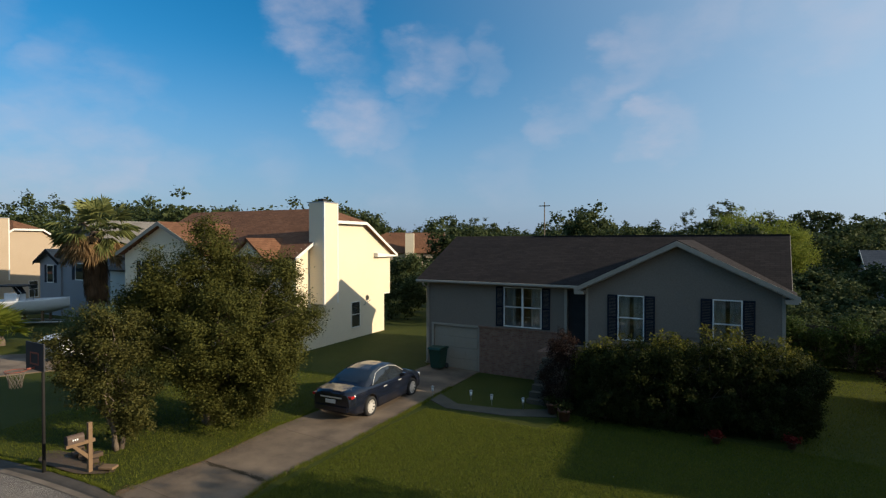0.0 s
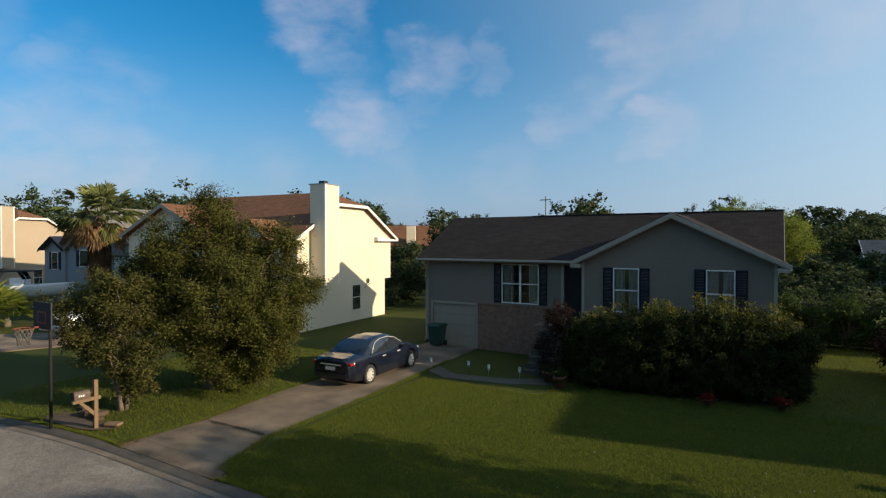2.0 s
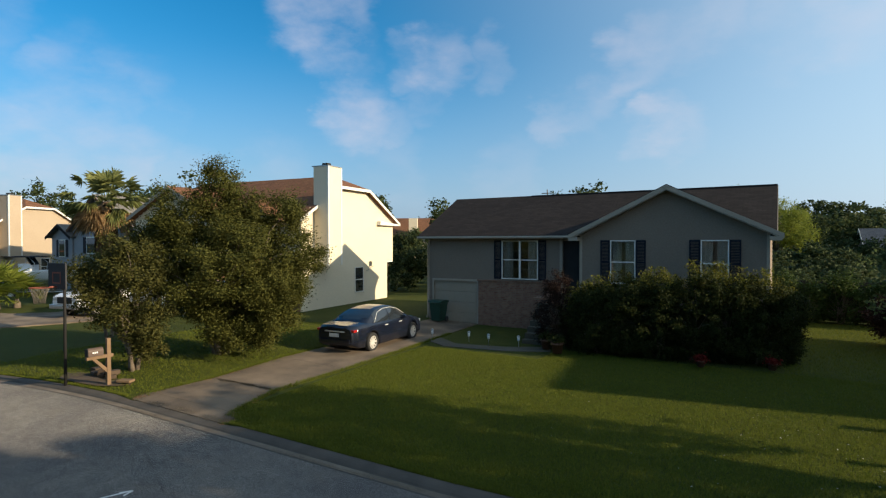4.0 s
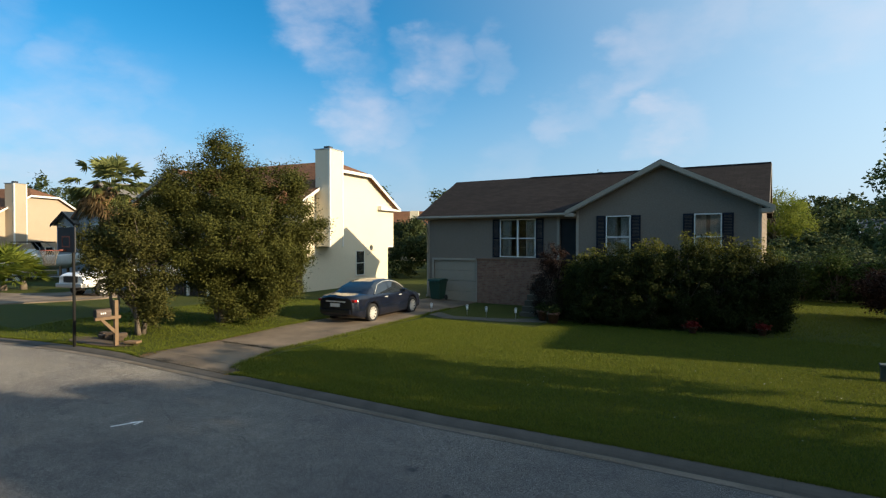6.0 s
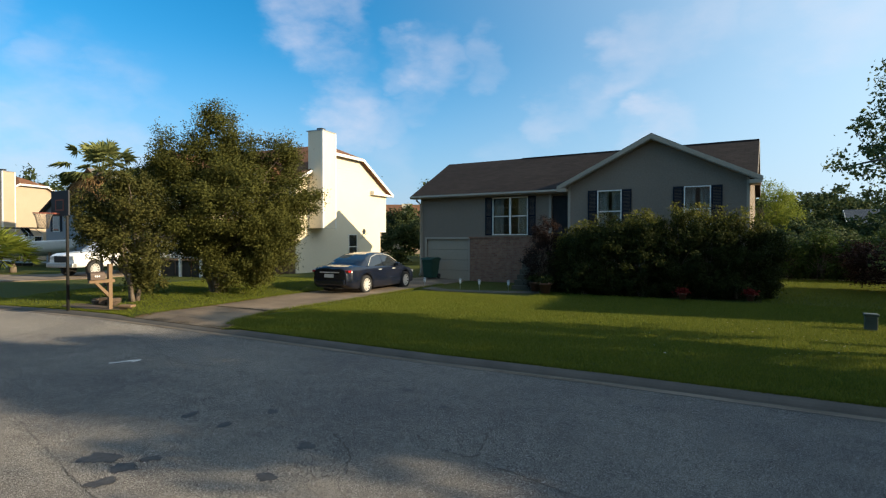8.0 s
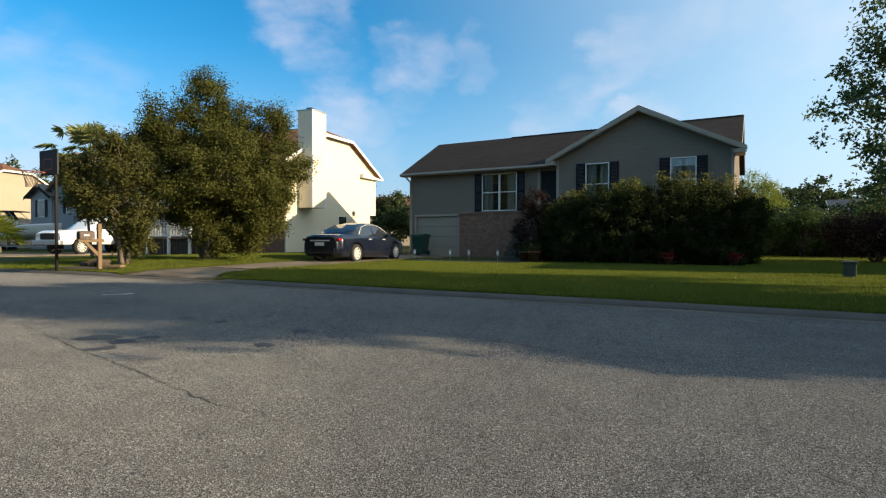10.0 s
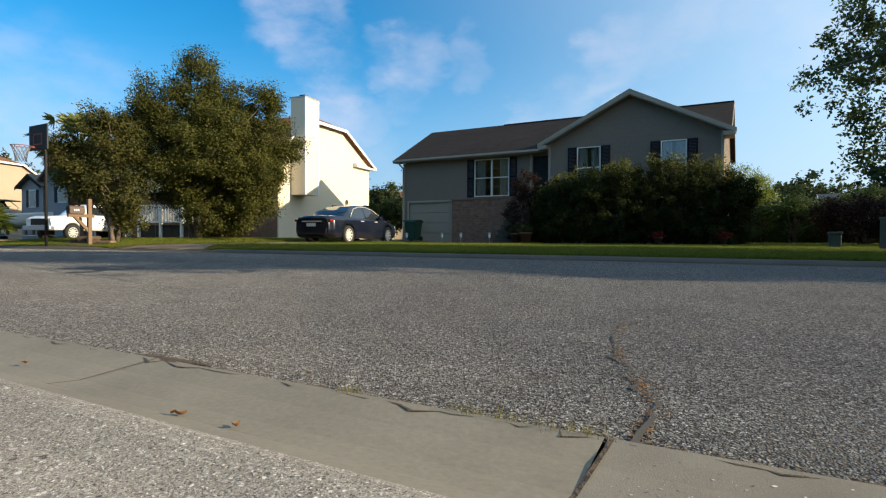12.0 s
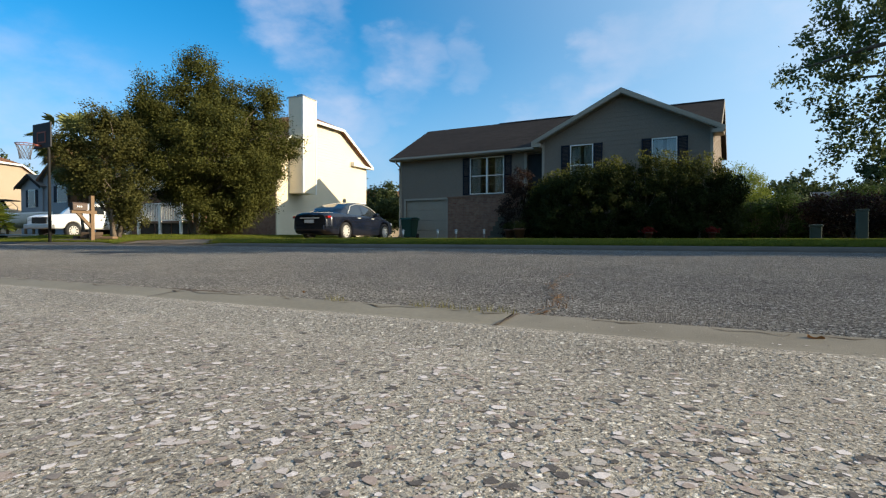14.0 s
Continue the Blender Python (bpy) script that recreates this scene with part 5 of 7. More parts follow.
tree("shrub", (-6.3, 18.4, 0.1), "reddish brown upright shrub beside the steps", "shrub", [(0, 0, 1.1, 0.75, 0.7, 1.1), (0.1, 0, 2.2, 0.5, 0.5, 0.7)], 12000, 200, 0.16, 0.06, "leaf_r", 0.03, 0.4, 61, stems=2)
tree("shrub", (5.0, 24.5, 0.1), "rounded burgundy shrub at the lawn's edge", "shrub", [(0, 0, 1.05, 1.8, 1.6, 0.95)], 12000, 240, 0.25, 0.10, "leaf_r", 0.06, 0.4, 62, stems=3)
tree("tree", (0.8, 66.0, 0.2), "sunlit yellow-green willow-like tree behind the house", "tree",
     [(-4.0, 0, 6.0, 3.0, 3.0, 3.2), (-0.6, 0, 5.4, 2.8, 2.8, 2.8), (1.3, 0.3, 4.7, 1.9, 2.2, 2.7)], 30000, 420, 0.55, 0.2, "leaf_c", 0.3, 2.0, 63, slim=0.35, droop=0.8)


# dark shrubs along the side fence
for i, (x, y, h, r) in enumerate(((0.6, 30.6, 2.2, 1.0), (1.9, 30.4, 1.9, 1.0), (3.1, 30.5, 2.4, 1.1), (4.6, 30.3, 2.0, 1.0), (6.0, 30.4, 2.6, 1.2), (7.6, 30.2, 2.4, 1.2))):
    tree("shrub", (x, y, 0.1), "loose dark green shrub in front of the fence", "shrub", [(0, 0, h * 0.5, r, r * 0.8, h * 0.5), (0.2, 0, h * 0.8, r * 0.6, r * 0.6, h * 0.25)],
         4500, 130, 0.25, 0.11, "leaf_b", 0.04, 0.4, 140 + i, stems=3, group="fence shrubs")


def wood_arrays(rng, spots, leaves, leaf):
    vs, fs, n = [], [], 0
    for x, y, h, r in spots:
        lobes = []
        for k in range(6):
            a, q = rng.uniform(0, 6.28), (0.15 if k == 0 else 0.55) * r
            rz = r * rng.uniform(0.32, 0.5)
            lobes.append((x + math.cos(a) * q, y + math.sin(a) * q, h - rz * 1.05 - (0 if k == 0 else rng.uniform(0.03, 0.3) * h), r * rng.uniform(0.42, 0.62), r * rng.uniform(0.42, 0.62), rz))
        lobes.append((x, y, h * 0.38, r * 0.85, r * 0.85, h * 0.36))
        pts, _, face = crown_points(rng, lobes, leaves, 90, r * 0.15, 0.45)
        v, f = leaf_arrays(rng, pts, leaf * r, 0.1, 0.7, face)
        vs.append(v)
        fs.append(f + n)
        n += len(v)
    return np.concatenate(vs), np.concatenate(fs)


rng = np.random.default_rng(11)
# tree line far behind
spots = []
for i in range(150):
    az = radians(-22 + 110 * (i + rng.uniform(-0.4, 0.4)) / 150)
    d = rng.uniform(120, 175)
    spots.append((-math.sin(az) * d, math.cos(az) * d, d * 0.05 + rng.uniform(1.5, 4.2), rng.uniform(4.5, 8)))
# taller crowns that stand out of the line: azimuth, height, radius
for az, h, r in ((3.7, 16.4, 5.5), (6.6, 14.3, 3.0), (3.0, 15.3, 4.0), (0.7, 13.7, 5.0), (-2.7, 14.3, 6.0), (-4.7, 13.3, 5.0), (-6.6, 13.0, 5.0), (-9.1, 13.3, 6.0), (17.4, 14.5, 3.0), (16.4, 14.3, 3.0), (29.8, 13.7, 5.0), (28.0, 13.4, 3.5), (26.1, 12.7, 4.0), (37.1, 12.1, 5.0), (38.6, 11.6, 4.0), (32.7, 11.5, 3.0), (12.4, 11.7, 4.0), (9.8, 11.4, 4.0), (66.8, 16.5, 5.0), (65.8, 15.6, 4.0), (68.9, 13.3, 6.0)):
    spots.append((-math.sin(radians(az)) * 150, math.cos(radians(az)) * 150, h, r))
spots += [(-104, 42, 13.5, 5.5), (-95, 50, 12.5, 4.5), (-81.5, 44.4, 12.4, 2.8), (-54.8, 37, 11.8, 4.6)]
v, f = wood_arrays(rng, spots, 2600, 0.1)
tagged(raw_mesh("woodland", v, f, "leaf_far"), "dark distant treeline of mixed pines and oaks", "trees", kind="stuff")
# nearer trees behind the gardens
spots = []
for x, y, h, r in ((-19.8, 34, 5, 1.8), (-18.2, 33, 4.6, 1.6), (-17.4, 36, 5.5, 2.0), (-18.8, 38, 5.5, 2.2), (-30, 50, 8.5, 3.5), (-25, 47, 7.5, 3), (-20, 52, 8, 3.2), (-16, 55, 9.5, 4), (-12, 50, 8, 3), (-19, 44, 5, 2.4), (-17, 40, 4.2, 2.0), (-4, 62, 9, 4), (8, 72, 8, 4.5), (10, 52, 5, 3.0), (14, 60, 9, 4),
                   (11, 44, 5.0, 2.8), (15, 45, 6.5, 3.2), (19, 50, 8, 4), (8, 38, 3.2, 2.0), (12, 37, 4, 2.4), (17, 39, 5.5, 3), (22, 42, 7.5, 3.6), (1.5, 33, 2.2, 1.6), (4, 33.5, 2.4, 1.7), (6.5, 33.5, 2.6, 1.8), (9, 34.5, 3.0, 2.0), (-0.5, 33, 2.0, 1.5), (4.5, 36, 2.9, 2.2), (1.0, 37, 2.6, 2.0), (2, 44, 3.0, 2.5), (5, 46, 3.4, 2.5), (0, 52, 3.6, 3.0), (4, 56, 4.2, 3.0), (8, 58, 4.6, 3.0), (-24, 34, 4.0, 2.0), (-26, 37, 5.0, 2.4), (-28, 40, 5.0, 2.5),
                   (-58, 46, 11, 5), (-66, 44, 10, 5), (-48, 50, 12, 5.5), (-43, 47, 11, 5), (-74, 52, 12, 6), (-38, 44, 10, 4), (-90, 50, 13, 6), (-100, 60, 14, 7)):
    spots.append((x, y, h, r))
v, f = wood_arrays(rng, spots, 4600, 0.09)
tagged(raw_mesh("garden_trees", v, f, "leaf_far"), "dense green trees and shrubs behind the gardens", "trees", kind="stuff")

# ---- vehicles ----
def paint_mat(name, colour, rough=0.22):
    m, n, l, p = node_mat(name)
    vec = n.new("ShaderNodeTexCoord").outputs["Object"]
    dust = noise_node(n, l, vec, 2.5)
    c = mix_node(n, l, ramp_node(n, l, dust.outputs["Fac"], 0.45, 0.75, 0.0, 0.02), colour, (0.35, 0.31, 0.25))
    l.new(c, p.inputs["Base Color"])
    p.inputs["Metallic"].default_value, p.inputs["Roughness"].default_value = 0.0, rough
    p.inputs["Coat Weight"].default_value, p.inputs["Coat Roughness"].default_value = 0.3, 0.1
    return m


def lamp_mat(name, colour):
    m, n, l, p = node_mat(name)
    p.inputs["Base Color"].default_value, p.inputs["Roughness"].default_value = (*colour, 1), 0.12
    p.inputs["Coat Weight"].default_value = 1.0
    return m


M["navy"] = paint_mat("navy car paint", (0.006, 0.009, 0.019))
M["white_paint"] = paint_mat("white truck paint", (0.72, 0.72, 0.72))
M["red_lamp"] = lamp_mat("red tail lamp", (0.35, 0.012, 0.012))
M["clear_lamp"] = lamp_mat("clear lamp", (0.55, 0.55, 0.55))
M["rim"] = surface("bright alloy", (0.62, 0.60, 0.56), (0.72, 0.70, 0.66), 0.35, 4.0, 60.0, metal=0.3, bump=0.0)
M["plate"] = surface("pale plate", (0.55, 0.56, 0.55), (0.62, 0.63, 0.62), 0.5)


def curve_at(pts, x):
    if x <= pts[0][0]:
        return pts[0][1]
    for (xa, a), (xb, b) in zip(pts, pts[1:]):
        if x <= xb:
            t = (x - xa) / (xb - xa)
            t = t * t * (3 - 2 * t)
            return a + (b - a) * t
    return pts[-1][1]


def loft(stations, ring_of, close_ends=True):
    """Rings of (y, z) for half the width, mirrored, at each x."""
    bm = bmesh.new()
    rings = []
    for x in stations:
        half = ring_of(x)
        pts = [(-y, z) for y, z in half[::-1] if y > 1e-6] + list(half)
        rings.append([bm.verts.new((x, y, z)) for y, z in pts])
    for a, b in zip(rings, rings[1:]):
        for i in range(len(a) - 1):
            bm.faces.new((a[i], a[i + 1], b[i + 1], b[i])).smooth = True
        bm.faces.new((a[-1], a[0], b[0], b[-1]))
    if close_ends:
        bm.faces.new(rings[0])
        bm.faces.new(rings[-1][::-1])
    bmesh.ops.recalc_face_normals(bm, faces=bm.faces)
    return bm, rings


def wheel(parent, x, y, z, r, w, side):
    """A wheel: tyre of turned section, and a ten-spoke rim."""
    hub = new("wheel")
    hub.parent, hub.location = parent, (x, y, z)
    bm = bmesh.new()
    prof = [(r * 0.68, -w / 2 + 0.01), (r * 0.9, -w / 2), (r, -w / 2 + 0.035), (r, w / 2 - 0.035), (r * 0.9, w / 2), (r * 0.68, w / 2 - 0.01)]
    n = 28
    rings = [[bm.verts.new((math.cos(a) * q, s, math.sin(a) * q)) for q, s in prof] for a in (2 * math.pi * k / n for k in range(n))]
    for k in range(n):
        a, b = rings[k], rings[(k + 1) % n]
        for i in range(len(prof)):
            j = (i + 1) % len(prof)
            bm.faces.new((a[i], b[i], b[j], a[j])).smooth = True
    bmesh.ops.recalc_face_normals(bm, faces=bm.faces)
    part("tyre", bm, "black", hub, local=True)
    bm = bmesh.new()
    o = side * (w / 2 - 0.03)
    for k in range(10):
        a = 2 * math.pi * k / 10
        d, t = Vector((math.cos(a), 0, math.sin(a))), Vector((-math.sin(a), 0, math.cos(a)))
        q = [d * r * 0.12 + t * 0.03, d * r * 0.66 + t * 0.028, d * r * 0.66 - t * 0.028, d * r * 0.12 - t * 0.03]
        prism(bm, [(p.x, p.z) for p in q], "y", min(o, o - side * 0.03), max(o, o - side * 0.03))
    for r0, r1 in ((0.0, 0.2), (0.6, 0.7)):
        ring = []
        for k in range(24):
            a = 2 * math.pi * k / 24
            ring.append([bm.verts.new((math.cos(a) * r * q, o + side * 0.008, math.sin(a) * r * q)) for q in (max(r0, 0.01), r1)] + [bm.verts.new((math.cos(a) * r * r1, o - side * 0.06, math.sin(a) * r * r1))])
        for k in range(24):
            a, b = ring[k], ring[(k + 1) % 24]
            bm.faces.new((a[0], b[0], b[1], a[1]))
            bm.faces.new((a[1], b[1], b[2], a[2]))
    part("rim", bm, "rim", hub, local=True)
    bm = bmesh.new()
    tube(bm, [(0, -side * w * 0.3, 0), (0, side * (w / 2 - 0.07), 0)], [r * 0.66] * 2, 20)
    part("brake_disc", bm, "steel", hub, local=True)
    return hub


def sedan(at, turn):
    car = thing("car", at, "dark navy blue sedan parked on the concrete driveway", "car")
    L, WR, XW = 4.85, 0.335, (1.02, 3.80)
    width = [(0, 0.70), (0.25, 0.84), (0.9, 0.905), (2.4, 0.915), (3.9, 0.90), (4.5, 0.80), (4.85, 0.55)]
    deck_z = [(0, 0.92), (0.12, 1.00), (0.75, 1.04), (1.3, 1.0), (2.6, 0.97), (3.55, 0.97), (4.3, 0.86), (4.75, 0.72), (4.85, 0.62)]
    belt_z = [(0, 0.84), (0.3, 0.94), (1.2, 0.96), (3.4, 0.90), (4.3, 0.76), (4.85, 0.58)]
    low_z = [(0, 0.36), (0.35, 0.22), (0.8, 0.19), (4.2, 0.19), (4.7, 0.24), (4.85, 0.36)]

    def body_ring(x):
        w, zt, zb, z0 = curve_at(width, x), curve_at(deck_z, x), curve_at(belt_z, x), curve_at(low_z, x)
        for xw in XW:
            if abs(x - xw) < 0.40:
                z0 = max(z0, 0.335 + math.sqrt(max(0, 0.40 ** 2 - (x - xw) ** 2)) * 0.95)
        zm = max(z0 + 0.02, 0.60 * zb)
        return [(0, z0), (w * 0.90, z0), (w * 0.985, z0 + 0.03), (w, max(zm, z0 + 0.05)), (w * 0.985, max(zb * 0.86, zm + 0.05)), (w * 0.95, zb), (w * 0.86, zb * 0.35 + zt * 0.65), (w * 0.5, zt), (0, zt + 0.012)]
    st = [i * L / 97 for i in range(98)]
    bm, _ = loft(st, body_ring)
    part("body", bm, "navy", car, "navy metallic body", local=True)
    # cabin
    roof = [(0.78, 1.02), (1.15, 1.22), (1.6, 1.395), (2.05, 1.46), (2.5, 1.465), (2.85, 1.41), (3.2, 1.22), (3.62, 0.97)]

    def roof_z(x):
        for (xa, a), (xb, b) in zip(roof, roof[1:]):
            if x <= xb:
                return a + (b - a) * (x - xa) / (xb - xa)
        return roof[-1][1]
    xs = [0.78 + i * (3.62 - 0.78) / 48 for i in range(49)]

    def cab_ring(x):
        zt = roof_z(x)
        k = max(0.0, (zt - 0.94) / 0.525)
        wt = 0.82 - 0.24 * k
        return [(0.83, 0.9), (0.82, 0.945), (wt + 0.02, max(0.95, zt - 0.06)), (wt - 0.05, zt - 0.012), (wt * 0.55, zt + 0.008), (0, zt + 0.014)]
    bm, rings = loft(xs, cab_ring)
    n_ring = len(rings[0])
    half = n_ring // 2
    glass = {"rear_window": [], "windscreen": [], "side_window": []}
    for f in bm.faces:
        c = f.calc_center_median()
        top = abs(c.y) < 0.54 and c.z > 0.96
        if top and 0.90 < c.x < 1.55:
            glass["rear_window"].append(f)
        elif top and 2.92 < c.x < 3.55:
            glass["windscreen"].append(f)
        elif not top and c.z > 1.0 and abs(c.y) > 0.5 and (1.25 < c.x < 2.18 or 2.28 < c.x < 3.2) and roof_z(c.x) > 1.2:
            glass["side_window"].append(f)
    for key, faces in glass.items():
        groups = [faces] if key != "side_window" else [[f for f in faces if (f.calc_center_median().y > 0) == s and (f.calc_center_median().x < 2.23) == r] for s in (True, False) for r in (True, False)]
        for grp in groups:
            if not grp:
                continue
            b2, made = bmesh.new(), {}
            for f in grp:
                f.normal_update()
                vs = []
                for v in f.verts:
                    if v not in made:
                        v.normal_update()
                        made[v] = b2.verts.new(v.co + v.normal * 0.006)
                    vs.append(made[v])
                b2.faces.new(vs).smooth = True
            part(key, b2, "dark_glass", car, local=True)
    part("cabin", bm, "navy", car, local=True)
    for s in (1, -1):
        b2 = bmesh.new()
        tube(b2, [(1.2, s * 0.815, 1.0), (1.6, s * 0.66, 1.31), (2.0, s * 0.615, 1.40), (2.5, s * 0.612, 1.405), (2.9, s * 0.66, 1.32), (3.25, s * 0.775, 1.10)], [0.012] * 6, 6)
        part("window_trim", b2, "rim", car, "chrome window trim", local=True)
        for x in XW:
            wheel(car, x, s * 0.80, WR, WR, 0.21, s)
        b2 = bmesh.new()
        box(b2, 0.02, 0.34, min(s * 0.44, s * 0.80), max(s * 0.44, s * 0.80), 0.79, 0.88, bevel=0.03)
        part("tail_light", b2, "red_lamp", car, "red tail light", local=True)
        b2 = bmesh.new()
        box(b2, 2.98, 3.14, min(s * 0.86, s * 1.03), max(s * 0.86, s * 1.03), 0.94, 1.06, bevel=0.03)
        part("mirror", b2, "navy", car, local=True)
        b2 = bmesh.new()
        box(b2, 4.35, 4.68, min(s * 0.5, s * 0.74), max(s * 0.5, s * 0.74), 0.60, 0.72, bevel=0.03)
        part("headlight", b2, "clear_lamp", car, local=True)
        for x in (1.75, 2.72):
            b2 = bmesh.new()
            box(b2, x, x + 0.2, min(s * 0.90, s * 0.925), max(s * 0.90, s * 0.925), 0.83, 0.865, bevel=0.008)
            part("door_handle", b2, "rim", car, local=True)
    boxes("bumper", [(-0.03, 0.16, -0.66, 0.66, 0.34, 0.56)], "navy", car, bevel=0.05, local=True)
    boxes("number_plate", [(-0.045, -0.03, -0.2, 0.2, 0.62, 0.74)], "plate", car, local=True)
    boxes("boot_trim", [(-0.02, 0.0, -0.42, 0.42, 0.78, 0.82)], "rim", car, local=True)
    car.matrix_basis = pose(*at, 0, 0, turn)
    return car


car = sedan((-12.33, 13.42, 0.115), 94.4)


def pickup(at, turn):
    tr = thing("pickup_truck", at, "white pickup truck parked on the neighbour's driveway", "truck")
    L, WR, XW = 5.7, 0.40, (1.25, 4.65)
    top = [(0, 1.22), (1.9, 1.24), (3.9, 1.3), (5.2, 1.22), (5.6, 1.14), (5.7, 0.95)]
    width = [(0, 0.92), (0.3, 0.97), (5.0, 0.97), (5.7, 0.82)]

    def ring(x):
        w, zt, z0 = curve_at(width, x), curve_at(top, x), 0.5
        for xw in XW:
            if abs(x - xw) < 0.5:
                z0 = max(z0, 0.40 + math.sqrt(max(0, 0.5 ** 2 - (x - xw) ** 2)) * 0.95)
        return [(0, z0), (w * 0.93, z0), (w, z0 + 0.04), (w * 1.01, max(0.75, z0 + 0.07)), (w, max(zt - 0.08, z0 + 0.12)), (w * 0.94, zt), (0, zt + 0.02)]
    bm, _ = loft([i * L / 80 for i in range(81)], ring)
    part("body", bm, "white_paint", tr, local=True)
    roof = [(1.75, 1.24), (1.95, 1.82), (2.4, 1.93), (3.2, 1.91), (3.5, 1.8), (4.1, 1.28)]

    def rz(x):
        for (xa, a), (xb, b) in zip(roof, roof[1:]):
            if x <= xb:
                return a + (b - a) * (x - xa) / (xb - xa)
        return roof[-1][1]
    bm, _ = loft([1.75 + i * 2.35 / 30 for i in range(31)], lambda x: [(0.90, 1.14), (0.90, 1.24), (0.90 - 0.18 * max(0, (rz(x) - 1.24) / 0.7), max(1.245, rz(x) - 0.08)), (0.5, rz(x)), (0, rz(x) + 0.01)])
    part("cab", bm, "white_paint", tr, local=True)
    for s in (1, -1):
        for x0, x1 in ((2.0, 2.65), (2.75, 3.6)):
            bm = bmesh.new()
            prism(bm, [(x0, 1.32), (x1 + (0.2 if x1 > 3 else 0), 1.32), (x1 - 0.1, 1.74), (x0 + 0.05, 1.74)], "y", min(s * 0.78, s * 0.885), max(s * 0.78, s * 0.885))
            part("side_window", bm, "dark_glass", tr, local=True)
        for x in XW:
            wheel(tr, x, s * 0.86, WR, WR, 0.26, s)
        boxes("headlight", [(5.5, 5.72, min(s * 0.5, s * 0.8), max(s * 0.5, s * 0.8), 0.9, 1.08)], "clear_lamp", tr, bevel=0.03, local=True)
    boxes("bumper", [(5.6, 5.85, -0.9, 0.9, 0.5, 0.72)], "galv", tr, bevel=0.05, local=True)
    boxes("grille", [(5.68, 5.74, -0.48, 0.48, 0.76, 1.08)], "steel", tr, bevel=0.02, local=True)
    tr.matrix_basis = pose(*at, 0, 0, turn)
    return tr


pickup((-30.9, 18.3, 0.16), 283)


def boat(at, turn):
    b = thing("boat", at, "white centre-console motorboat on a trailer with a black top", "boat")
    L = 6.6

    def ring(x):
        t = x / L
        w = 1.15 * (1 - max(0, (t - 0.45) / 0.55) ** 2.2) + 0.02
        zt = 1.95 + 0.3 * t ** 2
        zk = 1.0 + 0.55 * max(0, (t - 0.6) / 0.4) ** 2
        return [(0, zk), (w * 0.62, zk + 0.26), (w * 0.9, zk + 0.42), (w, zt - 0.1), (w * 1.02, zt), (w * 0.92, zt + 0.01), (w * 0.9, zt - 0.25), (0, zt - 0.28)]
    bm, _ = loft([i * L / 30 for i in range(31)], ring)
    part("hull", bm, "white", b, local=True)
    bm = bmesh.new()
    box(bm, 2.4, 3.3, -0.45, 0.45, 1.65, 2.55, bevel=0.08)
    part("console", bm, "white", b, local=True)
    bm = bmesh.new()
    prism(bm, [(3.28, 2.45), (3.36, 2.45), (3.0, 3.0), (2.92, 3.0)], "y", -0.42, 0.42)
    part("windscreen", bm, "dark_glass", b, local=True)
    for x, s in ((2.0, 1), (2.0, -1), (3.6, 1), (3.6, -1)):
        bm = bmesh.new()
        tube(bm, [(x, s * 0.75, 1.85), (x + 0.15, s * 0.7, 2.6), (x + (0.3 if x < 3 else -0.3), s * 0.6, 3.0)], [0.025] * 3, 6)
        part("top_pole", bm, "galv", b, local=True)
    boxes("canopy", [(1.7, 3.9, -0.8, 0.8, 3.0, 3.08)], "black", b, "black folded fabric top", bevel=0.03, local=True)
    bm = bmesh.new()
    box(bm, -0.5, 0.1, -0.22, 0.22, 1.4, 2.5, bevel=0.1)
    part("outboard", bm, "black", b, local=True)
    for s in (1, -1):
        bm = bmesh.new()
        tube(bm, [(0.2, s * 0.8, 0.55), (4.6, s * 0.8, 0.55), (7.4, s * 0.04, 0.5)], [0.05] * 3, 6)
        part("trailer_beam", bm, "galv", b, local=True)
        for x in (1.6, 2.4):
            wheel(b, x, s * 1.1, 0.33, 0.33, 0.2, s)
            boxes("mudguard", [(x - 0.42, x + 0.42, min(s * 0.98, s * 1.24), max(s * 0.98, s * 1.24), 0.70, 0.74)], "white", b, local=True)
    for x in (1.0, 3.2, 5.0):
        boxes("cross_beam", [(x - 0.05, x + 0.05, -0.8, 0.8, 0.5, 0.6)], "galv", b, local=True)
        for s in (1, -1):
            boxes("bunk", [(x - 0.06, x + 0.06, min(s * 0.35, s * 0.5), max(s * 0.35, s * 0.5), 0.6, 1.3)], "wood", b, local=True)
    b.matrix_basis = pose(*at, 0, 0, turn)
    return b


boat((-48.1, 15.96, -0.12), 33.5)

# ---- garden and street furniture ----
# mailbox on a timber post with an arm
mb = thing("mailbox", (-14.92, 7.3, 0.15), "brown metal mailbox on a weathered timber post and arm", "mailbox")
boxes("post", [(-14.97, -14.87, 7.25, 7.35, 0.1, 1.38)], "wood", mb, bevel=0.008)
boxes("arm", [(-14.965, -14.875, 6.74, 7.42, 0.86, 0.95)], "wood", mb, bevel=0.008)
bm = bmesh.new()
prism(bm, [(6.88, 0.86), (6.98, 0.86), (7.25, 0.58), (7.25, 0.45)], "x", -14.955, -14.885)
part("brace", bm, "wood", mb)
bm = bmesh.new()
arch = [(-0.09, 0.0), (0.09, 0.0), (0.09, 0.13)] + [(math.cos(a) * 0.09, 0.13 + math.sin(a) * 0.09) for a in (0.5, 1.0, 1.57, 2.14, 2.64)] + [(-0.09, 0.13)]
prism(bm, [(-14.92 + x, 0.953 + z) for x, z in arch], "y", 6.76, 7.14)
mailcase = part("box", bm, "mail", mb, "brown metal box with a curved top")
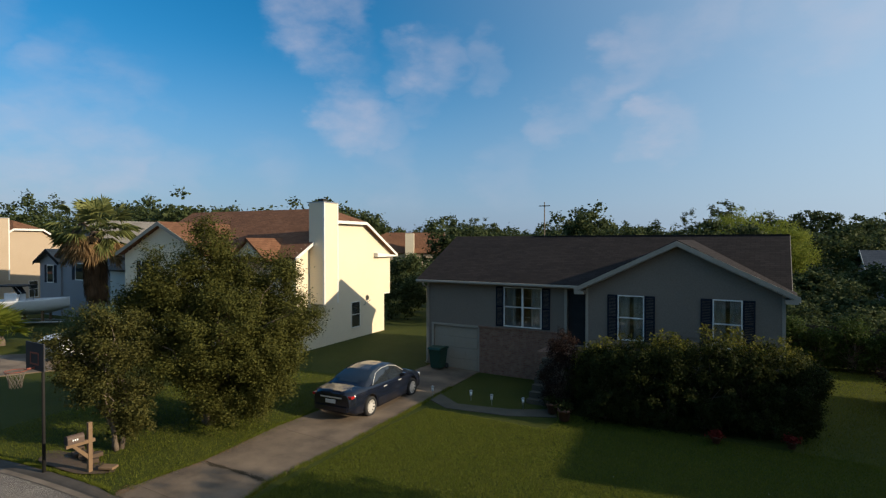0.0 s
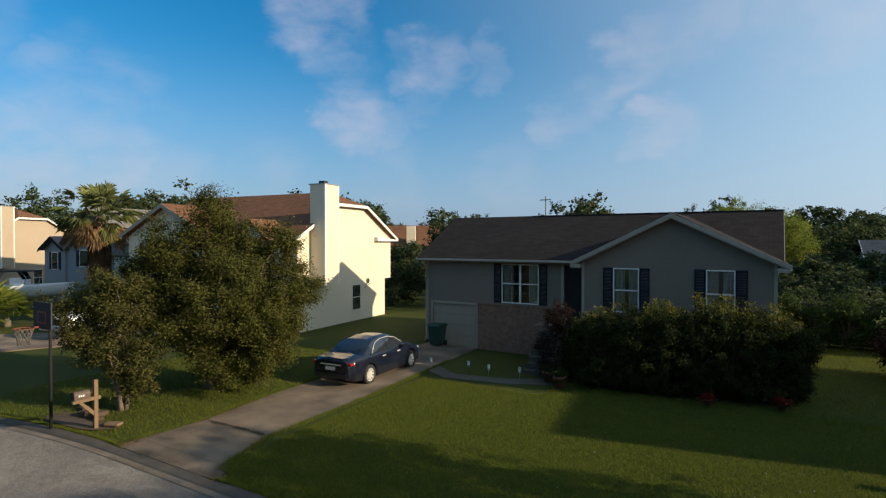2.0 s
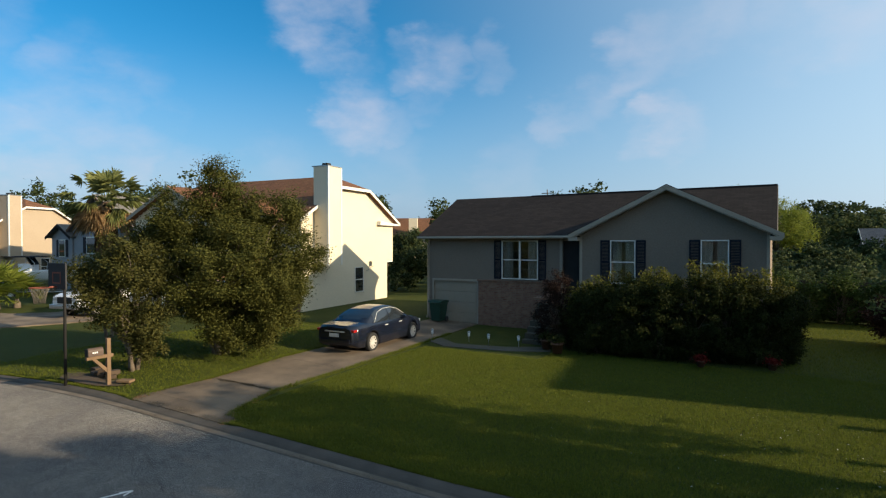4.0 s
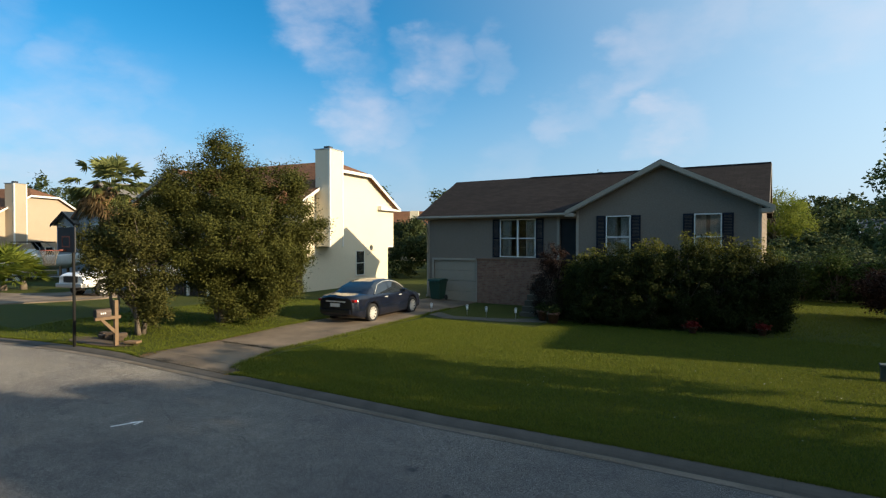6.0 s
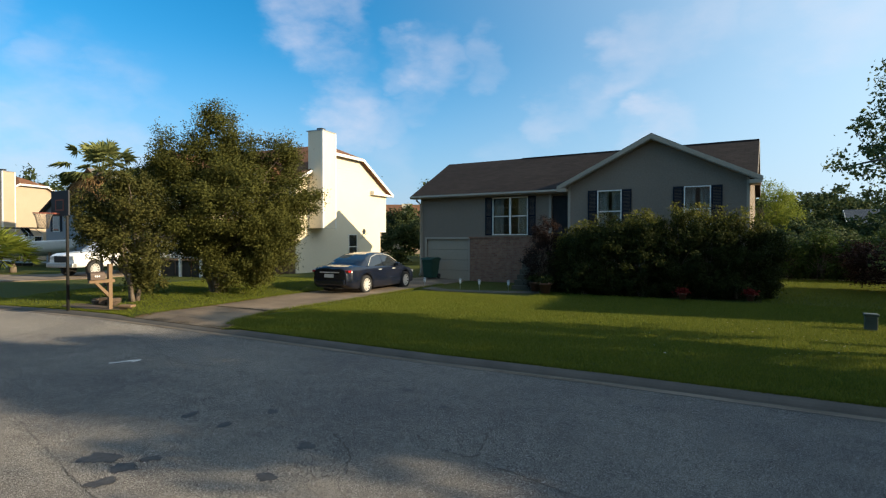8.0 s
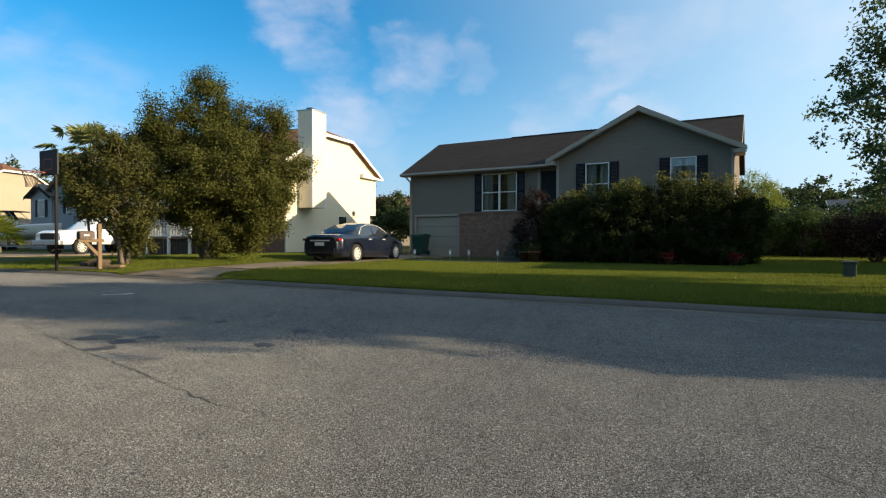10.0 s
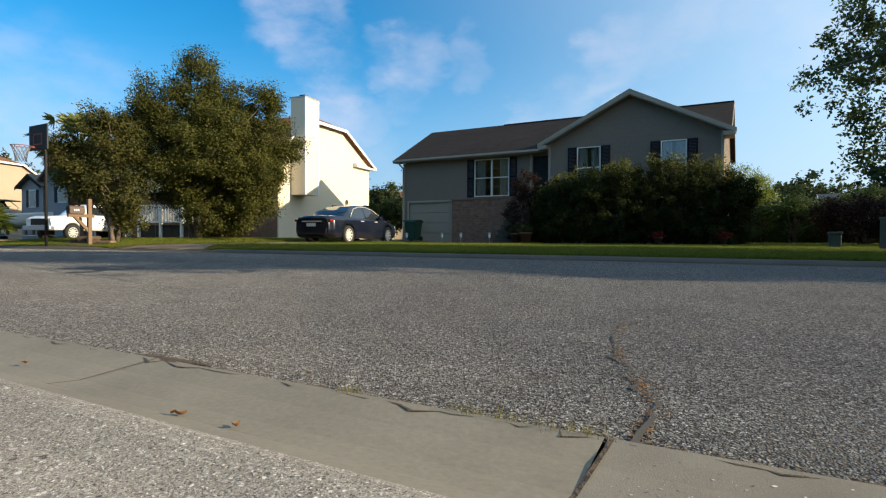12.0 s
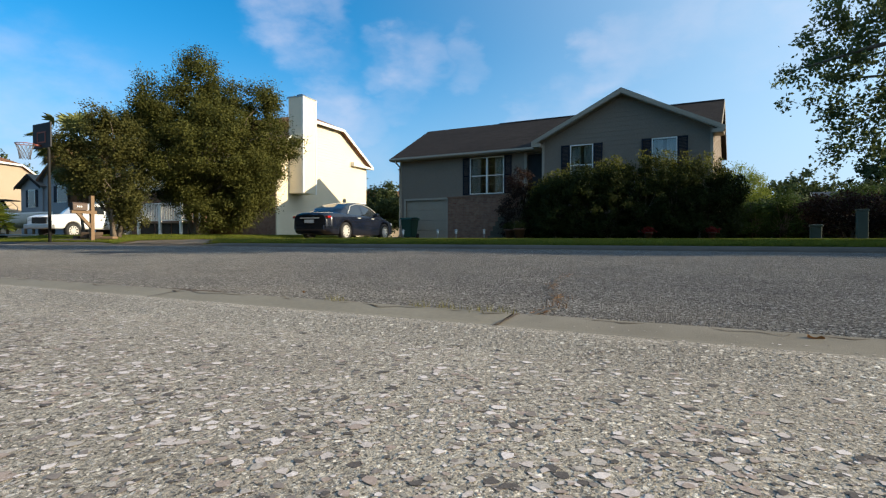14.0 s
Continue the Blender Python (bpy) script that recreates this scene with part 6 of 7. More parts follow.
boxes("door", [(-15.0, -14.84, 6.745, 6.758, 0.96, 1.15)], "steel", mailcase)
for i in range(3):
    boxes("number_bar", [(-14.829, -14.826, 6.86 + i * 0.05, 6.89 + i * 0.05, 1.03, 1.075)], "white", mailcase)
# basketball hoop on a pole
hoop = thing("basketball_hoop", (-16.05, 6.75, 0.14), "basketball hoop on a dark steel pole beside the kerb", "basketball hoop")
bm = bmesh.new()
tube(bm, [(-16.05, 6.75, 0.05), (-16.05, 6.75, 2.7), (-16.05, 6.63, 2.95)], [0.042, 0.038, 0.038], 10)
part("pole", bm, "steel", hoop)
M["board"] = surface("smoky backboard", (0.02, 0.02, 0.024), (0.04, 0.04, 0.045), 0.7, 2.0, 30.0)
M["old_cord"] = surface("dingy cord", (0.13, 0.11, 0.09), (0.2, 0.18, 0.15), 0.9)
M["faded_red"] = surface("faded red paint", (0.20, 0.05, 0.035), (0.26, 0.08, 0.05), 0.6)
board = boxes("backboard", [(-16.53, -15.57, 6.56, 6.6, 2.72, 3.42)], "board", hoop, "dark smoky backboard", bevel=0.01)
for r in ((-16.28, -15.82, 6.55, 6.558, 2.86, 2.9), (-16.28, -15.82, 6.55, 6.558, 3.14, 3.18), (-16.28, -16.24, 6.55, 6.558, 2.9, 3.14), (-15.86, -15.82, 6.55, 6.558, 2.9, 3.14)):
    boxes("target_line", [r], "faded_red", board)
bm = bmesh.new()
ring = [(-16.05 + 0.23 * math.cos(a), 6.15 + 0.23 * math.sin(a), 2.78) for a in (2 * math.pi * k / 20 for k in range(21))]
tube(bm, ring, [0.011] * 21, 6)
tube(bm, [(-16.05, 6.38, 2.78), (-16.05, 6.56, 2.78)], [0.03, 0.03], 6)
part("rim", bm, "faded_red", hoop)
bm = bmesh.new()
for k in range(12):
    a0, a1 = 2 * math.pi * k / 12, 2 * math.pi * (k + 1) / 12
    for s in (0, 1):
        b0, b1 = (a0, a1) if s == 0 else (a1, a0)
        tube(bm, [(-16.05 + math.cos(b0) * 0.22, 6.15 + math.sin(b0) * 0.22, 2.77), (-16.05 + math.cos(b1) * 0.15, 6.15 + math.sin(b1) * 0.15, 2.55), (-16.05 + math.cos(b0) * 0.13, 6.15 + math.sin(b0) * 0.13, 2.36)], [0.006] * 3, 4)
part("net", bm, "old_cord", hoop, "dingy cord net")
# soil, blocks and rubble at the mailbox's foot
bed = thing("soil_bed", (-16.2, 7.4, 0.14), "bare soil patch round the mailbox and pole", "soil", kind="structure")
bm = bmesh.new()
c = bm.verts.new((-16.0, 7.35, 0.15))
rim_v = [bm.verts.new((-16.0 + math.cos(a) * (1.5 + 0.25 * math.sin(3 * a)), 7.42 + math.sin(a) * (0.55 + 0.12 * math.sin(2 * a + 1)), 0.108)) for a in (2 * math.pi * k / 22 for k in range(22))]
for k in range(22):
    bm.faces.new((c, rim_v[k], rim_v[(k + 1) % 22]))
part("soil", bm, "dirt", bed)
rng = np.random.default_rng(21)
for i in range(7):
    x, y = -16.3 + rng.uniform(-0.5, 0.9), 7.75 + rng.uniform(-0.2, 0.3)
    st = boxes("paving_block", [(-0.15, 0.15, -0.1, 0.1, 0, 0.1)], "dirt", None, bevel=0.015)
    st.matrix_basis = pose(x, y, 0.15 + (0.1 if i > 4 else 0), 0, 0, rng.uniform(0, 180))
    tagged(st, "loose dirty concrete block beside the mailbox", "block", "loose blocks")
st = boxes("timber_offcut", [(-0.2, 0.2, -0.12, 0.12, 0, 0.07)], "wood", None, bevel=0.02)
st.matrix_basis = pose(-14.62, 7.6, 0.15, 0, 0, 25)
tagged(st, "pale timber offcut lying in the grass", "timber")

# wheelie bin
wb = thing("wheelie_bin", (-13.05, 21.3, 0.2), "dark green wheelie bin standing by the garage door", "bin")
bm = bmesh.new()
lo, hi = [(-0.24, -0.27), (0.24, -0.27), (0.24, 0.25), (-0.24, 0.25)], [(-0.31, -0.36), (0.31, -0.36), (0.31, 0.36), (-0.31, 0.36)]
lv, hv = [bm.verts.new((x, y, 0.06)) for x, y in lo], [bm.verts.new((x, y, 0.92)) for x, y in hi]
bm.faces.new(lv[::-1])
bm.faces.new(hv)
for i in range(4):
    bm.faces.new((lv[i], lv[(i + 1) % 4], hv[(i + 1) % 4], hv[i]))
bmesh.ops.bevel(bm, geom=list(bm.edges), offset=0.03, segments=2, affect="EDGES")
part("body", bm, "green_plastic", wb, local=True)
bm = bmesh.new()
prism(bm, [(-0.40, 0.925), (0.38, 0.925), (0.38, 0.98), (0.1, 1.04), (-0.36, 1.0)], "x", -0.34, 0.34)
part("lid", bm, "green_plastic", wb, local=True)
for s in (1, -1):
    bm = bmesh.new()
    tube(bm, [(s * 0.25, 0.27, 0.12), (s * 0.31, 0.27, 0.12)], [0.12, 0.12], 14)
    part("wheel", bm, "black", wb, local=True)
bm = bmesh.new()
tube(bm, [(-0.28, 0.42, 0.9), (0.28, 0.42, 0.9)], [0.02, 0.02], 8)
part("handle", bm, "green_plastic", wb, local=True)

# small solar lights along the walk
first = thing("path_light", (-10.97, 17.5, 0.2), "small white solar path light on a stake", "path light", "path lights")
bm = bmesh.new()
tube(bm, [(0, 0, -0.05), (0, 0, 0.2)], [0.012, 0.012], 6)
part("stake", bm, "galv", first, local=True)
bm = bmesh.new()
tube(bm, [(0, 0, 0.16), (0, 0, 0.30)], [0.045, 0.05], 10)
part("lantern", bm, "white", first, local=True)
bm = bmesh.new()
tube(bm, [(0, 0, 0.30), (0, 0, 0.33), (0, 0, 0.36)], [0.07, 0.06, 0.02], 10)
part("cap", bm, "galv", first, local=True)
for x, y in ((-9.45, 17.72), (-8.55, 17.6), (-7.43, 17.8)):
    copy_thing(first, pose(x, y, 0.2, 0, 0, x * 50))

# flower pots at the foot of the hedge
def pot(x, y, r, h, label, bloom=None, seed=0):
    p = thing("flower_pot", (x, y, 0.2), label, "flower pot", "pots by the hedge")
    bm = bmesh.new()
    tube(bm, [(0, 0, 0), (0, 0, h * 0.8), (0, 0, h * 0.8), (0, 0, h), (0, 0, h - 0.02)], [r * 0.7, r * 0.95, r * 1.08, r * 1.08, r * 0.9], 16)
    part("pot", bm, "terracotta", p, local=True)
    rg = np.random.default_rng(seed)
    pts = rg.normal(size=(500, 3)) * [r * 0.6, r * 0.6, r * 0.4] + [0, 0, h + r * 0.4]
    v, f = leaf_arrays(rg, pts, 0.07, 0.1, 0.6)
    tagged(raw_mesh("plant", v, f, bloom or "leaf_h", p), kind="stuff")
    return p


M["bloom"] = leaf_mat("red blooms", (0.09, 0.01, 0.01), (0.20, 0.022, 0.016), 0.2)
pot(-1.35, 17.5, 0.13, 0.2, "terracotta pot with red flowers below the hedge", "bloom", 1)
pot(0.5, 18.1, 0.13, 0.2, "terracotta pot with red flowers at the hedge's end", "bloom", 2)
pot(-6.35, 17.75, 0.2, 0.34, "large terracotta pot with a leafy plant by the walk", None, 3)
pot(-5.75, 17.2, 0.22, 0.36, "large terracotta pot with a leafy plant by the walk", None, 4)

# utility boxes on the lawn
ub = thing("utility_box", (2.85, 13.5, 0.1), "low dark green utility pedestal on the lawn", "utility box")
boxes("cabinet", [(2.74, 2.96, 13.4, 13.62, 0.05, 0.44)], "util", ub, bevel=0.02)
boxes("lid", [(2.72, 2.98, 13.38, 13.64, 0.44, 0.50)], "util", ub, bevel=0.02)
up = thing("utility_post", (3.4, 11.5, 0.1), "pale grey-green telephone pedestal post", "utility post")
boxes("post", [(3.31, 3.49, 11.42, 11.58, 0.05, 0.70)], "util", up, bevel=0.012)
boxes("cap", [(3.295, 3.505, 11.405, 11.595, 0.70, 0.74)], "util", up, bevel=0.012)

# satellite dish on the cream wall
dish = thing("satellite_dish", (-21.36, 26.1, 2.3), "small grey satellite dish on the cream house wall", "satellite dish")
bm = bmesh.new()
tube(bm, [(-21.37, 26.1, 2.15), (-21.2, 26.1, 2.2), (-21.15, 26.15, 2.55)], [0.02] * 3, 6)
part("mast", bm, "galv", dish)
bm = bmesh.new()
n1, rows_d = 16, []
for q in (0.0, 0.06, 0.12, 0.17):
    rows_d.append([bm.verts.new((-21.12 + q * q * 1.3, 26.15 + math.cos(a) * max(q, 0.005), 2.6 + math.sin(a) * max(q, 0.005))) for a in (2 * math.pi * k / n1 for k in range(n1))])
for a, b in zip(rows_d, rows_d[1:]):
    for k in range(n1):
        bm.faces.new((a[k], b[k], b[(k + 1) % n1], a[(k + 1) % n1])).smooth = True
bmesh.ops.solidify(bm, geom=list(bm.faces), thickness=0.012)
part("reflector", bm, "galv", dish)
bm = bmesh.new()
tube(bm, [(-21.1, 26.15, 2.34), (-20.8, 26.15, 2.5)], [0.012, 0.012], 6)
part("feed_arm", bm, "galv", dish)

# garden fence beyond the grey house
fence = thing("fence", (6, 31, 0.2), "dark weathered board fence across the side garden", "fence")
fb = bmesh.new()
box(fb, -0.068, 0.068, -0.01, 0.01, 0, 1.85)
fm = bpy.data.meshes.new("board")
uv_plan(fb)
fb.to_mesh(fm)
fb.free()
fm.materials.append(M["fence"])
rng = np.random.default_rng(5)
for i in range(110):
    t = i / 109
    ob = new("board", fm)
    ob.parent = fence
    ob.location = Vector((0.7 + 15.6 * t, 31.2 - 0.6 * t + rng.uniform(-0.008, 0.008), 0.2 + rng.uniform(-0.02, 0.02))) - fence.location
    ob.rotation_euler = (0, 0, -0.04)
for z in (0.6, 1.6):
    bm = bmesh.new()
    tube(bm, [(0.6, 31.26, z), (16.4, 30.66, z)], [0.045, 0.045], 4)
    part("rail", bm, "fence", fence)

# fan palm with a skirt of dry fronds
def fan_frond(rg, o, d, stem, r, fold, sag, vs, fs, width=0.08):
    """One palmate frond: a stalk from o along d, and pleated fingers spread round its end."""
    s = np.cross(d, [0, 0, 1.0])
    s = s / (np.linalg.norm(s) + 1e-6)
    c = o + d * stem
    k0 = len(vs)
    vs += [o + s * 0.035, o - s * 0.035, c - s * 0.015, c + s * 0.015]
    fs += [(k0, k0 + 1, k0 + 2), (k0, k0 + 2, k0 + 3)]
    m = 19
    for j in range(m):
        b = radians(-110 + 220 * j / (m - 1)) * fold
        rr = r * rg.uniform(0.85, 1.1) * (0.72 + 0.28 * math.cos(b))
        tip = c + (d * math.cos(b) + s * math.sin(b)) * rr - np.array([0, 0, rr * sag * rg.uniform(0.5, 1.3)])
        w = (s * math.cos(b) - d * math.sin(b)) * width
        mid = c * 0.5 + tip * 0.5 + np.array([0, 0, rr * sag * 0.35])
        k0 = len(vs)
        vs += [c, mid + w, tip, mid - w]
        fs += [(k0, k0 + 1, k0 + 2), (k0, k0 + 2, k0 + 3)]


def palm(at, h, seed):
    p = thing("palm_tree", at, "fan palm with a brown skirt of dead fronds", "palm tree")
    rg = np.random.default_rng(seed)
    bm = bmesh.new()
    zs = [i * (h - 0.3) / 30 for i in range(31)]
    tube(bm, [(0.03 * math.sin(z), 0.02 * math.cos(z), z) for z in zs], [0.46 - 0.2 * max(0, min(1, (z - h + 2) / 2)) + (0.05 if i % 2 else 0) for i, z in enumerate(zs)], 14)
    part("trunk", bm, "palm_bark", p, local=True)
    # name, fronds, lowest and highest angle, highest and lowest root, material, stalk, blade, spread, sag
    for name, n, el0, el1, up, down, mat, stem, r, fold, sag in (
            ("crown", 25, 0, 80, 0.0, 0.3, "palm", 1.5, 1.15, 0.9, 0.4), ("lower_fronds", 13, -35, 5, 0.1, 0.6, "palm", 1.35, 1.05, 0.8, 0.6),
            ("dry_fronds", 34, -60, -5, 0.3, 0.9, "dry", 1.2, 0.95, 0.6, 0.6), ("frond_jacket", 170, -89, -74, 0.7, 3.6, "dead", 0.7, 0.8, 0.3, 0.5)):
        vs, fs = [], []
        for i in range(n):
            a, e = rg.uniform(0, 6.283), radians(rg.uniform(el0, el1))
            d = np.array([math.cos(a) * math.cos(e), math.sin(a) * math.cos(e), math.sin(e)])
            o = np.array([math.cos(a) * 0.35, math.sin(a) * 0.35, h - rg.uniform(up, down)])
            fan_frond(rg, o, d, stem * rg.uniform(0.7, 1.15), r, fold, sag, vs, fs, 0.055)
        raw_mesh(name, np.array(vs), np.array(fs), mat, p)
    return p


M["palm_bark"] = surface("dark fibrous palm trunk", (0.05, 0.032, 0.022), (0.11, 0.07, 0.045), 0.95, 3.0, 25.0, bump=0.8, dist=0.03)
M["dry"] = leaf_mat("dry palm fronds", (0.16, 0.095, 0.045), (0.42, 0.28, 0.14), 0.25, 0.8)
M["dead"] = leaf_mat("dead palm fronds", (0.06, 0.035, 0.02), (0.15, 0.085, 0.045), 0.15, 0.8)
M["palm"] = leaf_mat("palm fronds", (0.10, 0.125, 0.04), (0.27, 0.28, 0.10), 0.3, 0.5)
palm((-38.84, 19.5, 0.12), 6.9, 8)
# low fan palms beside the neighbour's driveway
def fan_shrub(at, n, ln, seed):
    p = thing("fan_palm", at, "low yellow-green fan palm beside the neighbour's driveway", "palm", "low fan palms")
    rg = np.random.default_rng(seed)
    bm = bmesh.new()
    tube(bm, [(0, 0, -0.1), (0, 0, 0.3), (0, 0, 0.55)], [0.2, 0.18, 0.08], 10)
    part("trunk", bm, "bark", p, local=True)
    vs, fs, k0 = [], [], 0
    for i in range(n):
        a, e = rg.uniform(0, 6.283), radians(rg.uniform(5, 85))
        d = np.array([math.cos(a) * math.cos(e), math.sin(a) * math.cos(e), math.sin(e)])
        s = np.array([-math.sin(a), math.cos(a), 0.0])
        o = np.array([0, 0, 0.5])
        c = o + d * ln * 0.55
        vs += [o + s * 0.02, o - s * 0.02, c]
        fs.append((k0, k0 + 1, k0 + 2))
        k0 += 3
        for j in range(15):
            b = radians(-80 + 160 * j / 14)
            r = ln * rg.uniform(0.42, 0.55)
            tip = c + (d * math.cos(b) + s * math.sin(b)) * r - np.array([0, 0, r * rg.uniform(0.1, 0.5)])
            w = (s * math.cos(b) - d * math.sin(b)) * 0.045
            mid = c * 0.45 + tip * 0.55 + np.array([0, 0, 0.06])
            vs += [c, mid + w, tip, mid - w]
            fs += [(k0, k0 + 1, k0 + 2), (k0, k0 + 2, k0 + 3)]
            k0 += 4
    raw_mesh("fronds", np.array(vs), np.array(fs), "leaf_c", p)
    return p


fan_shrub((-37.3, 12.65, 0.12), 34, 2.65, 81)
fan_shrub((-37.2, 13.6, 0.12), 20, 1.5, 82)
# utility pole far behind the roofs
pole = thing("utility_pole", (-33.3, 89, 0.2), "wooden utility pole far behind the roofs", "utility pole")
bm = bmesh.new()
tube(bm, [(0, 0, 0), (0, 0, 12.6)], [0.12, 0.09], 8)
part("pole", bm, "bark", pole, local=True)
boxes("crossarm", [(-1.0, 1.0, -0.06, 0.06, 11.9, 12.05)], "bark", pole, local=True)

# ---- road surface details ----
def road_z(x, y):
    v = y - bend(x) * min(1.0, max(0.0, y / 3.0))
    pts = [(ROAD_NEAR, -0.035), (1.0, 0.0), (3.1, 0.03), (5.0, 0.01), (ROAD_FAR, -0.012)]
    for (a, za), (b, zb) in zip(pts, pts[1:]):
        if v <= b:
            return za + (zb - za) * (v - a) / (b - a)
    return -0.012


def crack(points, width, seed, mat="crack"):
    """A jagged ribbon along the points, lying just above the asphalt."""
    rg = np.random.default_rng(seed)
    line = []
    for (xa, ya), (xb, yb) in zip(points, points[1:]):
        n = max(2, int(math.hypot(xb - xa, yb - ya) / 0.05))
        for i in range(n):
            t = i / n
            line.append((xa + (xb - xa) * t + rg.normal() * 0.012, ya + (yb - ya) * t + rg.normal() * 0.012))
    bm, prev = bmesh.new(), None
    for i, (x, y) in enumerate(line):
        x2, y2 = line[min(i + 1, len(line) - 1)]
        x1, y1 = line[max(i - 1, 0)]
        d = Vector((x2 - x1, y2 - y1)).normalized()
        w = width * rg.uniform(0.06, 0.5)
        a = bm.verts.new((x - d.y * w, y + d.x * w, road_z(x, y) + 0.0035))
        b = bm.verts.new((x + d.y * w, y - d.x * w, road_z(x, y) + 0.0035))
        if prev:
            bm.faces.new((prev[0], prev[1], b, a))
        prev = (a, b)
    ob = part("road_crack", bm, mat)
    return tagged(ob, "dark crack in the asphalt", "crack", "road cracks", "structure")


for i, (pts, w) in enumerate((([(-6.2, 1.7), (-3.93, 1.23), (-2.63, 0.99), (-1.58, 0.78), (-1.2, 0.84)], 0.014), ([(-1.13, 1.27), (-0.58, 1.34), (-0.11, 1.03), (0.38, 0.64), (0.82, 0.5)], 0.007),
                              ([(0.32, 1.5), (0.32, 1.12), (0.75, 0.8), (1.14, 0.6), (1.64, 0.3), (2.6, 0.0)], 0.006), ([(1.02, 2.6), (1.05, 2.27), (1.09, 1.55), (1.5, 1.2), (2.4, 1.1), (4.0, 0.9)], 0.009),
                              ([(-3.0, 2.4), (-1.0, 2.75), (1.0, 2.6), (3.5, 2.3)], 0.008), ([(-9, 2.6), (-6.5, 3.2), (-4, 3.0), (-1.5, 3.6)], 0.01), ([(-2.5, 5.2), (-0.5, 4.2), (0.5, 3.2)], 0.008), ([(0.3, 0.2), (-0.6, 0.3), (-1.5, 0.15)], 0.005), ([(-2.17, 3.61), (-1.83, 3.36), (-1.39, 3.35), (-1.35, 3.48), (-1.61, 4.24)], 0.03), ([(-1.39, 3.35), (-1.07, 3.27), (-0.3, 3.1), (0.6, 3.2)], 0.024), ([(-2.9, 3.17), (-2.45, 2.91), (-2.15, 2.49), (-2.34, 2.31)], 0.024), ([(-9.5, 5.2), (-7.6, 4.4), (-6.1, 4.6), (-4.9, 4.1)], 0.02))):
    crack(pts, w, 100 + i)
RUSTY = [(1.01, -0.36), (1.0, -0.22), (0.985, -0.07), (0.93, 0.07), (0.86, 0.25), (0.79, 0.53), (0.77, 0.8)]
crack(RUSTY, 0.014, 121)
crack([(-14, -0.36), (-6, -0.365), (0, -0.366), (8, -0.366)], 0.009, 122, "dirt")


def blot(x, y, rx, ry, turn, mat, label, category, seed, name="oil_stain"):
    rg = np.random.default_rng(seed)
    bm = bmesh.new()
    c = bm.verts.new((x, y, road_z(x, y) + 0.006))
    n = 44
    vs, q = [], 0.95
    for k in range(n):
        a = 2 * math.pi * k / n
        q = min(1.15, max(0.6, q + rg.normal() * 0.12))
        dx, dy = math.cos(a) * rx * q, math.sin(a) * ry * q
        px, py = x + dx * math.cos(turn) - dy * math.sin(turn), y + dx * math.sin(turn) + dy * math.cos(turn)
        vs.append(bm.verts.new((px, py, road_z(px, py) + 0.004)))
    for k in range(n):
        bm.faces.new((c, vs[k], vs[(k + 1) % n]))
    return tagged(part(name, bm, mat), label, category, "", "structure")


for i, (x, y, r) in enumerate(((-4.37, 1.62, 0.22), (-3.96, 1.58, 0.15), (-3.93, 1.84, 0.09), (-3.83, 1.34, 0.12), (-4.74, 2.8, 0.11), (-4.09, 2.78, 0.10), (-4.03, 3.37, 0.09), (-2.91, 2.78, 0.11), (-2.73, 2.12, 0.12), (-3.2, 5.0, 0.1), (-2.4, 4.6, 0.07))):
    blot(x, y, r, r * 0.75, 0.4 * i, "oil", "dark oil stain on the asphalt", "oil stain", 200 + i)
# sprayed white survey mark
bm = bmesh.new()
for quad in ([(-8.35, 3.70), (-8.30, 3.69), (-8.12, 4.28), (-8.17, 4.29)], [(-8.17, 4.29), (-8.12, 4.28), (-8.24, 4.06), (-8.28, 4.08)], [(-8.17, 4.29), (-8.12, 4.28), (-8.06, 4.04), (-8.10, 4.03)]):
    bm.faces.new([bm.verts.new((-8.2 + (x + 8.2) * 0.9, 4.0 + (y - 4.0) * 0.75, road_z(x, y) + 0.003)) for x, y in quad])
tagged(part("road_mark", bm, "trim"), "sprayed white arrow mark on the asphalt", "road mark", kind="structure")
# joints in the gutter and the apron
for x in (-6.4, -3.4, -0.27, 0.963, 4.0):
    bm = bmesh.new()
    rows_j = [[bm.verts.new((x + dx + 0.05 * (y + 0.55), y, z + 0.001)) for dx in ((-0.004, 0.004) if x == 0.963 else (-0.003, 0.003))] for y, z in ((-0.356, -0.031), (-0.55, -0.049), (-0.64, -0.041))]
    for a, b in zip(rows_j, rows_j[1:]):
        bm.faces.new((a[0], a[1], b[1], b[0]))
    tagged(part("gutter_joint", bm, "dirt"), "soil-filled joint across the gutter", "joint", "gutter joints", "structure")

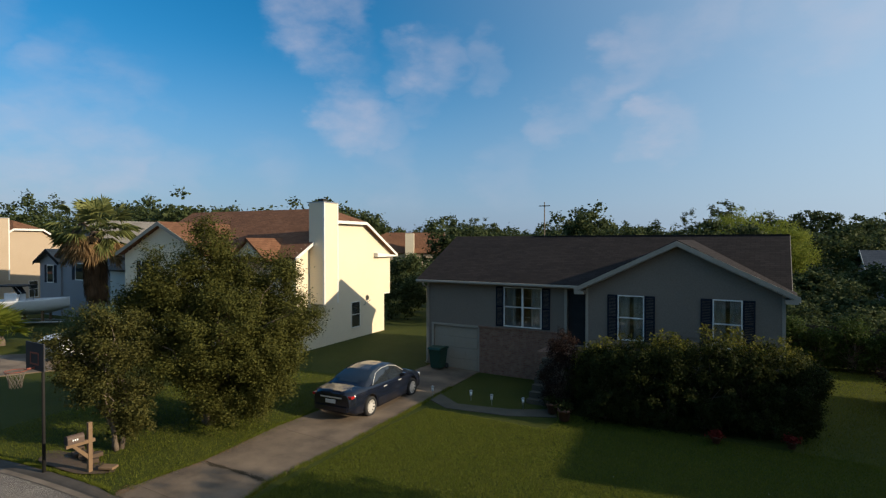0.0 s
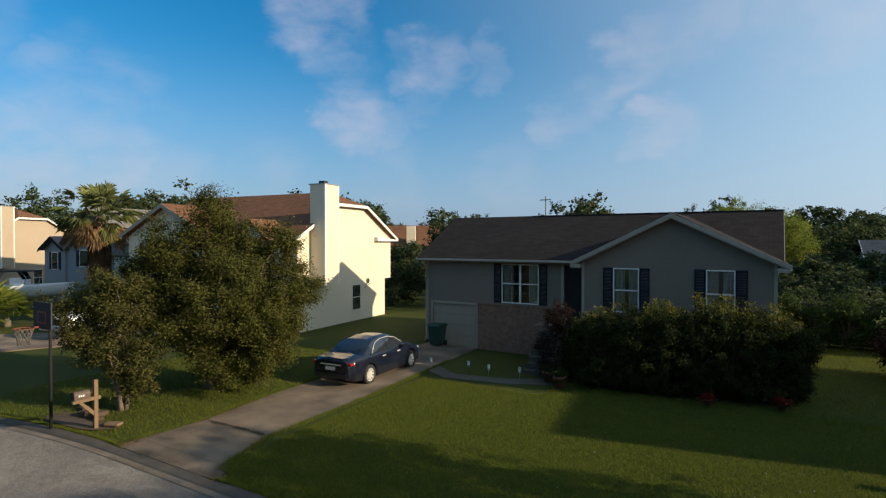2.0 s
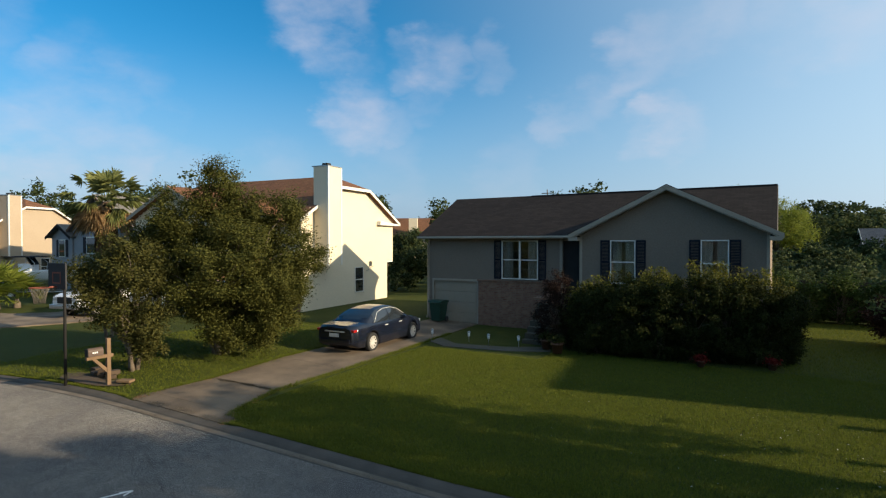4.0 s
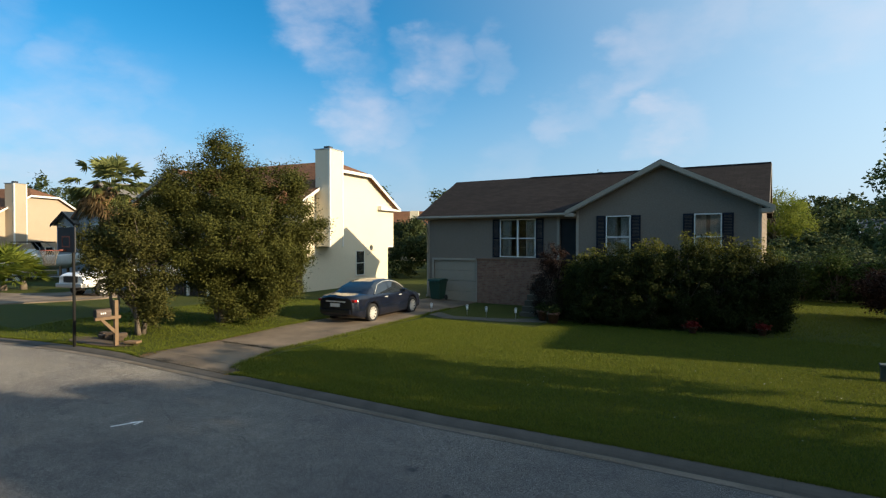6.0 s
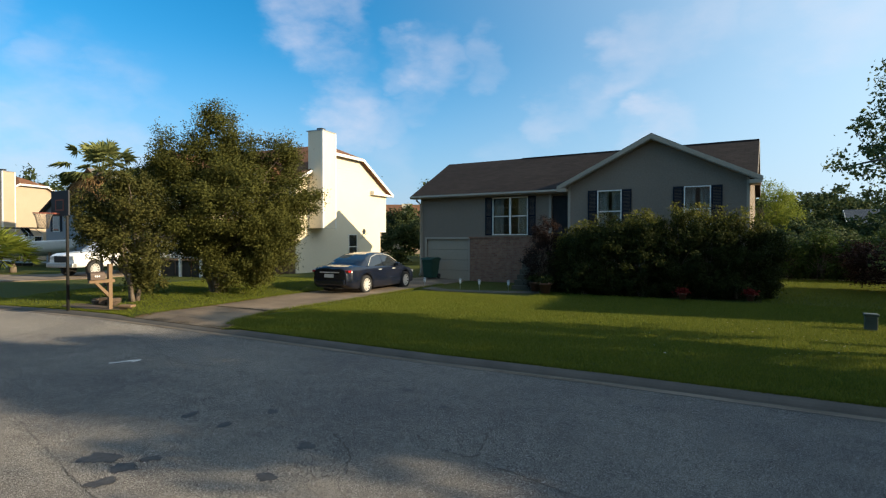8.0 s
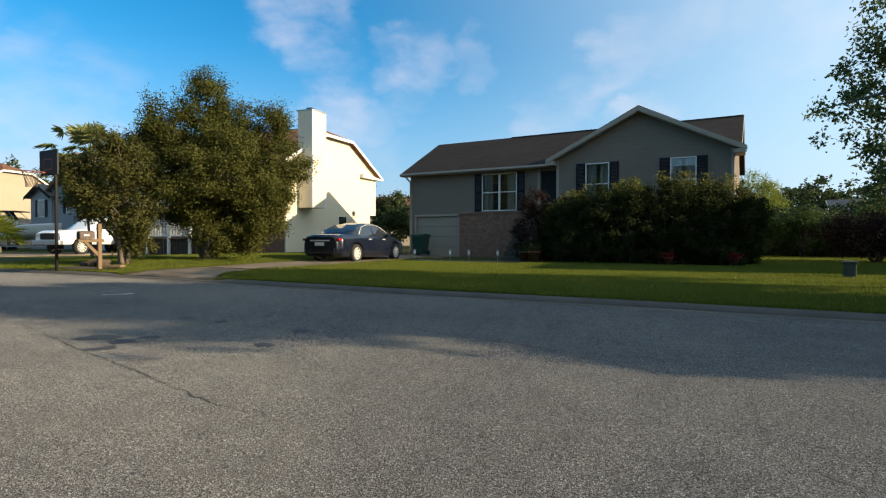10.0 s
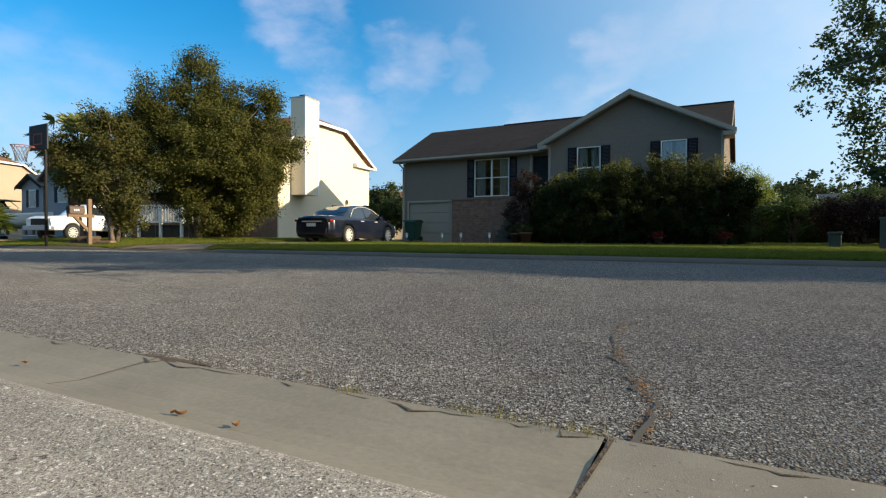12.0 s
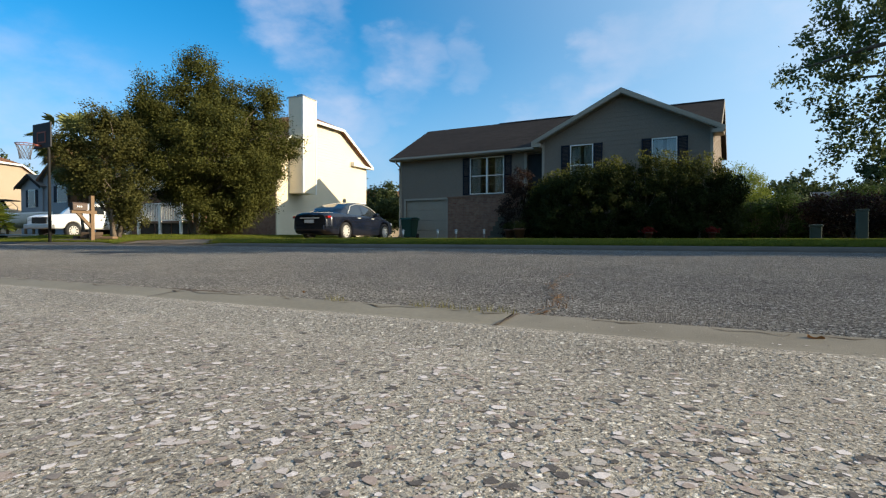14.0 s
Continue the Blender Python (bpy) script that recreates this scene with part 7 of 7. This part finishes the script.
# pebbles of the exposed aggregate, set in the apron
def pebbles(n, x0, x1, y0, y1, seed, rmin, rmax):
    """Flat angular chips lying flush in the surface."""
    rg = np.random.default_rng(seed)
    m = 7
    rad = rmin * (rmax / rmin) ** (rg.uniform(0, 1, n) ** 2.4)
    ang = 2 * math.pi * (np.arange(m)[None] + rg.uniform(-0.35, 0.35, (n, m))) / m
    q = rad[:, None] * rg.uniform(0.6, 1.15, (n, m))
    ex, tw = rg.uniform(0.55, 1.0, (n, 1)), rg.uniform(0, 6.283, (n, 1))
    x, y = np.cos(ang) * q, np.sin(ang) * q * ex
    x, y = x * np.cos(tw) - y * np.sin(tw), x * np.sin(tw) + y * np.cos(tw)
    px, py = rg.uniform(x0, x1, n), y0 + (y1 - y0) * rg.beta(1.0, 1.6, n)
    prof = sorted(GUTTER + LIP[1:6])
    pz = np.where(py > -0.875, np.interp(py, [q_[0] for q_ in prof], [q_[1] for q_ in prof]), -0.012)
    v = np.stack([x + px[:, None], y + py[:, None], np.repeat(pz[:, None] + rg.uniform(0.0003, 0.0009, (n, 1)), m, 1)], 2).reshape(-1, 3)
    tri = [[0, k, k + 1] for k in range(1, m - 1)]
    f = (np.arange(n) * m)[:, None, None] + np.array(tri)[None]
    return v, f.reshape(-1, 3)


v, f = pebbles(30000, 0.2, 2.6, -1.6, -0.86, 31, 0.0009, 0.0078)
tagged(raw_mesh("aggregate_pebbles", v, f, "pebble"), "pale pebbles set in the worn apron", "pebbles", kind="stuff")
v, f = pebbles(11000, -2.4, 2.6, -1.3, -0.86, 32, 0.0014, 0.0085)
tagged(raw_mesh("aggregate_pebbles", v, f, "pebble"), "pale pebbles set in the worn apron", "pebbles", kind="stuff")

v, f = pebbles(9000, -2.2, 2.8, -0.9, -0.72, 34, 0.0009, 0.0042)
tagged(raw_mesh("aggregate_pebbles", v, f, "pebble"), "pale pebbles set in the apron's rounded lip", "pebbles", kind="stuff")
v, f = pebbles(2200, 1.0, 3.2, -0.7, -0.37, 33, 0.001, 0.0045)
tagged(raw_mesh("aggregate_pebbles", v, f, "pebble"), "pale pebbles showing in the worn gutter", "pebbles", kind="stuff")

# dry leaves and bits in the gutter
M["dead_leaf"] = leaf_mat("dead leaves", (0.20, 0.09, 0.035), (0.36, 0.20, 0.09), 0.15, 0.8)
rng = np.random.default_rng(41)
one = None
for i in range(7):
    x = rng.uniform(-2.6, 0.8)
    y = rng.choice([-0.40, -0.73]) + rng.normal() * 0.05
    if i < 4:
        x, y = ((1.56, -0.38), (-0.54, -0.55), (0.21, -0.62), (0.36, -0.61))[i]
    if one is None:
        bm = bmesh.new()
        grid = [[bm.verts.new((-0.03 + 0.015 * u, (v_ - 1) * 0.016 * math.sin(math.pi * (u + 0.4) / 4.8), 0.012 * abs(v_ - 1) + 0.006 * math.sin(u * 1.9))) for v_ in range(3)] for u in range(5)]
        for a, b in zip(grid, grid[1:]):
            for k in range(2):
                bm.faces.new((a[k], b[k], b[k + 1], a[k + 1])).smooth = True
        one = part("dead_leaf", bm, "dead_leaf")
        ob = tagged(one, "curled brown dead leaf in the gutter", "leaf", "dead leaves")
    else:
        ob = copy_thing(one, Matrix.Identity(4))
    s = rng.uniform(0.25, 0.5)
    ob.matrix_basis = pose(x, y, -0.036 if y < -0.36 else -0.02, rng.uniform(-15, 15), rng.uniform(-15, 15), rng.uniform(0, 360)) @ Matrix.Diagonal((s, s, s, 1))

# ---- grass ----
def blades(name, n, place, h0, h1, seed, label, mat="blade", thick=1.0):
    rg = np.random.default_rng(seed)
    x, y = place(rg, n)
    z = np.array([lawn_z(a, b) for a, b in zip(x, y)])
    a = rg.uniform(0, 6.283, n)
    hh = rg.uniform(h0, h1, n)
    w = rg.uniform(0.0035, 0.008, n) * thick
    lean = rg.normal(size=(n, 2)) * hh[:, None] * 0.55
    p0 = np.stack([x - np.cos(a) * w, y - np.sin(a) * w, z - 0.01], 1)
    p1 = np.stack([x + np.cos(a) * w, y + np.sin(a) * w, z - 0.01], 1)
    p2 = np.stack([x + lean[:, 0], y + lean[:, 1], z + hh], 1)
    v = np.stack([p0, p1, p2], 1).reshape(-1, 3)
    f = np.arange(n * 3).reshape(-1, 3)
    return tagged(raw_mesh(name, v, f, mat), label, "grass", kind="stuff")


def front(rg, n):
    x, y = rg.uniform(-10.4, 6.0, n), 7.1 + rg.uniform(0, 1, n) ** 1.3 * 10.9
    keep = (x > -10.0 - 0.06 * (y - 7)) & ~((x < -6.0) & (y > 16.2))
    return x[keep], y[keep]


def left(rg, n):
    x, y = rg.uniform(-30, -13.0, n), rg.uniform(7.06, 18, n)
    y = y + np.array([bend(a) for a in x])
    keep = (y > LAWN + 0.02 + np.array([bend(a) for a in x])) & ~((x < -20.5) & (y > 7.0))
    return x[keep], y[keep]


def blades_all(name, n, place, h0, h1, seed, label):
    def pick(rg, k):
        pick.xy = place(rg, k)
        return pick.xy
    rg = np.random.default_rng(seed)
    xy = place(rg, n)
    return blades(name, len(xy[0]), lambda r, k: xy, h0, h1, seed + 1, label)


blades_all("lawn_blades", 560000, front, 0.025, 0.065, 51, "short mown grass blades")
def side_lawn(rg, n):
    return rg.uniform(0.8, 7.0, n), rg.uniform(17.5, 30.2, n)


blades_all("lawn_blades", 70000, side_lawn, 0.03, 0.08, 52, "short mown grass blades beside the house")
blades_all("lawn_blades", 170000, left, 0.025, 0.075, 53, "short mown grass blades beside the trees")


def kerb_edge(rg, n):
    x = rg.uniform(-30, 7, n)
    y = LAWN + 0.01 + np.abs(rg.normal(size=n)) * 0.05 + np.array([bend(a) for a in x])
    keep = ~((x > -13.4) & (x < -9.7))
    return x[keep], y[keep]


def drive_edge(rg, n):
    y = rg.uniform(7.4, 19, n)
    side = rg.integers(0, 2, n)
    lx = np.interp(y, [p[0] for p in LEFT], [p[1] for p in LEFT])
    rx = np.interp(y, [p[0] for p in RIGHT], [p[1] for p in RIGHT])
    return np.where(side == 0, lx - np.abs(rg.normal(size=n)) * 0.06 + 0.03, rx + np.abs(rg.normal(size=n)) * 0.06 - 0.03), y


blades_all("kerb_grass", 30000, kerb_edge, 0.03, 0.08, 55, "longer grass hanging over the kerb")
blades_all("drive_grass", 14000, drive_edge, 0.04, 0.12, 57, "ragged grass edging the driveway")


# rusty litter caught in the crack, sandy dirt along the asphalt's edge
def litter(name, points, n, spread, size, mat, seed, label, category, height=road_z):
    """Loose flakes strewn along a line."""
    rg = np.random.default_rng(seed)
    pts = np.array(points)
    t = rg.uniform(0, 1, n)
    q = np.linspace(0, 1, len(pts))
    keep = np.sin(t * 21.0 + seed) + rg.normal(size=n) * 0.6 > -0.1
    t = t[keep]
    n = len(t)
    x = np.interp(t, q, pts[:, 0]) + rg.normal(size=n) * spread
    y = np.interp(t, q, pts[:, 1]) + rg.normal(size=n) * spread
    z = np.array([height(a, b) for a, b in zip(x, y)]) + 0.001
    a, s_ = rg.uniform(0, 6.283, n), size * rg.uniform(0.3, 1.0, n)
    vs = []
    for k in range(4):
        w = s_ * rg.uniform(0.5, 1.0, n)
        vs.append(np.stack([x + np.cos(a + k * 1.57) * w, y + np.sin(a + k * 1.57) * w, z + rg.uniform(0, 0.35, n) * s_], 1))
    v = np.stack(vs, 1).reshape(-1, 3)
    f = (np.arange(n) * 4)[:, None, None] + np.array([[0, 1, 2], [0, 2, 3]])[None]
    return tagged(raw_mesh(name, v, f.reshape(-1, 3), mat), label, category, kind="stuff")


M["soil_crumb"] = leaf_mat("dark soil crumbs", (0.03, 0.025, 0.018), (0.1, 0.08, 0.055), 0.05, 0.95)
M["litter"] = leaf_mat("rusty leaf litter", (0.12, 0.06, 0.03), (0.34, 0.19, 0.09), 0.1, 0.9)
M["crumb"] = leaf_mat("sandy crumbs", (0.06, 0.05, 0.04), (0.26, 0.21, 0.15), 0.05, 0.9)
litter("leaf_litter", RUSTY, 420, 0.011, 0.008, "litter", 75, "rusty leaf litter caught in the road crack", "leaf litter")
litter("crumbs", [(-6, -0.35), (4.5, -0.35)], 9000, 0.012, 0.005, "crumb", 76, "sandy crumbs gathered along the asphalt's edge", "grit")
litter("crumbs", [(-13, 6.62), (-5, 6.62), (-1, 6.77), (7, 6.77)], 9000, 0.03, 0.018, "crumb", 77, "dirt and crumbs gathered in the far gutter", "grit")
def drive_z(x, y):
    return lawn_z(x, y) + 0.021 if y > 7.5 else 0.025 + 0.085 * max(0.0, y - 7.05) / 0.45


for k, edge in enumerate((LEFT, RIGHT)):
    inner = [(x + (0.06 if k == 0 else -0.06), y) for y, x in edge]
    litter("drive_litter", inner, 5200, 0.055, 0.02, "crumb", 80 + k, "dirt and dry clippings along the driveway's edge", "dirt", drive_z)
    litter("drive_litter", inner, 1500, 0.09, 0.026, "litter", 82 + k, "brown dry leaves along the driveway's edge", "leaf litter", drive_z)
litter("drive_litter", [(-13.2, 7.1), (-11.5, 7.13), (-9.7, 7.1)], 2200, 0.06, 0.02, "crumb", 84, "dirt washed over the driveway's mouth", "dirt", drive_z)
litter("drive_litter", [(-13.1, 9.1), (-12.0, 9.2), (-11.2, 9.22), (-10.5, 9.2)], 4200, 0.035, 0.022, "soil_crumb", 85, "dirt in the driveway's joint", "dirt", drive_z)
rg = np.random.default_rng(71)
for i in range(6):
    x = rg.uniform(-5.0, 4.0)
    blot(x, -0.352 + rg.normal() * 0.008, rg.uniform(0.05, 0.24), rg.uniform(0.008, 0.022), rg.normal() * 0.04, "dirt", "sandy dirt gathered along the asphalt's edge", "dirt", 320 + i, "dirt_patch")


def tufts(rg, spots, n):
    xs, ys = [], []
    for x, y, r in spots:
        k = rg.normal(size=(n, 2)) * r
        xs.append(x + k[:, 0])
        ys.append(y + k[:, 1] * 0.35)
    return np.concatenate(xs), np.concatenate(ys)


xy = tufts(np.random.default_rng(61), ((0.77, -0.345, 0.035), (0.86, -0.35, 0.03), (0.70, -0.35, 0.02), (0.93, -0.352, 0.02), (0.42, -0.35, 0.02)), 42)
tuft = blades("gutter_weeds", len(xy[0]), lambda r, k: xy, 0.008, 0.028, 62, "small yellowish weeds in the gutter's crack", "weed", 0.16)
tuft.location.z = 0.128
xy = tufts(np.random.default_rng(63), ((1.02, -0.2, 0.02), (0.98, -0.02, 0.02)), 26)
tuft = blades("dry_weeds", len(xy[0]), lambda r, k: xy, 0.006, 0.026, 64, "wispy dry brown weeds in the road crack", "litter", 0.09)
tuft.location.z = 0.135
crack([(-30 + i, ROAD_FAR - 0.004 + bend(-30 + i)) for i in range(38)], 0.035, 123)
# tiny white specks on the lawn
v, f = pebbles(90, 0, 1, 0, 1, 78, 0.008, 0.02)
old = v.reshape(90, -1, 3)
rg = np.random.default_rng(79)
mid = np.stack([rg.normal(size=90) * 2.6 + 1.4, rg.normal(size=90) * 1.5 + 11.6], 1)
old[:, :, :2] += (mid - old[:, :, :2].mean(1))[:, None]
old[:, :, 2] += 0.16 - old[:, :, 2].mean()
tagged(raw_mesh("clover_heads", old.reshape(-1, 3), f, "trim"), "tiny white specks scattered over the lawn", "clover", kind="stuff")
# pale grit strewn over the asphalt
rg = np.random.default_rng(73)
v, f = pebbles(240, 0, 1, 0, 1, 74, 0.004, 0.022)
k = len(v) // 240
mid = np.stack([rg.normal(size=240) * 0.75 - 2.75, rg.normal(size=240) * 0.22 + 2.1], 1)
old = v.reshape(240, k, 3)
old[:, :, :2] += (mid - old[:, :, :2].mean(1))[:, None]
old[:, :, 2] += 0.012 - old[:, :, 2].mean()
tagged(raw_mesh("grit", old.reshape(-1, 3), f, "pebble"), "pale grit strewn over the asphalt", "grit", kind="stuff")
